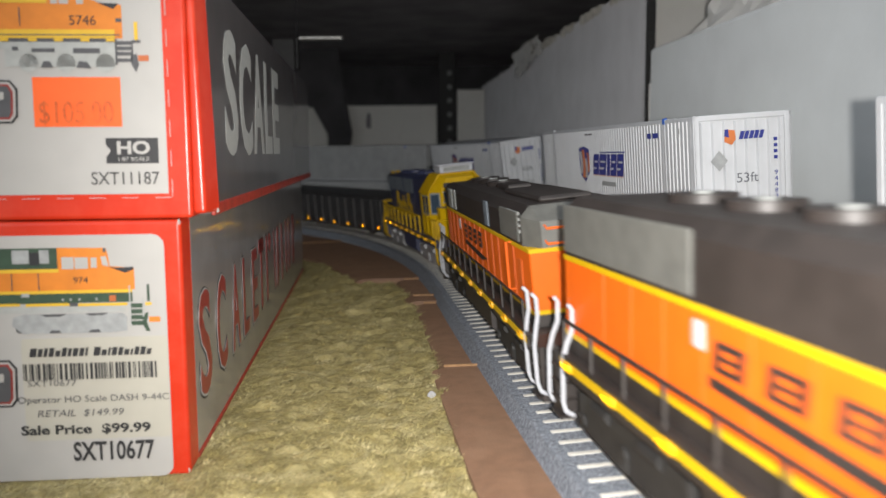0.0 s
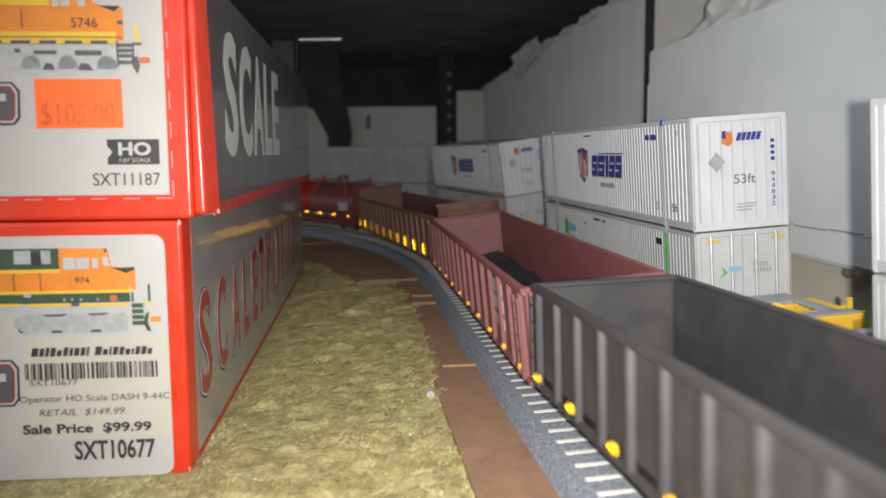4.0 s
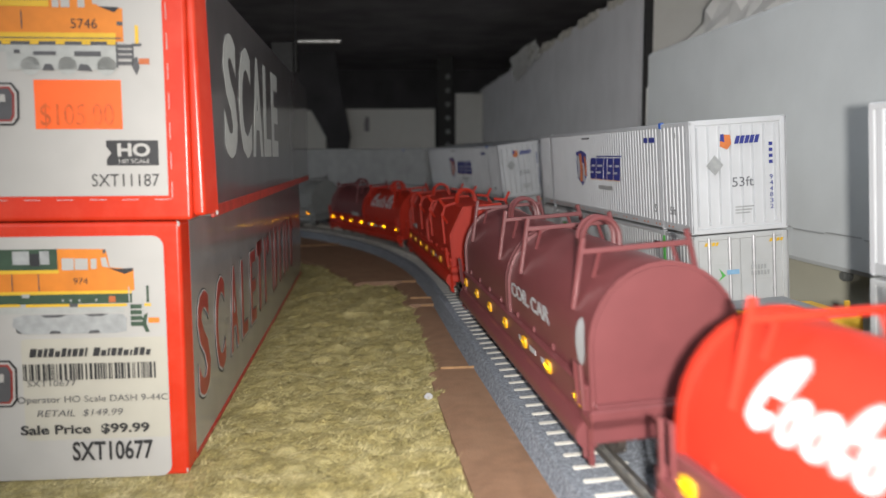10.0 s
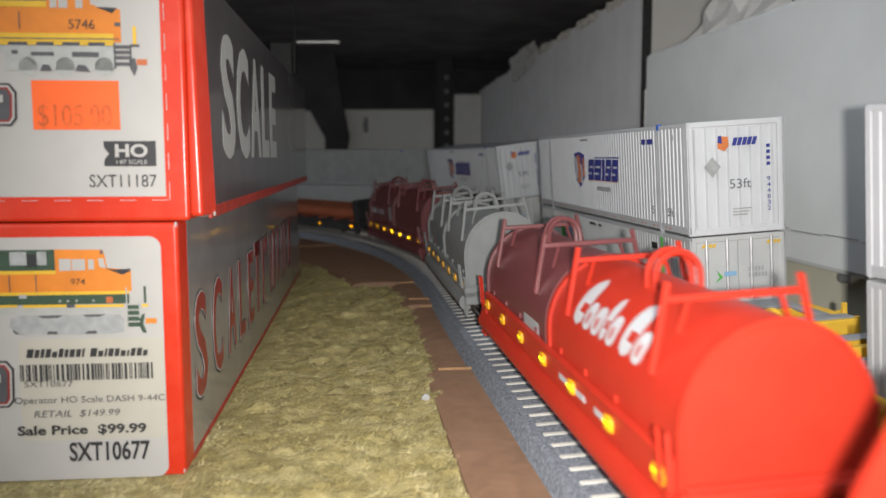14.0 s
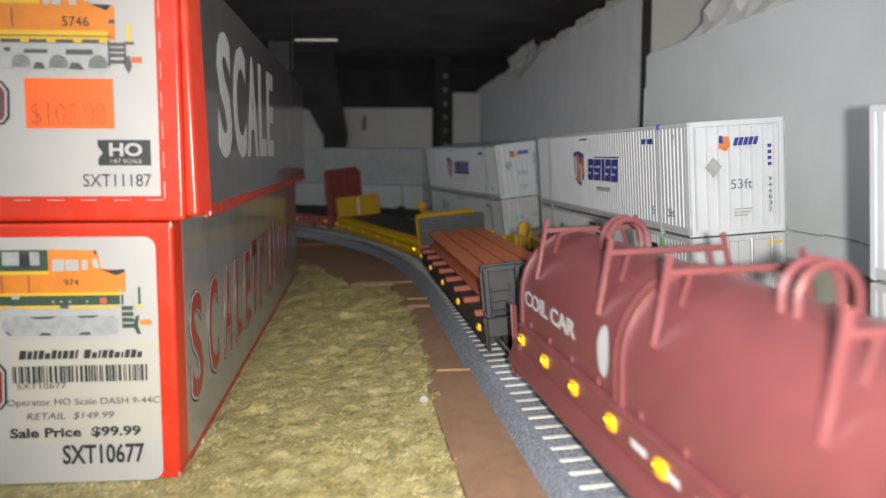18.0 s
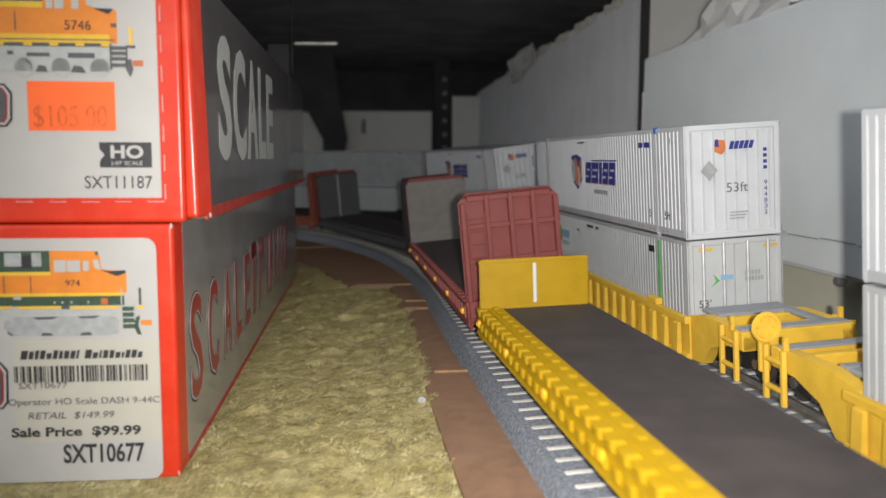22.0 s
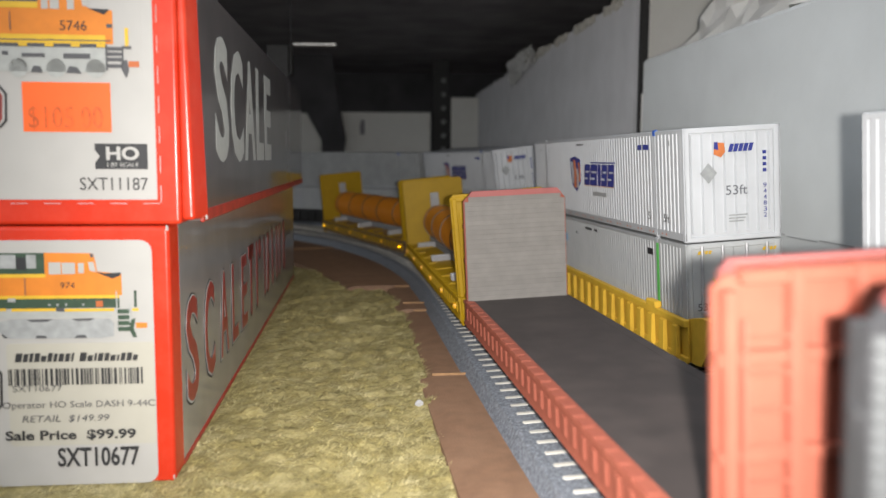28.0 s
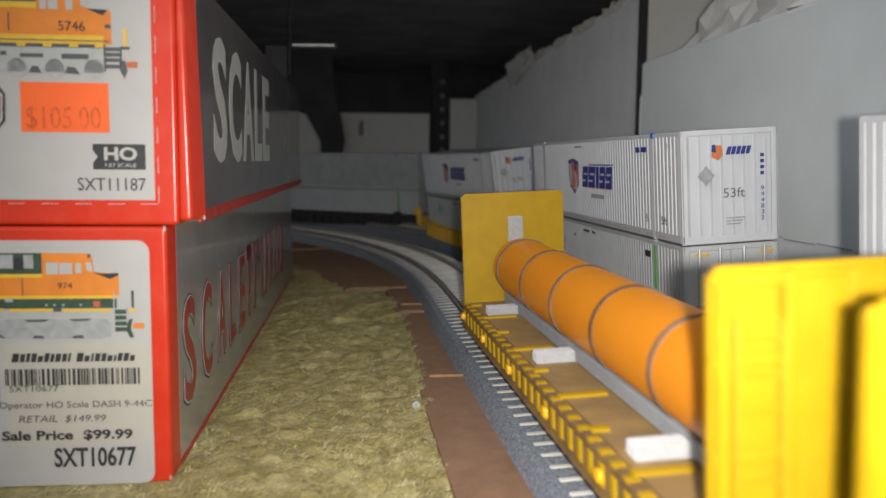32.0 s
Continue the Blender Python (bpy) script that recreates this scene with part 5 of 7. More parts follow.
def hood(th, x0, x1, paint, angular, side_print, zt):
    w, z0, z1 = 14.0, 11.4, (zt - 10.5 if angular else zt - 15.0)
    out, inn = arch(w, z0, z1, zt, flat=angular), arch(w - 0.8, z0, z1, zt - 0.8, flat=angular)
    hd = part("hood", MM().shell(out, inn, x0 + 0.5, x1 - 0.5), paint, th, "removable coil hood")
    for x, d in ((x0, 1), (x1, -1)):
        part("hood_end", MM().prism(arch(w - 0.2, z0, z1, zt - 0.2, flat=angular), min(x, x + d * 0.7), max(x, x + d * 0.7)), paint, hd)
        part("hood_rim", MM().shell(arch(w + 0.7, z0, z1, zt + 0.7, flat=angular), arch(w - 0.1, z0, z1, zt - 0.1, flat=angular), min(x, x + d * 1.7), max(x, x + d * 1.7)), paint, hd)
    xm = (x0 + x1) / 2
    L = x1 - x0
    # lifting hoops
    for dx in (-1.9, 1.9):
        pts = [(xm + dx, -4.2, zt - 1.2)] + [(xm + dx, -4.2 * math.cos(math.pi * k / 10), zt + 1.2 + 4.6 * math.sin(math.pi * k / 10)) for k in range(11)] + [(xm + dx, 4.2, zt - 1.2)]
        part("lifting_hoop", MM().tube(pts, 0.62, 7), paint, hd)
    # stacking guides: a bar across on legs that stand on the shoulders
    for fx in (0.28, 0.80) if angular else ():
        x = x0 + L * fx
        for sgn in (-1, 1):
            g = part("guide_post", MM().box(x - 0.7, x + 0.7, sgn * (w + 0.9) - 0.5, sgn * (w + 0.9) + 0.5, 20.5, zt - 2.0, 0.2), paint, hd)
            part("guide_fork", MM().tube([(x, sgn * (w + 0.9), zt - 4), (x, sgn * (w - 0.6), zt + 0.6), (x, sgn * (w - 5.5), zt + 1.6)], 0.62, 6).tube([(x, sgn * (w + 0.8), zt - 3.4), (x + 4.2, sgn * (w - 0.4), zt - 6.2)], 0.55, 6).tube([(x, sgn * (w - 0.6), zt + 0.6), (x, sgn * (w + 1.6), zt + 4.0)], 0.6, 6), paint, g)
    for fx in () if angular else (0.18, 0.82):
        x = x0 + L * fx
        part("guide_bar", MM().box(x - 0.55, x + 0.55, -11.5, 11.5, zt + 1.2, zt + 2.3, 0.15), paint, hd)
        for sgn in (-1, 1):
            part("guide_leg", MM().tube([(x, sgn * 13.4, zt - 9.5), (x, sgn * 10.6, zt + 4.4)], 0.62, 6), paint, hd)
            part("guide_brace", MM().tube([(x, sgn * 7.4, zt + 1.6), (x, sgn * 9.0, zt - 3.6)], 0.42, 5), paint, hd)
    for k in range(4):
        x = x0 + L * (0.14 + 0.24 * k)
        part("hood_bracket", MM().box(x - 0.45, x + 0.45, -w - 0.6, -w + 0.1, z0 + 4.6, z0 + 6.0, 0.15), paint, hd)
    def curved(u0, u1, v0, v1, slant=0.0, cut=0.0, lift=0.14):
        """A mark laid on the hood's side from height v0 to v1; cut rounds it to an oval."""
        n = 10
        s = MM()
        rows = []
        for k in range(n + 1):
            v = v0 + (v1 - v0) * k / n
            yy = -w if v < z1 else -w * math.sqrt(max(0, 1 - ((v - z1) / (zt - z1)) ** 2))
            hw = (u1 - u0) / 2 * (max(0.0, 1 - abs(2 * k / n - 1) ** cut) ** (1 / cut) if cut else 1)
            c_ = (u0 + u1) / 2 + slant * (v - v0)
            rows.append((c_ - hw, c_ + hw, yy - lift, v + lift * 0.5))
        for p, q in zip(rows[:-1], rows[1:]):
            s.add([(p[0], p[2], p[3]), (p[1], p[2], p[3]), (q[1], q[2], q[3]), (q[0], q[2], q[3])], [(0, 1, 2, 3)])
        return s
    if side_print == "script":
        u, v0 = xm - 20.5, 24.2
        for wd, ht, eye in SCRIPT:
            if not wd:
                u += 1.8
                continue
            wd, ht = wd * 1.12, ht * 0.92
            a = part("script_mark", curved(u, u + wd, v0, v0 + ht, 0.16, cut=2.6), M_CONT, hd, "white script")
            if eye:
                part("script_eye", curved(u + wd * 0.38, u + wd * 0.66, v0 + ht * 0.2, v0 + ht * 0.66, 0.16, cut=2.0, lift=0.22), paint, a)
            else:
                part("script_eye", curved(u + wd * 0.5, u + wd * 1.05, v0 + ht * 0.3, v0 + ht * 0.5, 0.16, lift=0.22), paint, a)
            u += wd + 0.55
    elif side_print == "words_oval":
        me = text_mesh("COIL CAR", 0.0050, 0.041, 0.00003, 0.00012)
        part("lettering", me, M_CONTG2, hd, m=Matrix(((1, 0, 0, (x0 + 3.5) * 0.001), (0, 0, -1, (-w - 0.08) * 0.001), (0, 1, 0, 0.0210), (0, 0, 0, 1))))
        part("emblem", curved(x1 - 10.6, x1 - 4.6, 17.8, 27.4, cut=2.0), M_CONTG2, hd, "white oval emblem")
    elif side_print == "words":
        me = text_mesh("COIL CAR", 0.0050, 0.041, 0.00003, 0.00012)
        part("lettering", me, M_CONTG2, hd, m=Matrix(((1, 0, 0, (x0 + 3.5) * 0.001), (0, 0, -1, (-w - 0.08) * 0.001), (0, 1, 0, 0.0210), (0, 0, 0, 1))))
    elif side_print == "patch":
        part("patch", MM().box(x1 - 24, x1 - 9, -w - 0.12, -w - 0.02, z0 + 2.5, z0 + 7.0), M_GREYPRINT, hd, "grey painted-out patch")
    elif side_print == "worn":
        part("patch", curved(x1 - 22, x1 - 8, 15.8, 22.0, 0.0), M_CONTG2, hd, "pale worn patch")
        part("end_plate", MM().box(x1 - 0.1, x1 + 0.15, -6.5, 6.5, 25.5, 27.6), M_CONTG, hd, "pale plate on the hood's end")
    elif side_print == "bars":
        for k in range(7):
            part("letter_bar", MM().box(x0 + 12 + 2.6 * k, x0 + 13.9 + 2.6 * k, -w - 0.12, -w - 0.02, z0 + 7, z0 + 9.4), M_GREYPRINT, hd)
    elif side_print == "louvre":
        part("louvre", MM().box(x0 + 4, x0 + 14, -w - 0.3, -w - 0.02, z0 + 6.0, z0 + 9.6), M_GREYINK, hd, "dark louvre")
        for k, (a, e, v, mt) in enumerate(((24, 36, 19.4, M_PALEPINK), (27, 43, 17.6, M_PALEPINK), (36, 56, 21.2, M_PALEBLUEGREY), (38, 60, 18.8, M_PALEBLUEGREY))):
            part("faded_mark", curved(x0 + a, x0 + e, v, v + 1.7, 0.2, lift=0.12 + 0.05 * k), mt, hd, "faded painted mark")
    return hd


def coil_car(label, f, r, sill, near_paint, far_paint, angular=False, near_print="", far_print="", bare=False, zt=36.0):
    th, h = car("coil_car", label, f, r)
    part("deck", MM().box(-h + 2, h - 2, -14.2, 14.2, 9.6, 12.6, 0.3), sill, th)
    for sgn in (-1, 1):
        s = part("side_sill", MM().prism([(sgn * 14.8, 9.3), (sgn * 16.4, 9.2), (sgn * 17.4, 8.3), (sgn * 17.9, 6.9), (sgn * 17.5, 5.4), (sgn * 16.6, 4.3), (sgn * 15.2, 4.0), (sgn * 13.8, 4.4)], -h + 4, h - 4), sill, th)
        part("side_panel", MM().box(-h + 5, h - 5, min(sgn * 14.4, sgn * 15.3), max(sgn * 14.4, sgn * 15.3), 9.0, 15.4, 0.2), sill, s)
        part("sill_ledge", MM().box(-h + 5, h - 5, min(sgn * 14.0, sgn * 15.7), max(sgn * 14.0, sgn * 15.7), 15.0, 15.8, 0.25), sill, s)
    for sx in (-1, 1):
        part("end_platform", MM().box(min(sx * h, sx * (h - 7)), max(sx * h, sx * (h - 7)), -16.0, 16.0, 8.6, 11.0, 0.4), sill, th)
        part("end_beam", MM().box(min(sx * h, sx * (h - 1.6)), max(sx * h, sx * (h - 1.6)), -16.0, 16.0, 6.2, 12.4, 0.4), sill, th)
        for sgn in (-1, 1):
            part("step", MM().tube([(sx * (h - 1.2), sgn * 15.8, 9.0), (sx * (h - 1.2), sgn * 15.8, 2.2), (sx * (h - 5.4), sgn * 15.8, 2.2), (sx * (h - 5.4), sgn * 15.8, 9.0)], 0.55, 5), sill, th)
            part("grab_iron", MM().tube([(sx * (h - 3), sgn * 16.3, 12), (sx * (h - 3), sgn * 16.6, 20.5), (sx * (h - 6.5), sgn * 16.6, 20.5), (sx * (h - 6.5), sgn * 16.3, 12)], 0.42, 5), sill, th)
    e = 3.6
    hood(th, -1.0 + 1.8, h - e, near_paint, angular, near_print, zt)
    hood(th, -h + e, -1.0 + 0.6, far_paint, angular, far_print, zt)
    for k in range(7):
        x = -h + 9 + (2 * h - 18) * k / 6
        reflector(th, x, 12.4, -15.2, 3.8, 2.7)
    for k in range(3):
        part("stencil", MM().box(h - 40 - 12 * k, h - 34 - 12 * k, -15.42, -15.28, 11.6, 12.8), M_CONT if not bare else M_GREYPRINT, th)
    for sx in (-1, 1):
        truck(th, sx * (h - 21))
    couplers(th, h)
    return th


# ---------------------------------------------------------------- bulkhead flats
def bulkhead(th, x, sx, top, paint, inner, cap, style, deck):
    """End wall of a flat car; the load side faces the car's middle."""
    W, t = 16.8, 4.2
    c = (1.3 if style == "plain" else 2.8) if top > 40 else 0.6
    prof = [(-W, deck - 3), (-W, top - c), (-W + c, top), (W - c, top), (W, top - c), (W, deck - 3)]
    xi, xo = x - sx * 0.9, x
    b = part("bulkhead", MM().prism(prof, min(xi, xo), max(xi, xo)), paint, th)
    # load side
    if style == "planks":
        n = int((top - deck) / 1.55)
        for k in range(n):
            z0 = deck + (top - 1.5 - deck) * k / n
            z1 = deck + (top - 1.5 - deck) * (k + 1) / n - 0.025
            wd = W - 0.4 if z1 < top - c else W - 0.4 - (z1 - (top - c))
            part("plank", MM().box(min(xi, xi - sx * 0.7), max(xi, xi - sx * 0.7), -wd, wd, z0, z1, 0.012), inner, b)
        part("cap", MM().prism([(-W + c, top + 0.3), (-W + c - 1.4, top - 1.5), (W - c + 1.4, top - 1.5), (W - c, top + 0.3)], min(x, x - sx * 2.2), max(x, x - sx * 2.2)), cap, b, "painted top cap")
    elif style == "ribs":
        n = 9
        for k in range(n):
            z = deck + 1 + (top - deck - 2) * k / (n - 1)
            part("rib", MM().box(min(xi, xi - sx * 0.8), max(xi, xi - sx * 0.8), -W + 0.4, W - 0.4, z - 0.8, z + 0.5, 0.2), inner, b)
    elif style == "dashes":
        n = 22
        for k in range(n):
            z = deck + (top - 2 - deck) * k / n
            wd = W - 0.4 if z < top - c - 1.6 else W - 2.5
            part("plank", MM().box(min(xi, xi - sx * 0.6), max(xi, xi - sx * 0.6), -wd, wd, z, z + (top - 2 - deck) / n - 0.18, 0.08), inner, b)
            part("white_dash", MM().box(min(xi - sx * 0.62, xi - sx * 0.75), max(xi - sx * 0.62, xi - sx * 0.75), -0.5, 0.7, z + 0.15, z + 1.05), M_CONT, b, "white centre line")
        part("cap", MM().prism([(-W + c, top + 0.3), (-W + c - 1.4, top - 1.5), (W - c + 1.4, top - 1.5), (W - c, top + 0.3)], min(x, x - sx * 2.0), max(x, x - sx * 2.0)), cap, b)
    else:
        part("lining", MM().box(min(xi, xi - sx * 0.5), max(xi, xi - sx * 0.5), -W + 0.3, W - 0.3, deck, top - 0.6 - c * 0.8), inner, b)
        if style == "line":
            part("centre_line", MM().box(min(xi - sx * 0.5, xi - sx * 0.62), max(xi - sx * 0.5, xi - sx * 0.62), -0.5, 0.5, deck + 1.5, top - 1.5), M_CONT, b, "white centre line")
    t = 1.6 if style == "plain" and top > 40 else 2.6
    if style == "plain" and top > 40:
        part("outer_plate", MM().box(min(x, x + sx * 1.3), max(x, x + sx * 1.3), -8.4, W - 0.8, deck - 2, top - 1.6, 0.2), paint, b)
    # bracing on the outside
    posts = (-15.6, -7.6, 0.4, 8.0, 15.6) if top > 40 else (-15.4, -6, 6, 15.4)
    for y in posts:
        part("post", MM().box(min(x, x + sx * t), max(x, x + sx * t), y - 0.8, y + 0.8, deck - 3, top - (c if abs(y) > 12 else 0.6), 0.25), paint, b)
    rows = (deck + 1.5, deck + 13.0, deck + 24.5, top - 1.6) if top > 40 else (deck + 1.0, top - 1.2)
    for z in rows:
        wd = W if z < top - c else W - c
        part("beam", MM().box(min(x, x + sx * (t - 0.9)), max(x, x + sx * (t - 0.9)), -wd, wd, z - 0.8, z + 0.8, 0.2), paint, b)
    ladder(b, x + sx * (t + 0.3), -11.6, deck, top - 6, paint, 7 if top > 40 else 3, "y", 5.6, 0.3)
    return b


def flat_car(label, f, r, paint, deck_mat, top, styles, inner=None, cap=None, pockets=None, deck_top=11.5, pocket_out=1.2, planks=0, load=None, bulk=None):
    th, h = car("flat_car", label, f, r)
    cap = cap or paint
    inner = inner or paint
    dk = part("deck", MM().box(-h + 4.5, h - 4.5, -14.6, 14.6, deck_top - 1.2, deck_top, 0.15), deck_mat, th, "worn deck")
    if planks:
        w = 28.4 / planks
        z0, z1 = deck_top + 1.7, deck_top + 8.2
        for k in range(planks):
            y = -14.2 + w * (k + 0.5)
            a, e = -h + 12.0 + 0.9 * (3 - k), h - 7.5
            f = w / 2 - 0.42
            outline = [(y - f, z0), (y + f, z0), (y + f, z0 + 0.7), (y + 0.5, z0 + 1.0), (y + 0.5, z1 - 1.0), (y + f, z1 - 0.7), (y + f, z1), (y - f, z1), (y - f, z1 - 0.7), (y - 0.5, z1 - 1.0), (y - 0.5, z0 + 1.0), (y - f, z0 + 0.7)]
            part("steel_beam", MM().prism(outline, a, e), paint, dk, "long red-brown steel beam")
    for sgn in (-1, 1):
        s = part("side_sill", MM().prism([(sgn * 14.5, deck_top), (sgn * 17.2, deck_top), (sgn * 17.4, deck_top - 1.0), (sgn * 17.0, deck_top - 1.4), (sgn * 17.0, 4.6), (sgn * 17.5, 3.8), (sgn * 14.5, 3.8)], -h + 1.5, h - 1.5), M_GEAR if planks else (paint if sgn < 0 else deck_mat), th)
        n = 30 if not planks else 9
        for k in range(n):
            x = -h + 7 + (2 * h - 14) * k / (n - 1)
            if planks:
                part("cross_block", MM().box(x - 1.5, x + 1.5, min(sgn * 2.0, sgn * 19.0), max(sgn * 2.0, sgn * 19.0), deck_top, deck_top + 1.7, 0.3), pockets or paint, s)
            else:
                if sgn > 0:
                    continue
                if top > 40:
                    part("stake_pocket", MM().box(x - 1.1, x + 1.1, sgn * 17.4, sgn * 15.2, deck_top - 0.5, deck_top + 0.2, 0.12), pockets or paint, s)
                    part("stake_pocket", MM().box(x - 1.1, x + 1.1, sgn * 17.45, sgn * 16.9, 5.6, deck_top - 1.9, 0.15), pockets or paint, s)
                    continue
                part("stake_pocket", MM().box(x - 1.5, x + 1.5, min(sgn * 15.2, sgn * 17.9), max(sgn * 15.2, sgn * 17.9), deck_top - 1.6, deck_top + 0.45, 0.25), pockets or paint, s)
                part("stake_pocket", MM().box(x + 1.3, x + 4.1, min(sgn * 16.9, sgn * 17.9), max(sgn * 16.9, sgn * 17.9), 5.6, 8.0, 0.3), pockets or paint, s)
    if top < 40 and not planks:
        margin = part("deck_margin", MM().box(-h + 4.5, h - 4.5, -14.8, -10.2, deck_top - 0.2, deck_top + 0.3, 0.1), paint, th)
        for k in range(30):
            x = -h + 7 + (2 * h - 14) * k / 29
            part("stake_pocket", MM().box(x - 1.4, x + 1.4, -13.4, -11.4, deck_top + 0.2, deck_top + 0.75, 0.25), paint, margin)
    part("centre_sill", MM().box(-h + 4, h - 4, -5, 5, 3.6, deck_top - 1.0), M_GEAR, th)
    for sx in (-1, 1):
        part("end_sill", MM().box(min(sx * h, sx * (h - 5)), max(sx * h, sx * (h - 5)), -16.4, 16.4, 6.0, deck_top + 0.1, 0.3), bulk or paint, th)
        bulkhead(th, sx * (h - 4.3), sx, top, bulk or paint, inner, cap, styles[0 if sx > 0 else 1], deck_top)
        for sgn in (-1, 1):
            part("step", MM().tube([(sx * (h - 1.2), sgn * 16.2, 7.0), (sx * (h - 1.2), sgn * 16.2, 2.0), (sx * (h - 5.0), sgn * 16.2, 2.0), (sx * (h - 5.0), sgn * 16.2, 7.0)], 0.5, 5), bulk or paint, th)
    n = 5 if planks else 6
    for k in range(n) if styles[0] != "dashes" else ():
        x = -h + 8 + (2 * h - 16) * k / (n - 1)
        reflector(th, x, 7.8, -17.75, *((2.6, 2.2) if planks else (2.6, 2.0)), mirrors=bool(planks) or k in (0, n - 1))
    if load == "pipe":
        x0, x1 = -h + 8, h - 9
        yc, zc, rad = 1.9, deck_top + 11.2, 9.3
        ring = [2 * math.pi * k / 40 for k in range(40)]
        pipe = part("pipe", MM().shell([(yc + rad * math.cos(a), zc + rad * math.sin(a)) for a in ring] + [(yc + rad, zc)], [(yc + (rad - 1.2) * math.cos(a), zc + (rad - 1.2) * math.sin(a)) for a in ring] + [(yc + rad - 1.2, zc)], x0, x1), M_PIPE, th, "orange pipe load")
        # solid black cylinder fills the hollow bore to stand in for its shade
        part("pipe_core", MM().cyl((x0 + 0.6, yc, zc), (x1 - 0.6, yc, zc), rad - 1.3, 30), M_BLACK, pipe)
        nb_ = 6
        for k in range(nb_):
            x = x0 + 6 + (x1 - x0 - 12) * k / (nb_ - 1)
            part("band", MM().shell([(yc + (rad + 0.3) * math.cos(a), zc + (rad + 0.3) * math.sin(a)) for a in ring] + [(yc + rad + 0.3, zc)], [(yc + (rad - 0.1) * math.cos(a), zc + (rad - 0.1) * math.sin(a)) for a in ring] + [(yc + rad - 0.1, zc)], x - 0.6, x + 0.6), M_BAND, pipe, "thin band round the pipe")
        part("trough", MM().box(x0 + 2, x1 - 2, yc - 6.5, yc - 4.4, deck_top + 0.1, deck_top + 3.4, 0.3), M_PLATFORM, th, "grey rail under the pipe")
        part("trough", MM().box(x0 + 2, x1 - 2, yc + 4.4, yc + 6.5, deck_top + 0.1, deck_top + 3.4, 0.3), M_PLATFORM, th, "grey rail under the pipe")
        for x in (-67, -8, 55):
            part("foam_block", MM().box(x - 2.2, x + 2.2, -13.6, -1.0, deck_top, deck_top + 2.6, 0.25), M_FOAMW, th, "white foam block")
        for sx in (-1, 1):
            part("foam_block", MM().box(min(sx * (h - 5.8), sx * (h - 8)), max(sx * (h - 5.8), sx * (h - 8)), -2.0, 2.6, deck_top + 16.8, deck_top + 27.6, 0.3), M_FOAMW, th, "white foam spacer")
        for k in range(9):
            x = -h + 12 + (2 * h - 24) * k / 8
            part("cross_beam", MM().box(x - 1.0, x + 1.0, -15.8, -6 if k % 2 else -12.6, deck_top, deck_top + 0.6), pockets or paint, dk)
    for sx in (-1, 1):
        truck(th, sx * (h - 26))
    couplers(th, h)
    return th


# ---------------------------------------------------------------- locomotives
def handrail(th, x0, x1, y, zd, zt, n, material, r=0.42):
    for k in range(n):
        x = x0 + (x1 - x0) * k / (n - 1)
        part("stanchion", MM().tube([(x, y, zd), (x, y, zt)], r, 5), material, th)
    part("handrail", MM().tube([(x0, y, zt), (x1, y, zt)], r, 6), material, th)


def loco_frame(th, h, sill, gear, steps, plates):
    part("walkway", MM().box(-h + 6, h - 6, -16.4, 16.4, 14.6, 16.4, 0.3), sill, th)
    for sgn in (-1, 1):
        part("side_sill", MM().box(-h + 8, h - 8, sgn * 16.2 - 0.5, sgn * 16.2 + 0.5, 12.2, 16.6, 0.2), sill, th)
    part("sill_line", MM().box(-h + 9, h - 9, -16.9, -16.6, 14.0, 15.6), M_LOCOYELLOW, th, "yellow line along the sill")
    for k in range(9):
        reflector(th, -h + 14 + (2 * h - 28) * k / 8, 14.8, -16.8, 4.6, 1.7)
    part("fuel_tank", MM().prism([(-15.4, 12.6), (-15.4, 5.0), (-12, 2.2), (12, 2.2), (15.4, 5.0), (15.4, 12.6)], -h + 68, h - 68), plates, th)
    part("underframe", MM().box(-h + 6, h - 6, -12.5, 12.5, 8.0, 14.8, 0.3), plates, th)
    for sx in (-1, 1):
        part("pilot", MM().prism([(sx * h, 1.6), (sx * h, 14.5), (sx * (h - 6), 16.2), (sx * (h - 6), 3.0)], -15.6, 15.6, "y"), plates, th)
        for sgn in (-1, 1):
            for k in range(4):
                part("step", MM().box(min(sx * (h - 1), sx * (h - 8)), max(sx * (h - 1), sx * (h - 8)), sgn * 14.6 - 1.8, sgn * 14.6 + 1.8, 2.2 + 3.4 * k, 2.7 + 3.4 * k), plates, th)
            for back in (0.0, 9.5):
                pts = [(sx * (h - back + 0.2), sgn * 14.2, 3.4), (sx * (h - back - 0.2), sgn * 16.0, 4.4), (sx * (h - back - 0.4), sgn * 16.6, 6.4), (sx * (h - back - 0.5), sgn * 16.6, 15.0), (sx * (h - back - 0.9), sgn * 15.9, 18.4), (sx * (h - back - 1.8), sgn * 15.0, 21.6), (sx * (h - back - 2.0), sgn * 15.0, 25.6), (sx * (h - back - 2.6), sgn * 15.8, 26.6)]
                part("step_rail", MM().tube(pts, 0.48, 8), steps, th, "bent step handrail")
        tk = truck(th, sx * (h - 38), gear, 5.3, 42.0, False, 14.0, 3.2)
        for sgn in (-1, 1):
            part("journal", MM().cyl((0, sgn * 14.0, 5.2), (0, sgn * 15.4, 5.2), 1.7, 10), gear, tk)
            part("brake_cylinder", MM().cyl((-15, sgn * 14.6, 9.4), (-7, sgn * 14.6, 9.4), 1.2, 10).cyl((7, sgn * 14.6, 9.4), (15, sgn * 14.6, 9.4), 1.2, 10), gear, tk)
    couplers(th, h, 8)


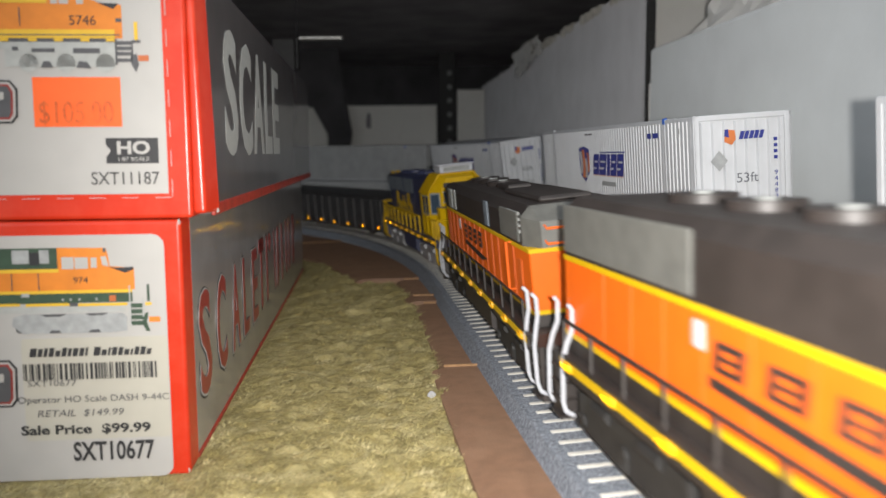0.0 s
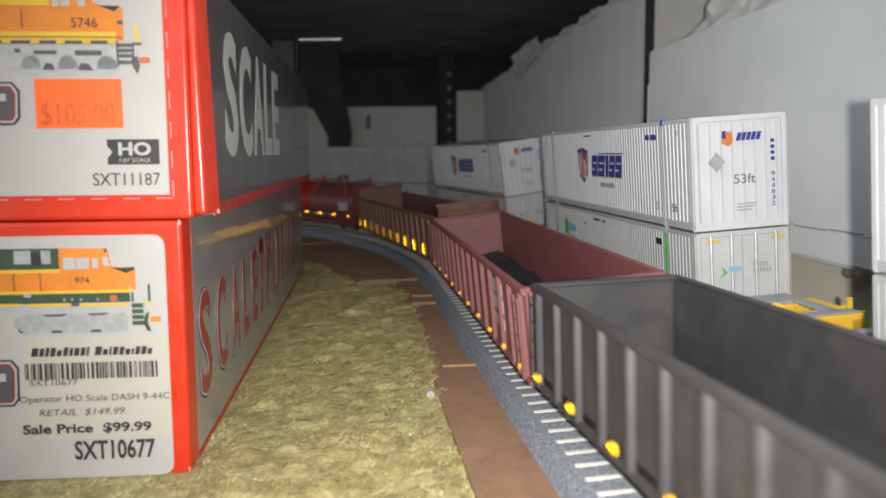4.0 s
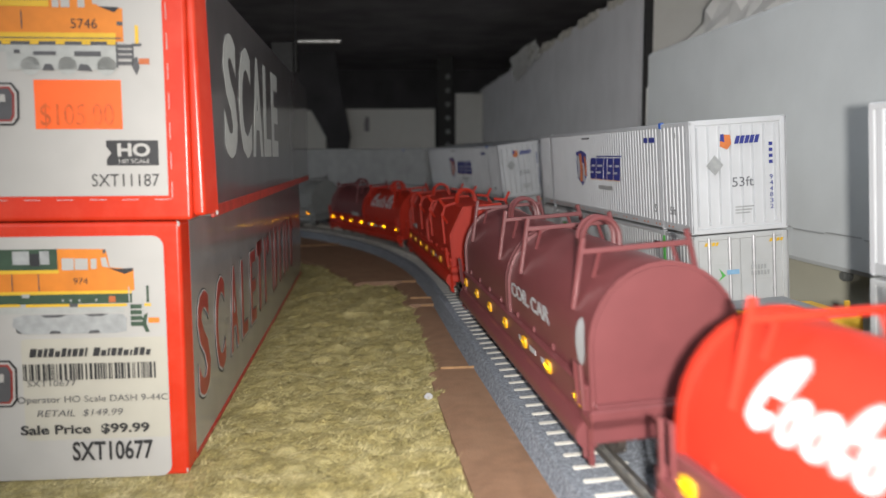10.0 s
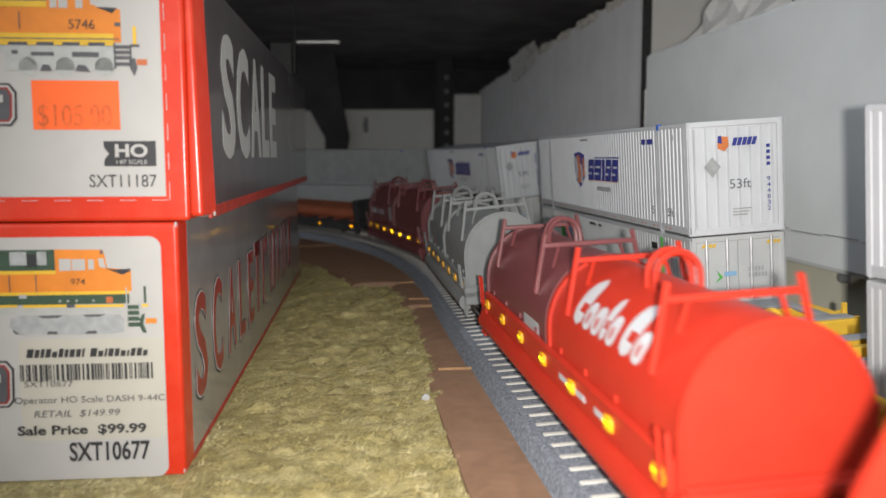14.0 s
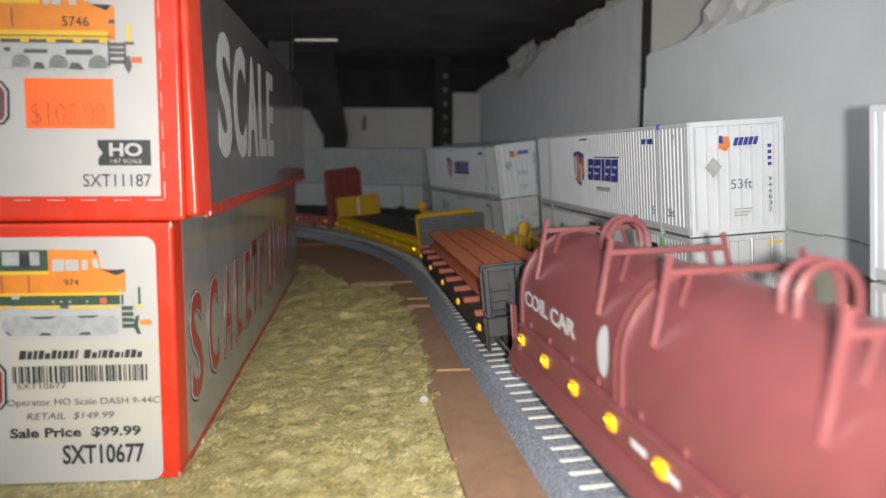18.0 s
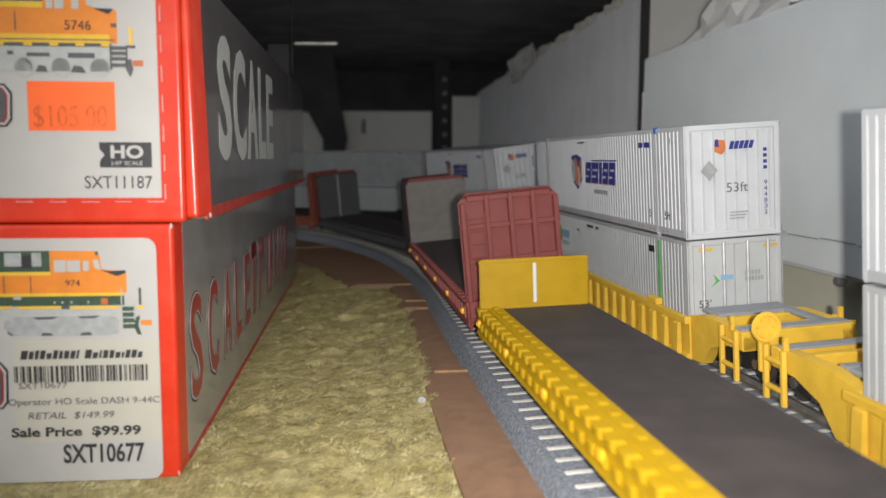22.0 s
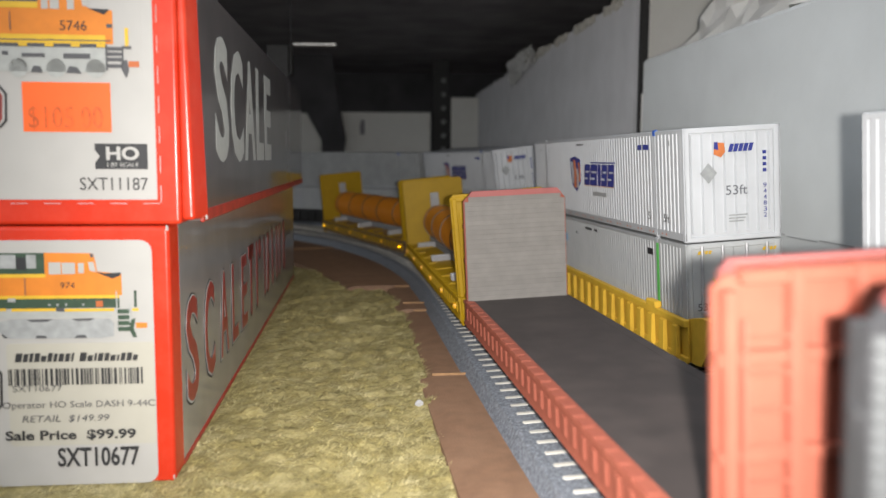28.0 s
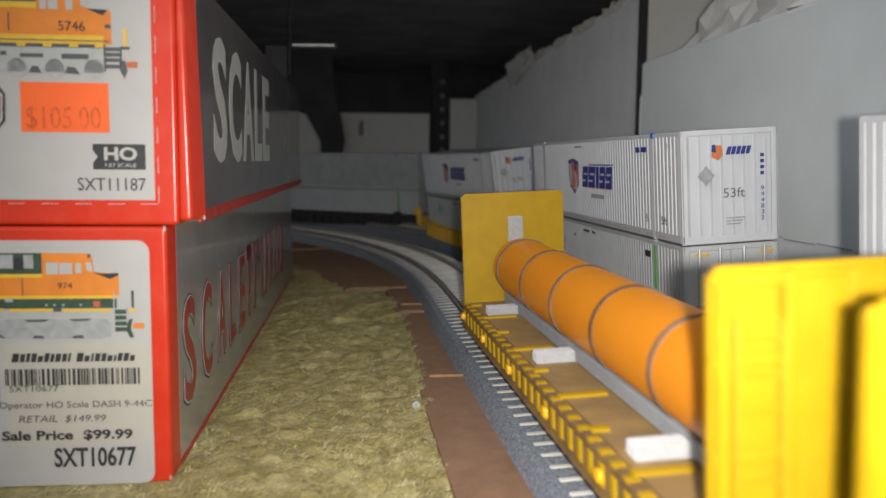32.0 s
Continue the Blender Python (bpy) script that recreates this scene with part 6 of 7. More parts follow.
def windows(th, name, spots, frame_mat):
    for x0, x1, y0, y1, z0, z1 in spots:
        w = part("window", MM().box(x0, x1, y0, y1, z0, z1, 0.12), M_GLASS, th, "tinted cab window")
        if abs(x1 - x0) < abs(y1 - y0):
            part("window_frame", MM().box(x0 - 0.05, x1 + 0.1, y0 - 0.5, y1 + 0.5, z1, z1 + 0.5).box(x0 - 0.05, x1 + 0.1, y0 - 0.5, y1 + 0.5, z0 - 0.5, z0), frame_mat, w)
        else:
            part("window_frame", MM().box(x0 - 0.5, x1 + 0.5, y0 - 0.1, y1 + 0.05, z1, z1 + 0.5).box(x0 - 0.5, x1 + 0.5, y0 - 0.1, y1 + 0.05, z0 - 0.5, z0), frame_mat, w)


def orange_loco(label, f, r, panels, w=10.4, rear=18, z_low=19.6, z_up=34.4, z_top=44.6):
    th, h = car("locomotive", label, f, r, "locomotive")
    loco_frame(th, h, M_LOCOBLACK, M_GEAR, M_RAILWHITE, M_LOCOBLACK)
    xe = h - 12
    gz = min(z_top - 1.4, 46.8)
    part("hood_lower", MM().box(-h + rear, xe, -w, w, 16.2, z_low, 0.3), M_LOCOBLACK, th)
    part("hood_middle", MM().box(-h + rear, xe, -w - 0.05, w + 0.05, z_low, z_up, 0.2), M_LOCOORANGE, th, "bright orange hood band")
    hu = part("hood_upper", MM().prism([(-w, z_up), (-w, z_top - 2.6), (-w + 2.6, z_top), (w - 2.6, z_top), (w, z_top - 2.6), (w, z_up)], -h + rear, xe - 8), M_LOCOBLACK, th, "dusty black upper hood")
    # the black end is coloured grey, as the torch lights it full on
    part("hood_end", MM().add([p for p in ((xe - 8, -w, z_up), (xe - 8, w, z_up), (xe - 8, -w, z_top - 2.6), (xe - 8, w, z_top - 2.6), (xe - 8, -w + 2.6, z_top), (xe - 8, w - 2.6, z_top), (xe, -w + 3.2, z_up), (xe, w - 3.2, z_up), (xe, -w + 3.2, z_top - 3.4), (xe, w - 3.2, z_top - 3.4))],
         [(0, 6, 8, 2), (1, 3, 9, 7), (6, 7, 9, 8), (2, 8, 4), (4, 8, 9, 5), (3, 5, 9), (0, 2, 4, 5, 3, 1), (0, 1, 7, 6)]), M_GRILLEDARK, hu, "dusty tapered hood end, its black greyed as if lit")
    for z in (z_low, z_up):
        part("hood_stripe", MM().box(-h + rear - 0.1, xe + 0.1, -w - 0.25, w + 0.25, z - 0.5, z + 0.5), M_LOCOYELLOW, th, "yellow stripe")
    for k in range(13):
        x = -h + 28 + (2 * h - 60) * k / 12
        part("door_seam", MM().box(x - 0.15, x + 0.15, -w - 0.2, -w, z_low + 0.8, z_up - 0.8), M_LOCOORANGE2, th)
        if z_low > 22:
            part("skirt_panel", MM().box(x - 4, x + 3, -w - 0.35, -w, 16.6, z_low - 1.0, 0.2), M_LOCOBLACK, th)
    for x0, x1 in panels:
        part("grille", MM().box(x0, x1, -w - 0.45, -w + 0.1, z_up + 1.2, gz, 0.2), M_GRILLEDARK if rear < 10 or x0 > 45 else M_GRILLE if x0 < 0 else M_BLUEGREY, th, "grey radiator grille")
    for x in (-h + 34, -h + 54, -h + 74):
        fan = part("fan", MM().cyl((x, 1.5, z_top - 0.4), (x, 1.5, z_top + 1.5), 6.0, 20), M_LOCOBLACK, th)
        part("fan_cap", MM().cyl((x, 1.5, z_top + 1.5), (x, 1.5, z_top + 1.8), 1.8, 14), M_GRILLE, fan)
    part("exhaust", MM().box(-6, 14, -4, 4, z_top - 0.2, z_top + 1.8, 0.5), M_LOCOBLACK, th)
    part("roof_box", MM().box(24, xe - 14, -7, 7, z_top - 0.2, z_top + 1.4, 0.6), M_LOCOBLACK, th)
    for k in range(4):
        part("roof_louvre", MM().box(xe - 24, xe - 9, -w - 0.35, -w + 0.1, z_top - 6.6 + 1.5 * k, z_top - 5.9 + 1.5 * k), M_GRILLE, th)
    # mark on the side, as plain slanted shapes with a wedge under them
    zc = (z_low + z_up) / 2
    big = rear < 10
    u = -h + 69 if big else -h + rear + 51
    gap = 4.6 if big else 3.1
    tall = 4.4 if big else 5.2
    for wd in (8.2, 8.6, 8.2, 7.6) if big else (7.8, 8.1, 7.6, 7.3):
        a = part("mark", MM().prism([(u, zc + 0.2), (u + wd - 0.6, zc + 0.2), (u + wd, zc + tall), (u + 0.6, zc + tall)], -w - 0.32, -w - 0.22, "y"), M_LOCOBLACK, th)
        for zg in (0.28 * tall, 0.62 * tall):
            part("mark_gap", MM().prism([(u + 2.1, zc + zg), (u + wd - 1.9, zc + zg), (u + wd - 1.8, zc + zg + 0.62), (u + 2.2, zc + zg + 0.62)], -w - 0.40, -w - 0.33, "y"), M_LOCOORANGE, a)
        u += wd + gap
    part("mark_wedge", MM().prism([(u - (52 if big else 43), zc - 2.2), (u - (52 if big else 43), zc - 0.7), (u + 5, zc - 2.4), (u - 5, zc - 3.9)], -w - 0.32, -w - 0.22, "y"), M_LOCOBLACK, th)
    # end facing the camera
    for z in (z_up + 2.2, z_top - 4.4):
        part("end_grab", MM().tube([(xe, -w + 4.2, z), (xe + 1.4, -w + 4.2, z - 0.6), (xe + 1.4, -3.0, z - 0.6), (xe, -3.0, z)], 0.35, 5), M_LOCOORANGE, th)
    part("end_door", MM().box(xe, xe + 0.4, -4.5, 4.5, z_low + 0.9, z_up - 2, 0.15), M_LOCOORANGE, th)
    part("side_door", MM().box(xe - 15, xe - 10, -w - 0.3, -w, z_low + 3.2, z_up - 3.2, 0.1), M_LOCOORANGE2, th)
    for y in (-2.0, 2.0):
        part("headlight", MM().cyl((xe - 0.4, y * 0.8 - 1.0, z_top - 5.0), (xe + 1.0, y * 0.8 - 1.0, z_top - 5.0), 1.2, 12), M_LAMP if rear > 10 else M_CONT, th, "lit headlight" if rear > 10 else "")
    part("grab_iron", MM().tube([(xe - 22, -w, 22.5), (xe - 22, -w - 1.6, 22.5), (xe - 22, -w - 1.6, 35), (xe - 22, -w, 35)], 0.42, 5), M_LOCOORANGE, th)
    handrail(th, -h + 10, h - 12, -16.2, 16, 23.4, 13, M_LOCOBLACK, 0.36)
    handrail(th, -h + 10, h - 12, 16.2, 16, 26, 13, M_LOCOBLACK, 0.36)
    part("placard", MM().box(-h + (63.5 if big else 57), -h + (66.5 if big else 60), -w - 0.4, -w - 0.25, z_up - 5.4, z_up - 1.6), M_CONT, th)
    return th


def yellow_loco(label, f, r):
    th, h = car("locomotive", label, f, r, "locomotive")
    loco_frame(th, h, M_LOCOBLUE, M_SILVER, M_LOCOYELLOW, M_LOCOBLUE)
    xc = h - 34
    w = 11.4
    part("long_hood", MM().box(-h + 8.5, xc - 10, -w, w, 16.2, 45.0, 1.2), M_LOCOBLUE, th, "dark blue long hood")
    for x0, x1 in ((-h + 9.2, -h + 31.5), (-h + 32.2, -h + 57.5), (-h + 62.5, -h + 90)):
        part("grille", MM().box(x0, x1, -w - 0.3, -w + 0.1, 35.0, 43.4, 0.2), M_BLUEGREY, th, "blue-grey radiator panel")
    for x in (-h + 26, -h + 44, -h + 78):
        part("fan", MM().cyl((x, 0, 44.6), (x, 0, 46.4), 6.0, 20), M_LOCOBLUE, th)
    part("exhaust", MM().box(-14, -2, -3, 3, 44.6, 46.6, 0.5), M_LOCOBLUE, th)
    for y in (-1.6, 1.6):
        part("roof_light", MM().box(-h + 10, -h + 13, y - 8.4, y - 6.2, 44.6, 46.2, 0.3), M_LOCOYELLOW, th)
    for k in range(8):
        x = -h + 26 + (xc - 44 + h) * k / 7
        part("door_seam", MM().box(x - 0.15, x + 0.15, -w - 0.15, -w, 17, 33), M_LOCOBLACK, th)
    # script on the hood, as plain rounded shapes
    def blob(u0, u1, z0, z1, out, material, parent, sl=0.14):
        pts = []
        for k in range(20):
            a = 2 * math.pi * k / 20
            ca, sa = math.cos(a), math.sin(a)
            z = (z0 + z1) / 2 + (z1 - z0) / 2 * math.copysign(abs(sa) ** 0.55, sa)
            pts.append(((u0 + u1) / 2 + (u1 - u0) / 2 * math.copysign(abs(ca) ** 0.55, ca) + sl * (z - z0), z))
        return part("script_mark", MM().prism(pts, -w - out, -w - 0.1, "y"), material, parent, "yellow script" if material is M_LOCOYELLOW else "")
    u = -h + 31.5
    for wd, ht, eye in SCRIPT:
        if not wd:
            u += 3.4
            continue
        wd, ht = wd * 1.5, ht * 1.55
        a = blob(u, u + wd, 20.2, 20.2 + ht, 0.3, M_LOCOYELLOW, th)
        if eye:
            blob(u + wd * 0.38, u + wd * 0.64, 20.2 + ht * 0.2, 20.2 + ht * 0.62, 0.36, M_LOCOBLUE, a)
        else:
            blob(u + wd * 0.5, u + wd * 1.05, 20.2 + ht * 0.3, 20.2 + ht * 0.5, 0.36, M_LOCOBLUE, a)
        u += wd + 0.5
    # cab
    cw = 15.2
    xf = xc + 16
    xk = xf - 6.5
    wide = [(-cw, 16.2), (-cw, 38.6), (-cw + 6.5, 46.6), (cw - 6.5, 46.6), (cw, 38.6), (cw, 16.2)]
    slim = [(-cw + 5.8, 16.2), (-cw + 5.8, 40.4), (-cw + 8.6, 45.0), (cw - 8.6, 45.0), (cw - 5.8, 40.4), (cw - 5.8, 16.2)]
    cab = part("cab", MM().prism(wide, xc - 10, xk), M_LOCOYELLOW, th, "bright yellow cab")
    front = MM().add([(xk, y, z) for y, z in wide] + [(xf, y, z) for y, z in slim], [(k, k + 1, k + 7, k + 6) for k in range(5)] + [(5, 0, 6, 11), tuple(range(6, 12))])
    part("cab_front", front, M_LOCOYELLOW, cab)
    part("cab_roof", MM().prism([(-cw - 0.6, 38.2), (-cw + 6.2, 47.3), (cw - 6.2, 47.3), (cw + 0.6, 38.2), (cw - 6.6, 46.5), (-cw + 6.6, 46.5)], xc - 11.5, xk + 1.5), M_LOCOYELLOW, cab)
    windows(cab, "window", ((xc - 4.5, xc + 0.5, -cw - 0.2, -cw + 0.2, 28.0, 36.4), (xc + 3.6, xc + 8.4, -cw - 0.2, -cw + 0.2, 28.0, 36.4), (xf - 0.1, xf + 0.3, -8.6, -1.4, 33.6, 38.2), (xf - 0.1, xf + 0.3, 1.4, 8.6, 33.6, 38.2)), M_GRILLE)

    def corner_pane(f0, f1, z0, z1, out, sgn):
        """A plate on the slanted corner of the cab."""
        nx, ny = 5.8 / math.hypot(6.5, 5.8), -sgn * 6.5 / math.hypot(6.5, 5.8) * -1
        v = []
        for o in (-0.2, out):
            for f_, z in ((f0, z0), (f1, z0), (f1, z1), (f0, z1)):
                v.append((xk + 6.5 * f_ + nx * o, sgn * (cw - 5.8 * f_) + ny * o, z))
        return MM().add(v, [(0, 1, 2, 3), (4, 5, 6, 7), (0, 1, 5, 4), (1, 2, 6, 5), (2, 3, 7, 6), (3, 0, 4, 7)])
    for sgn in (-1, 1):
        fr = part("corner_window_frame", corner_pane(0.14, 0.86, 27.6, 38.2, 0.18, sgn), M_GRILLE, cab, "pale window frame")
        part("corner_pane", corner_pane(0.22, 0.78, 28.4, 37.4, 0.3, sgn), M_GLASS, fr, "bluish window pane")
    part("cab_door", MM().box(xc - 9.4, xc - 5.4, -cw - 0.25, -cw, 17.5, 37.0, 0.12), M_LOCOYELLOW, cab)
    part("grab_iron", MM().tube([(xc + 9.0, -cw, 18), (xc + 9.0, -cw - 1.3, 18.4), (xc + 9.0, -cw - 1.3, 26.6), (xc + 9.0, -cw, 27)], 0.35, 6), M_LOCOYELLOW, cab)
    for y in (-8.4, 2.0):
        part("number_board", MM().box(xf - 0.1, xf + 0.6, y, y + 6.4, 40.6, 42.8, 0.2), M_LOCOBLACK, cab)
    ac = part("roof_cooler", MM().box(xc, xc + 12, -8.5, 8.5, 47.4, 51.0, 0.5), M_RAILWHITE, th, "white roof air conditioner")
    part("cooler_top", MM().box(xc - 0.8, xc + 12.8, -9.2, 9.2, 50.8, 51.6, 0.3), M_RAILWHITE, ac)
    part("cooler_grille", MM().box(xc + 11.9, xc + 12.3, -6.5, 6.5, 48.2, 50.3), M_GRILLE, ac)
    nose = part("nose", MM().prism([(xf, -12.6), (h - 12, -12.6), (h - 8, -8.6), (h - 8, 8.6), (h - 12, 12.6), (xf, 12.6)], 16.0, 31.2, "z"), M_LOCOYELLOW, th, "bright yellow short nose")
    part("nose_top", MM().prism([(xf + 0.5, -11.2), (h - 12.4, -11.2), (h - 9, -7.8), (h - 9, 7.8), (h - 12.4, 11.2), (xf + 0.5, 11.2)], 31.1, 31.5, "z"), M_GRILLEDARK, nose, "grey walkway on the nose")
    part("nose_door", MM().box(h - 8.1, h - 7.7, -3.5, 3.5, 17, 28, 0.15), M_LOCOYELLOW, nose)
    for z0, z1 in ((20.6, 21.6), (23.4, 24.4)):
        part("nose_band", MM().box(h - 8.05, h - 7.6, -8.4, 8.4, z0, z1, 0.1), M_LOCOBLUE, nose, "dark blue band on the nose")
    part("front_railing", MM().tube([(h - 4, -15.6, 16), (h - 4, -15.6, 26), (h - 4, -5, 26), (h - 4, -5, 17), (h - 4, 5, 17), (h - 4, 5, 26), (h - 4, 15.6, 26), (h - 4, 15.6, 16)], 0.5, 6), M_LOCOYELLOW, th)
    part("pilot_stripe", MM().box(h - 0.1, h + 0.15, -14.5, 14.5, 4.0, 6.6), M_LOCOYELLOW, th)
    handrail(th, -h + 6.5, xc - 14, -16.2, 16, 25.2, 10, M_LOCOYELLOW, 0.55)
    handrail(th, -h + 6.5, xc - 14, 16.2, 16, 26.5, 10, M_LOCOYELLOW, 0.55)
    handrail(th, xf + 2, h - 4, -16.0, 16, 26, 3, M_LOCOYELLOW, 0.45)
    part("end_railing", MM().tube([(-h + 5, -16.2, 16), (-h + 5, -16.2, 27), (-h + 5, 16.2, 27), (-h + 5, 16.2, 16)], 0.55, 6), M_LOCOYELLOW, th)
    for y in (-6, 6):
        part("hose", MM().tube([(h, y, 7.5), (h + 2.4, y, 5.0), (h + 2.6, y, 2.6)], 0.5, 6), M_GEAR, th)
    return th


orange_loco("orange and black model diesel locomotive with pale grey grilles", -0.070, 0.141, ((-99, -43), (22, 58)), 14.4, 6.0, 20.2, 35.6, 47.6)
orange_loco("orange and black model diesel locomotive with white step rails", 0.152, 0.345, ((-66, -56), (-52, -46), (23, 29), (50, 74)), w=13.4, z_low=19.9, z_up=34.9, z_top=45.2)
yellow_loco("yellow and dark blue model diesel locomotive with yellow handrails", 0.364, 0.537)
gondola("black model gondola car with black scrap inside", 0.549, 0.7655, M_GONBLACK, M_GONBLACK, posts=17)
gondola("maroon model gondola car with a dark load", 0.771, 0.978, M_GONMAROON, M_GONMAROON, posts=15, glint=1.5, blocks=(3.6, 3.6, 3.0, 3.6, 3.6, 3.0))
gondola("weathered brown model gondola car with raised end boards", 0.9875, 1.2065, M_GONBROWN, M_GONMAROON2, posts=18, high_end=6.2, tall_reflect=True, rim=M_GONRIM)
coil_car("dull red model coil car with a bright red hood", 1.2255, 1.3755, M_COILMAROON, M_COILDUSTY, M_COILRED, near_print="worn", far_print="script", zt=34.8)
coil_car("maroon model coil car with a white oval emblem", 1.4045, 1.5665, M_COILMAROON, M_COILMAROON, M_COILMAROON, near_print="words_oval", far_print="", zt=37.4)
coil_car("bright red model coil car with angular hoods", 1.6045, 1.7615, M_COILRED, M_COILRED, M_COILRED, angular=True, near_print="", far_print="bars")
coil_car("bright red model coil car with a white script on one hood", 1.79, 1.9445, M_COILRED, M_COILRED, M_COILMAROON, near_print="script", far_print="patch", zt=34.4)
coil_car("pale grey model coil car with a dark louvre patch", 1.9765, 2.1140, M_COILGREY, M_COILGREY, M_COILGREY, near_print="", far_print="louvre", bare=True, zt=37.0)
coil_car("maroon model coil car with words and emblem on one hood", 2.1415, 2.2875, M_COILMAROON, M_COILMAROON, M_COILMAROON, near_print="", far_print="words_oval", zt=37.8)
flat_car("black model flat car with red-brown boards and low bulkheads", 2.3180, 2.5160, M_FLATREDBROWN, M_GEAR, 26.8, ("ribs", "ribs"), inner=M_FLATBLACK, pockets=M_SALMON, planks=4, bulk=M_FLATBLACK)
flat_car("yellow model flat car with low bulkheads and a black deck", 2.5385, 2.7415, M_FLATYELLOW, M_DECK, 26.5, ("plain", "line"))
flat_car("maroon model bulkhead flat car with grey boards inside", 2.7585, 2.9650, M_FLATMAROON, M_DECK, 46.8, ("planks", "planks"), inner=M_GREYWOOD, cap=M_FLATMAROON, pockets=M_FLATPINK)
flat_car("black model bulkhead flat car with a dashed white line", 2.9870, 3.1835, M_FLATBLACK, M_DECK, 46.8, ("dashes", "dashes"), inner=M_FLATDARKGREY, cap=M_FLATMAROON, pockets=M_FLATDARKGREY)
flat_car("salmon red model bulkhead flat car with grey boards inside", 3.1985, 3.3870, M_SALMON, M_DECK, 46.8, ("dashes", "planks"), inner=M_GREYWOOD, cap=M_FLATPINK, pockets=M_SALMON)
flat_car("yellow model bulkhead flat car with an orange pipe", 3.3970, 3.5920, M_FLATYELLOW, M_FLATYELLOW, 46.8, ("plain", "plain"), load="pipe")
flat_car("yellow model bulkhead flat car with an orange pipe", 3.6085, 3.797, M_BROWNSILL, M_DECKWOOD, 46.8, ("plain", "plain"), inner=M_FLATYELLOW, cap=M_FLATYELLOW, pockets=M_FLATYELLOW, load="pipe", bulk=M_FLATYELLOW)


# ---------------------------------------------------------------- well cars of the stack train
def well_car(label, m, paint):
    """Yellow well car under a pair of containers; origin at the containers' middle, z up from the lower one's floor."""
    th = thing("well_car", label, "freight car", m, group="standing stack train")
    h = 96.0
    for sgn in (-1, 1):
        y = sgn * 16.6
        s = part("side_sill", MM().box(-h, h, y - 0.9, y + 0.9, 9.4, 11.6, 0.25).box(-h, h, y - 0.7, y + 0.7, -1.4, 0.4, 0.2).box(-h, h, y - sgn * 0.6 - 0.2, y - sgn * 0.6 + 0.2, -1.0, 9.6), paint, th)
        for k in range(19):
            x = -h + 6 + (2 * h - 12) * k / 18
            part("gusset", MM().prism([(y - 0.4, -1.0), (y + sgn * 1.9, 0.2), (y + sgn * 1.5, 9.0), (y - 0.4, 9.6)], x - 1.8, x + 1.8), paint, s)
        for x in (-70.1, 70.1):
            part("guide", MM().box(x - 4, x + 4, y - 1.2, y + 1.2, 11.4, 13.6, 0.4), paint, s)
    for sx in (-1, 1):
        for sgn in (-1, 1):
            part("end_beam", MM().prism([(sx * 94, 11.6), (sx * 104, 13.5), (sx * 124, 13.5), (sx * 128, 12.0), (sx * 128, 8.5), (sx * 118, 8.0), (sx * 108, 5.0), (sx * 102, -1.0), (sx * 94, -1.4)], sgn * 13.6 - 1.6, sgn * 13.6 + 1.6, "y"), paint, th, "arched yellow end beam")
        part("platform", MM().box(min(sx * 95, sx * 103), max(sx * 95, sx * 103), -11.8, 11.8, 12.6, 13.8, 0.3), M_PLATFORM, th, "grey platform deck")
        part("walkway", MM().box(min(sx * 103, sx * 124), max(sx * 103, sx * 124), 8.4, 11.8, 12.6, 13.8, 0.3), M_PLATFORM, th, "grey walkway strip")
        part("walkway", MM().box(min(sx * 122, sx * 126.4), max(sx * 122, sx * 126.4), -15.0, 15.2, 13.3, 13.8, 0.15), M_PLATFORM, th, "grey walkway strip")
        part("walkway", MM().box(min(sx * 103, sx * 106), max(sx * 103, sx * 106), -11.8, 8.2, 12.7, 13.9, 0.2), M_PLATFORM, th, "grey walkway strip")
        for x_ in (106.5, 118.5):
            part("cross_beam", MM().box(min(sx * (x_ - 1.4), sx * (x_ + 1.4)), max(sx * (x_ - 1.4), sx * (x_ + 1.4)), -12, 12, 9.0, 13.0, 0.3), paint, th)
        part("body_bolster", MM().box(min(sx * 104, sx * 126), max(sx * 104, sx * 126), -4, 4, 6.6, 10.0, 0.3), paint, th)
        part("end_wall", MM().box(min(sx * 93.5, sx * 95), max(sx * 93.5, sx * 95), -15.6, 15.6, -1.2, 11.4, 0.2), paint, th)
        part("end_sill", MM().box(min(sx * 124, sx * 128), max(sx * 124, sx * 128), -15.6, 15.6, 8.4, 13.4, 0.3), paint, th)
        xl = 121.7 if sx > 0 else -125.0
        for sgn in (-1, 1):
            ladder(th, xl, sgn * 16.2, 0.4, 13.6, paint, 2, "x", 8.2, 0.85)
        if sx < 0:
            xw, yw, zw = -130.2, -16.0, 17.6
            stand = part("brake_stand", MM().box(xw - 0.9, xw + 0.5, yw - 1.4, yw + 1.4, 6.5, zw, 0.3), paint, th)
            rim = [2 * math.pi * k / 20 for k in range(20)]
            wheel = part("brake_wheel", MM().tube([(xw + 1.1, yw + 3.2 * math.cos(a), zw + 3.2 * math.sin(a)) for a in rim], 0.6, 6, True), paint, th, "yellow hand brake wheel")
            part("brake_disc", MM().cyl((xw + 0.4, yw, zw), (xw + 1.0, yw, zw), 3.1, 20), paint, wheel)
            for k in range(6):
                a = 2 * math.pi * k / 6
                part("bolt", MM().cyl((xw + 0.9, yw + 2 * math.cos(a), zw + 2 * math.sin(a)), (xw + 1.5, yw + 2 * math.cos(a), zw + 2 * math.sin(a)), 0.4, 6), paint, wheel)
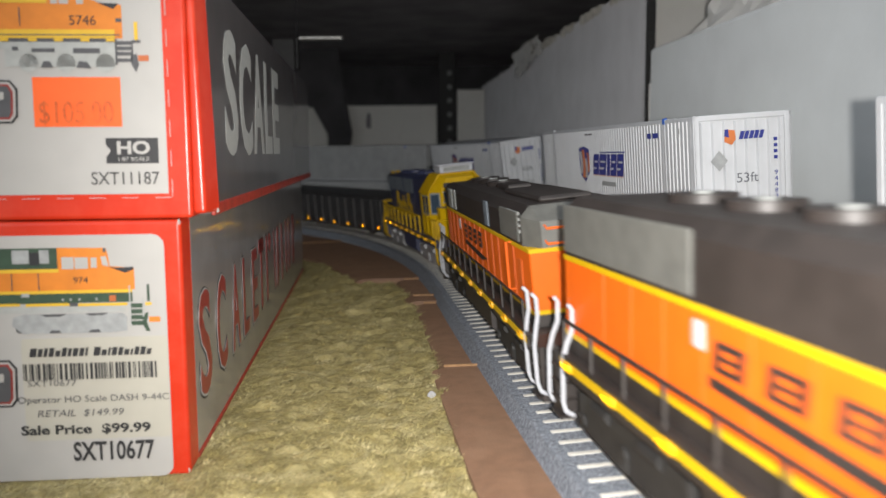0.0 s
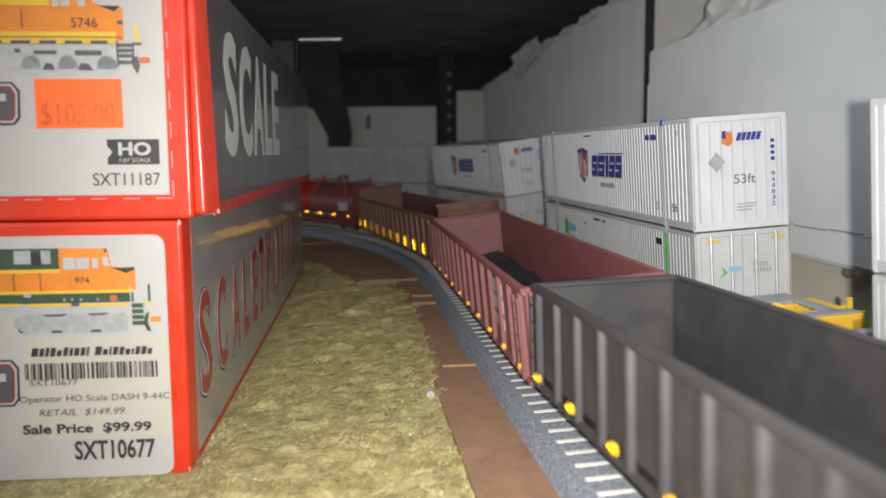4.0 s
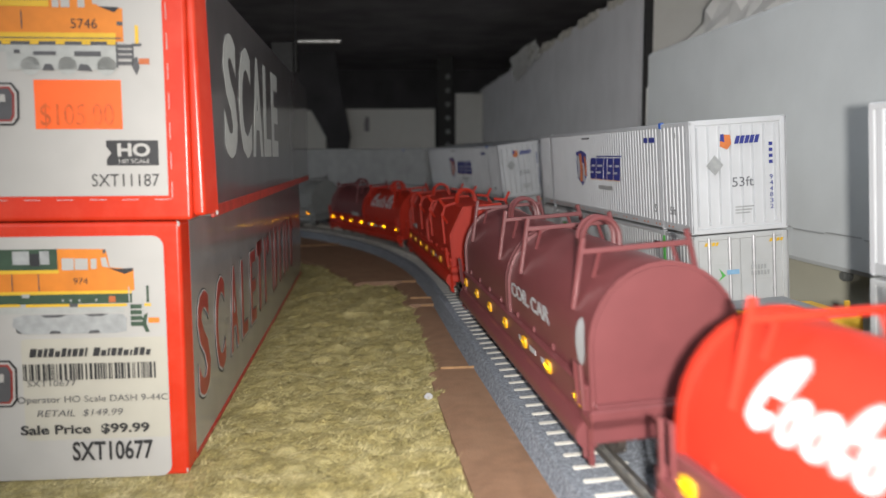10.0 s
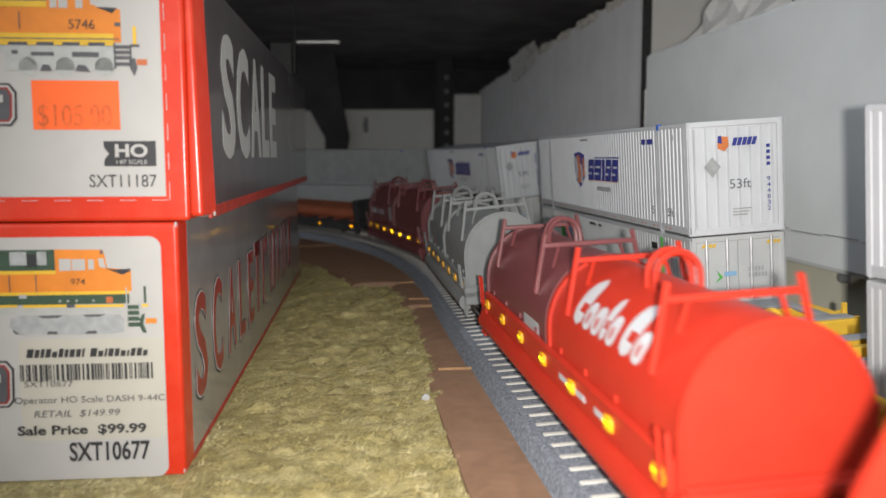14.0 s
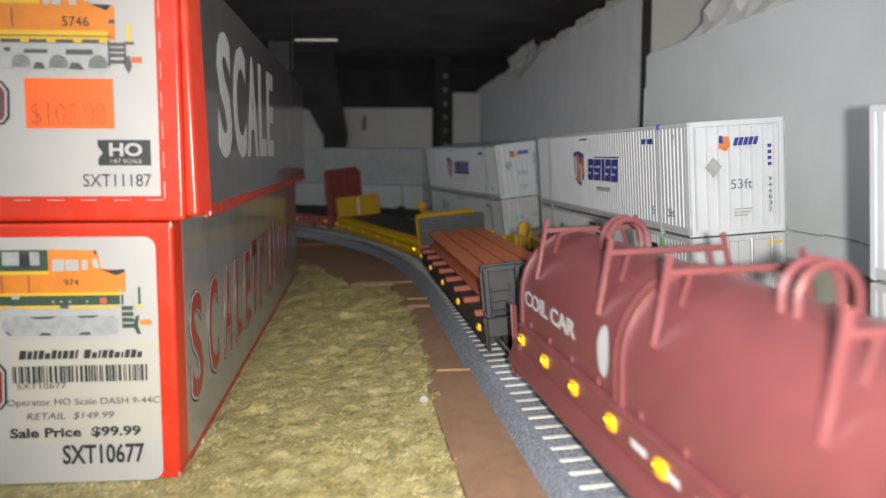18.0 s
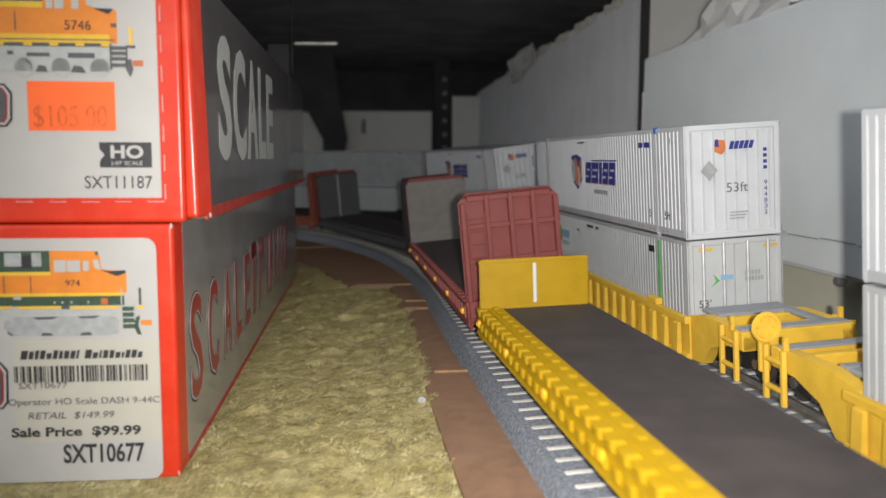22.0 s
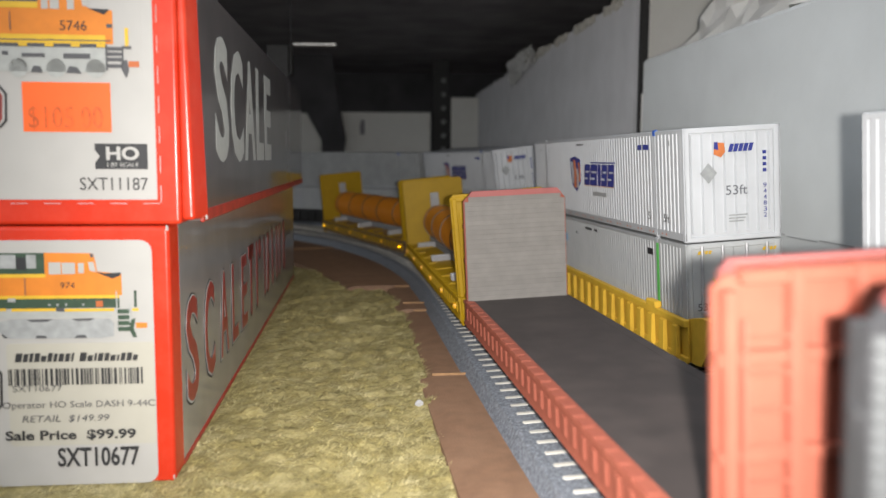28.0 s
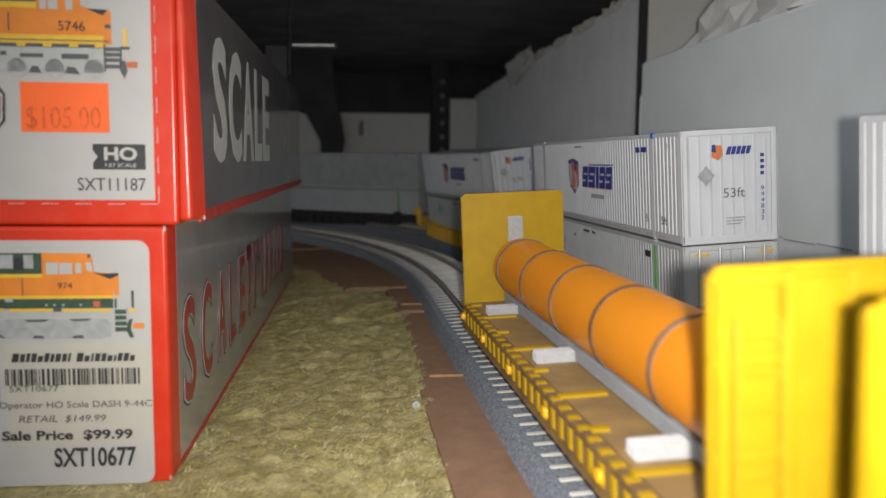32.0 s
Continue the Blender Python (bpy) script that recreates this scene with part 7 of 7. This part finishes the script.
        for y_ in (-15.2, 15.2):
            part("corner_stake", MM().box(min(sx * 121, sx * 122.4), max(sx * 121, sx * 122.4), y_ - 0.6, y_ + 0.6, 12.8, 16.6, 0.2), paint, th)
        t = truck(th, sx * 116)
        t.matrix_basis = Matrix.Translation((sx * 0.116, 0, -0.0005))
        c = part("coupler", MM().box(min(sx * 127, sx * 136), max(sx * 127, sx * 136), -1.4, 1.4, 5.5, 7.6, 0.3), M_GEAR, th, "black coupler")
    return th


# the third car takes the plain black gear colour instead of yellow
for k, m in enumerate(STACK_M):
    well_car("yellow model well car holding two stacked containers" if k != 2 else "black well car far round the curve",
             m @ Matrix.Translation((0, 0, -0.0338)), M_WELL if k != 2 else M_GEAR)


# ---------------------------------------------------------------- far end and odds and ends
def far_panel(name, label, x0, x1, z0, z1, y, material, thick=0.004):
    return tagged(part(name, Shape().box(x0, x1, y, y + thick, z0, z1, 0.001), material), label, "board", kind="structure")


FY = 1.36
far_panel("far_board", "white foam board at the far end with a small dark hole", -0.160, -0.0165, BASE, 0.1435, FY, M_WHITEBOARD)
tagged(part("board_hole", Shape().prism([(-0.128, 0.108), (-0.121, 0.108), (-0.121, 0.130), (-0.126, 0.132), (-0.129, 0.120)], FY - 0.0012, FY - 0.0002, "y"), M_CEIL), "dark ragged hole in the far white board", "hole", kind="structure")
far_panel("far_board", "white foam board with a slanted corner at the far end", -0.26, -0.193, BASE, 0.1425, FY + 0.02, M_WHITEBOARD)
far_panel("far_board", "white foam board return at the end of the dark wall", 0.016, 0.060, BASE, 0.168, FY + 0.01, M_WHITEBOARD)
post_ = tagged(part("shelf_post", Shape().box(-0.014, 0.014, FY + 0.03, FY + 0.05, BASE, 0.23, 0.001), M_GEAR), "black perforated steel shelf post", "post", kind="structure")
for k in range(9):
    part("bolt_hole", Shape().cyl((0.004, FY + 0.0285, 0.02 + 0.022 * k), (0.004, FY + 0.031, 0.02 + 0.022 * k), 0.004, 10), M_GRILLE, post_)
tagged(part("drape", Shape().prism([(-0.186, BASE), (-0.150, BASE), (-0.156, 0.06), (-0.149, 0.10), (-0.154, 0.13), (-0.160, 0.16), (-0.17, 0.23), (-0.26, 0.23), (-0.234, 0.155), (-0.209, 0.139), (-0.187, 0.098)], FY - 0.02, FY - 0.012, "y"), M_FAR), "black curved cloth edge at the far end", "cloth", kind="structure")

bracket = thing("shelf_bracket", "shiny metal shelf bracket under the black shelf", "bracket", Matrix.Translation((0, 0.62, 0)))
part("arm", Shape().box(-0.106, -0.0745, -0.003, 0.003, 0.1485, 0.1515, 0.0008), M_RAIL, bracket, "polished steel arm")
part("upright", Shape().box(-0.1085, -0.106, -0.003, 0.003, 0.128, 0.1515, 0.0008), M_GEAR, bracket, "dull steel upright")
part("rod", Shape().cyl((-0.1075, 0, 0.1515), (-0.1075, 0, 0.2305), 0.0004, 8), M_GEAR, bracket)
part("plate", Shape().box(-0.125, -0.109, -0.002, 0.002, 0.118, 0.150, 0.0006), M_GEAR, bracket)

# small white pellet on the grass
tagged(part("pellet", Shape().box(-0.0066, -0.0043, 0.2290, 0.2312, 0.0000, 0.0024, 0.0007), M_FOAMW), "small white crumb of foam on the grass mat", "crumb")

# white board and crumpled film over the light grey box
tagged(part("white_backing", Shape().box(0.1275, 0.36, 0.600, 0.605, BASE, 0.30, 0.0006), M_WHITEBOARD), "white board behind the light grey box", "board", kind="structure")


def crumple():
    v, f = [], []
    nx, nz = 44, 16
    for i in range(nx + 1):
        for j in range(nz + 1):
            x, z = 0.02 + (0.49 - 0.26 * j / nz + 0.02 * noise.noise((j * 0.6, 1, 1))) * i / nx, 0.134 + 0.10 * j / nz
            d = -0.012 + 0.014 * abs(noise.noise((x * 22, z * 30, 2))) + 0.012 * abs(noise.noise((x * 60, z * 70, 6))) - 0.008 * j / nz
            v.append((x, d, z + 0.006 * noise.noise((x * 40, z * 20, 8)) * (j > 0)))
    for i in range(nx):
        for j in range(nz):
            a = i * (nz + 1) + j
            f.append((a, a + 1, a + nz + 2, a + nz + 1))
    me = bpy.data.meshes.new("plastic_film")
    me.from_pydata(v, [], f)
    me.materials.append(M_FILM)
    return tagged(part("plastic_film", me, M_FILM, m=wall_frame(-0.01)), "crumpled milky plastic film on the light grey box", "plastic film")


crumple()
for k in range(7):
    y = 0.60 + 0.055 * k + 0.02 * math.sin(k * 2.1)
    s = Shape()
    pts = []
    for i in range(9):
        pts.append((0.006 * i, 0.170 + 0.004 * noise.noise((i * 0.9, k, 0))))
    hi = [(x, z + 0.006 + 0.004 * noise.noise((x * 200, k, 4))) for x, z in pts]
    s.prism([(x, z + 0.005) for x, z in pts] + [(x, z + 0.005) for x, z in hi[::-1]], -0.004, 0.0006 + 0.001 * (k % 2), "y")
    tagged(part("torn_paper", s, M_TORN, m=wall_frame(y)), "torn paper facing on the board's top edge", "paper", group="torn edges")


def scrap(name, label, y0, y1, z0, z1, seed, material):
    """A crumpled bit of torn facing that hangs on the front of the dark board."""
    v, f = [], []
    nx, nz = 14, 8
    for i in range(nx + 1):
        for j in range(nz + 1):
            a, c_ = i / nx, j / nz
            ragged = 0.35 * noise.noise((a * 4, c_ * 3, seed)) + 0.15 * noise.noise((a * 11, c_ * 9, seed + 3))
            z = z0 + (z1 - z0) * (c_ + ragged * (1 - c_)) - 0.006 * a * (j == 0)
            v.append(((y1 - y0) * (a + 0.12 * noise.noise((c_ * 5, a * 3, seed + 7))), 0.003 + 0.006 * abs(noise.noise((a * 5, c_ * 5, seed + 1))) + 0.004 * c_, z))
    for i in range(nx):
        for j in range(nz):
            k_ = i * (nz + 1) + j
            f.append((k_, k_ + nz + 1, k_ + nz + 2, k_ + 1))
    return tagged(part(name, Shape().add(v, f), material, m=wall_frame(y0)), label, "paper", group="torn edges")


scrap("torn_paper", "crumpled pale scrap of torn board facing", 0.965, 1.055, 0.163, 0.187, 2.0, M_FILM)
scrap("torn_paper", "crumpled pale scrap of torn board facing", 0.89, 0.98, 0.172, 0.188, 9.0, M_FILM)
scrap("torn_paper", "yellowed scrap of tape on the torn board edge", 0.90, 0.945, 0.179, 0.187, 5.0, M_STICKER)
# added black strip stands in for the shade in the gap between boards
tagged(part("seam_tape", Shape().box(-0.0055, -0.0005, -0.007, -0.002, BASE, 0.24, 0.0002), M_GEAR, m=wall_frame(0.569)), "black strip added for the dark gap between the two grey boards", "strip", kind="structure")
tagged(part("board_edge", Shape().box(0.0, 0.0035, -0.012, -0.0015, 0.024, 0.112, 0.0006), M_WHITEBOARD, m=wall_frame(0.5553)), "raw beige cut edge of the light grey board", "board", kind="structure")
tagged(part("knob", Shape().cyl((0, -0.013, 0), (0, -0.0092, 0), 0.0023, 16).cyl((0, -0.0092, 0), (0, -0.0082, 0), 0.0016, 14), M_GRILLE, m=wall_frame(0.331) @ Matrix.Translation((0, 0, 0.0206))), "small round dull metal knob under the light grey board", "knob", kind="structure")

crease = Shape()
for k in range(7):
    crease.box(0.300 + 0.026 * k, 0.324 + 0.026 * k, -0.0002, 0.0003, 0.0372 + 0.0006 * (k % 2), 0.0377 + 0.0006 * (k % 2))
part("crease", crease, M_CONTG2, wall_light, "creased line along the board's foot", m=Matrix.Translation((0.0, 0.0, 0.0)))


build_track("track", line_pose, -0.095, LOOP - 0.11, "model track with pale concrete ties and nickel rails")
build_track("track", outer_pose, 0.02, _OL[-1] - 0.02, "model track under the standing stack train", near=(0.9, 1.35))


def motions():
    times = [i * 0.5 for i in range(65)]
    for th, c0, base in CARS:
        walk(th, [(t, car_pose(c0, base, t)) for t in times])


motions()
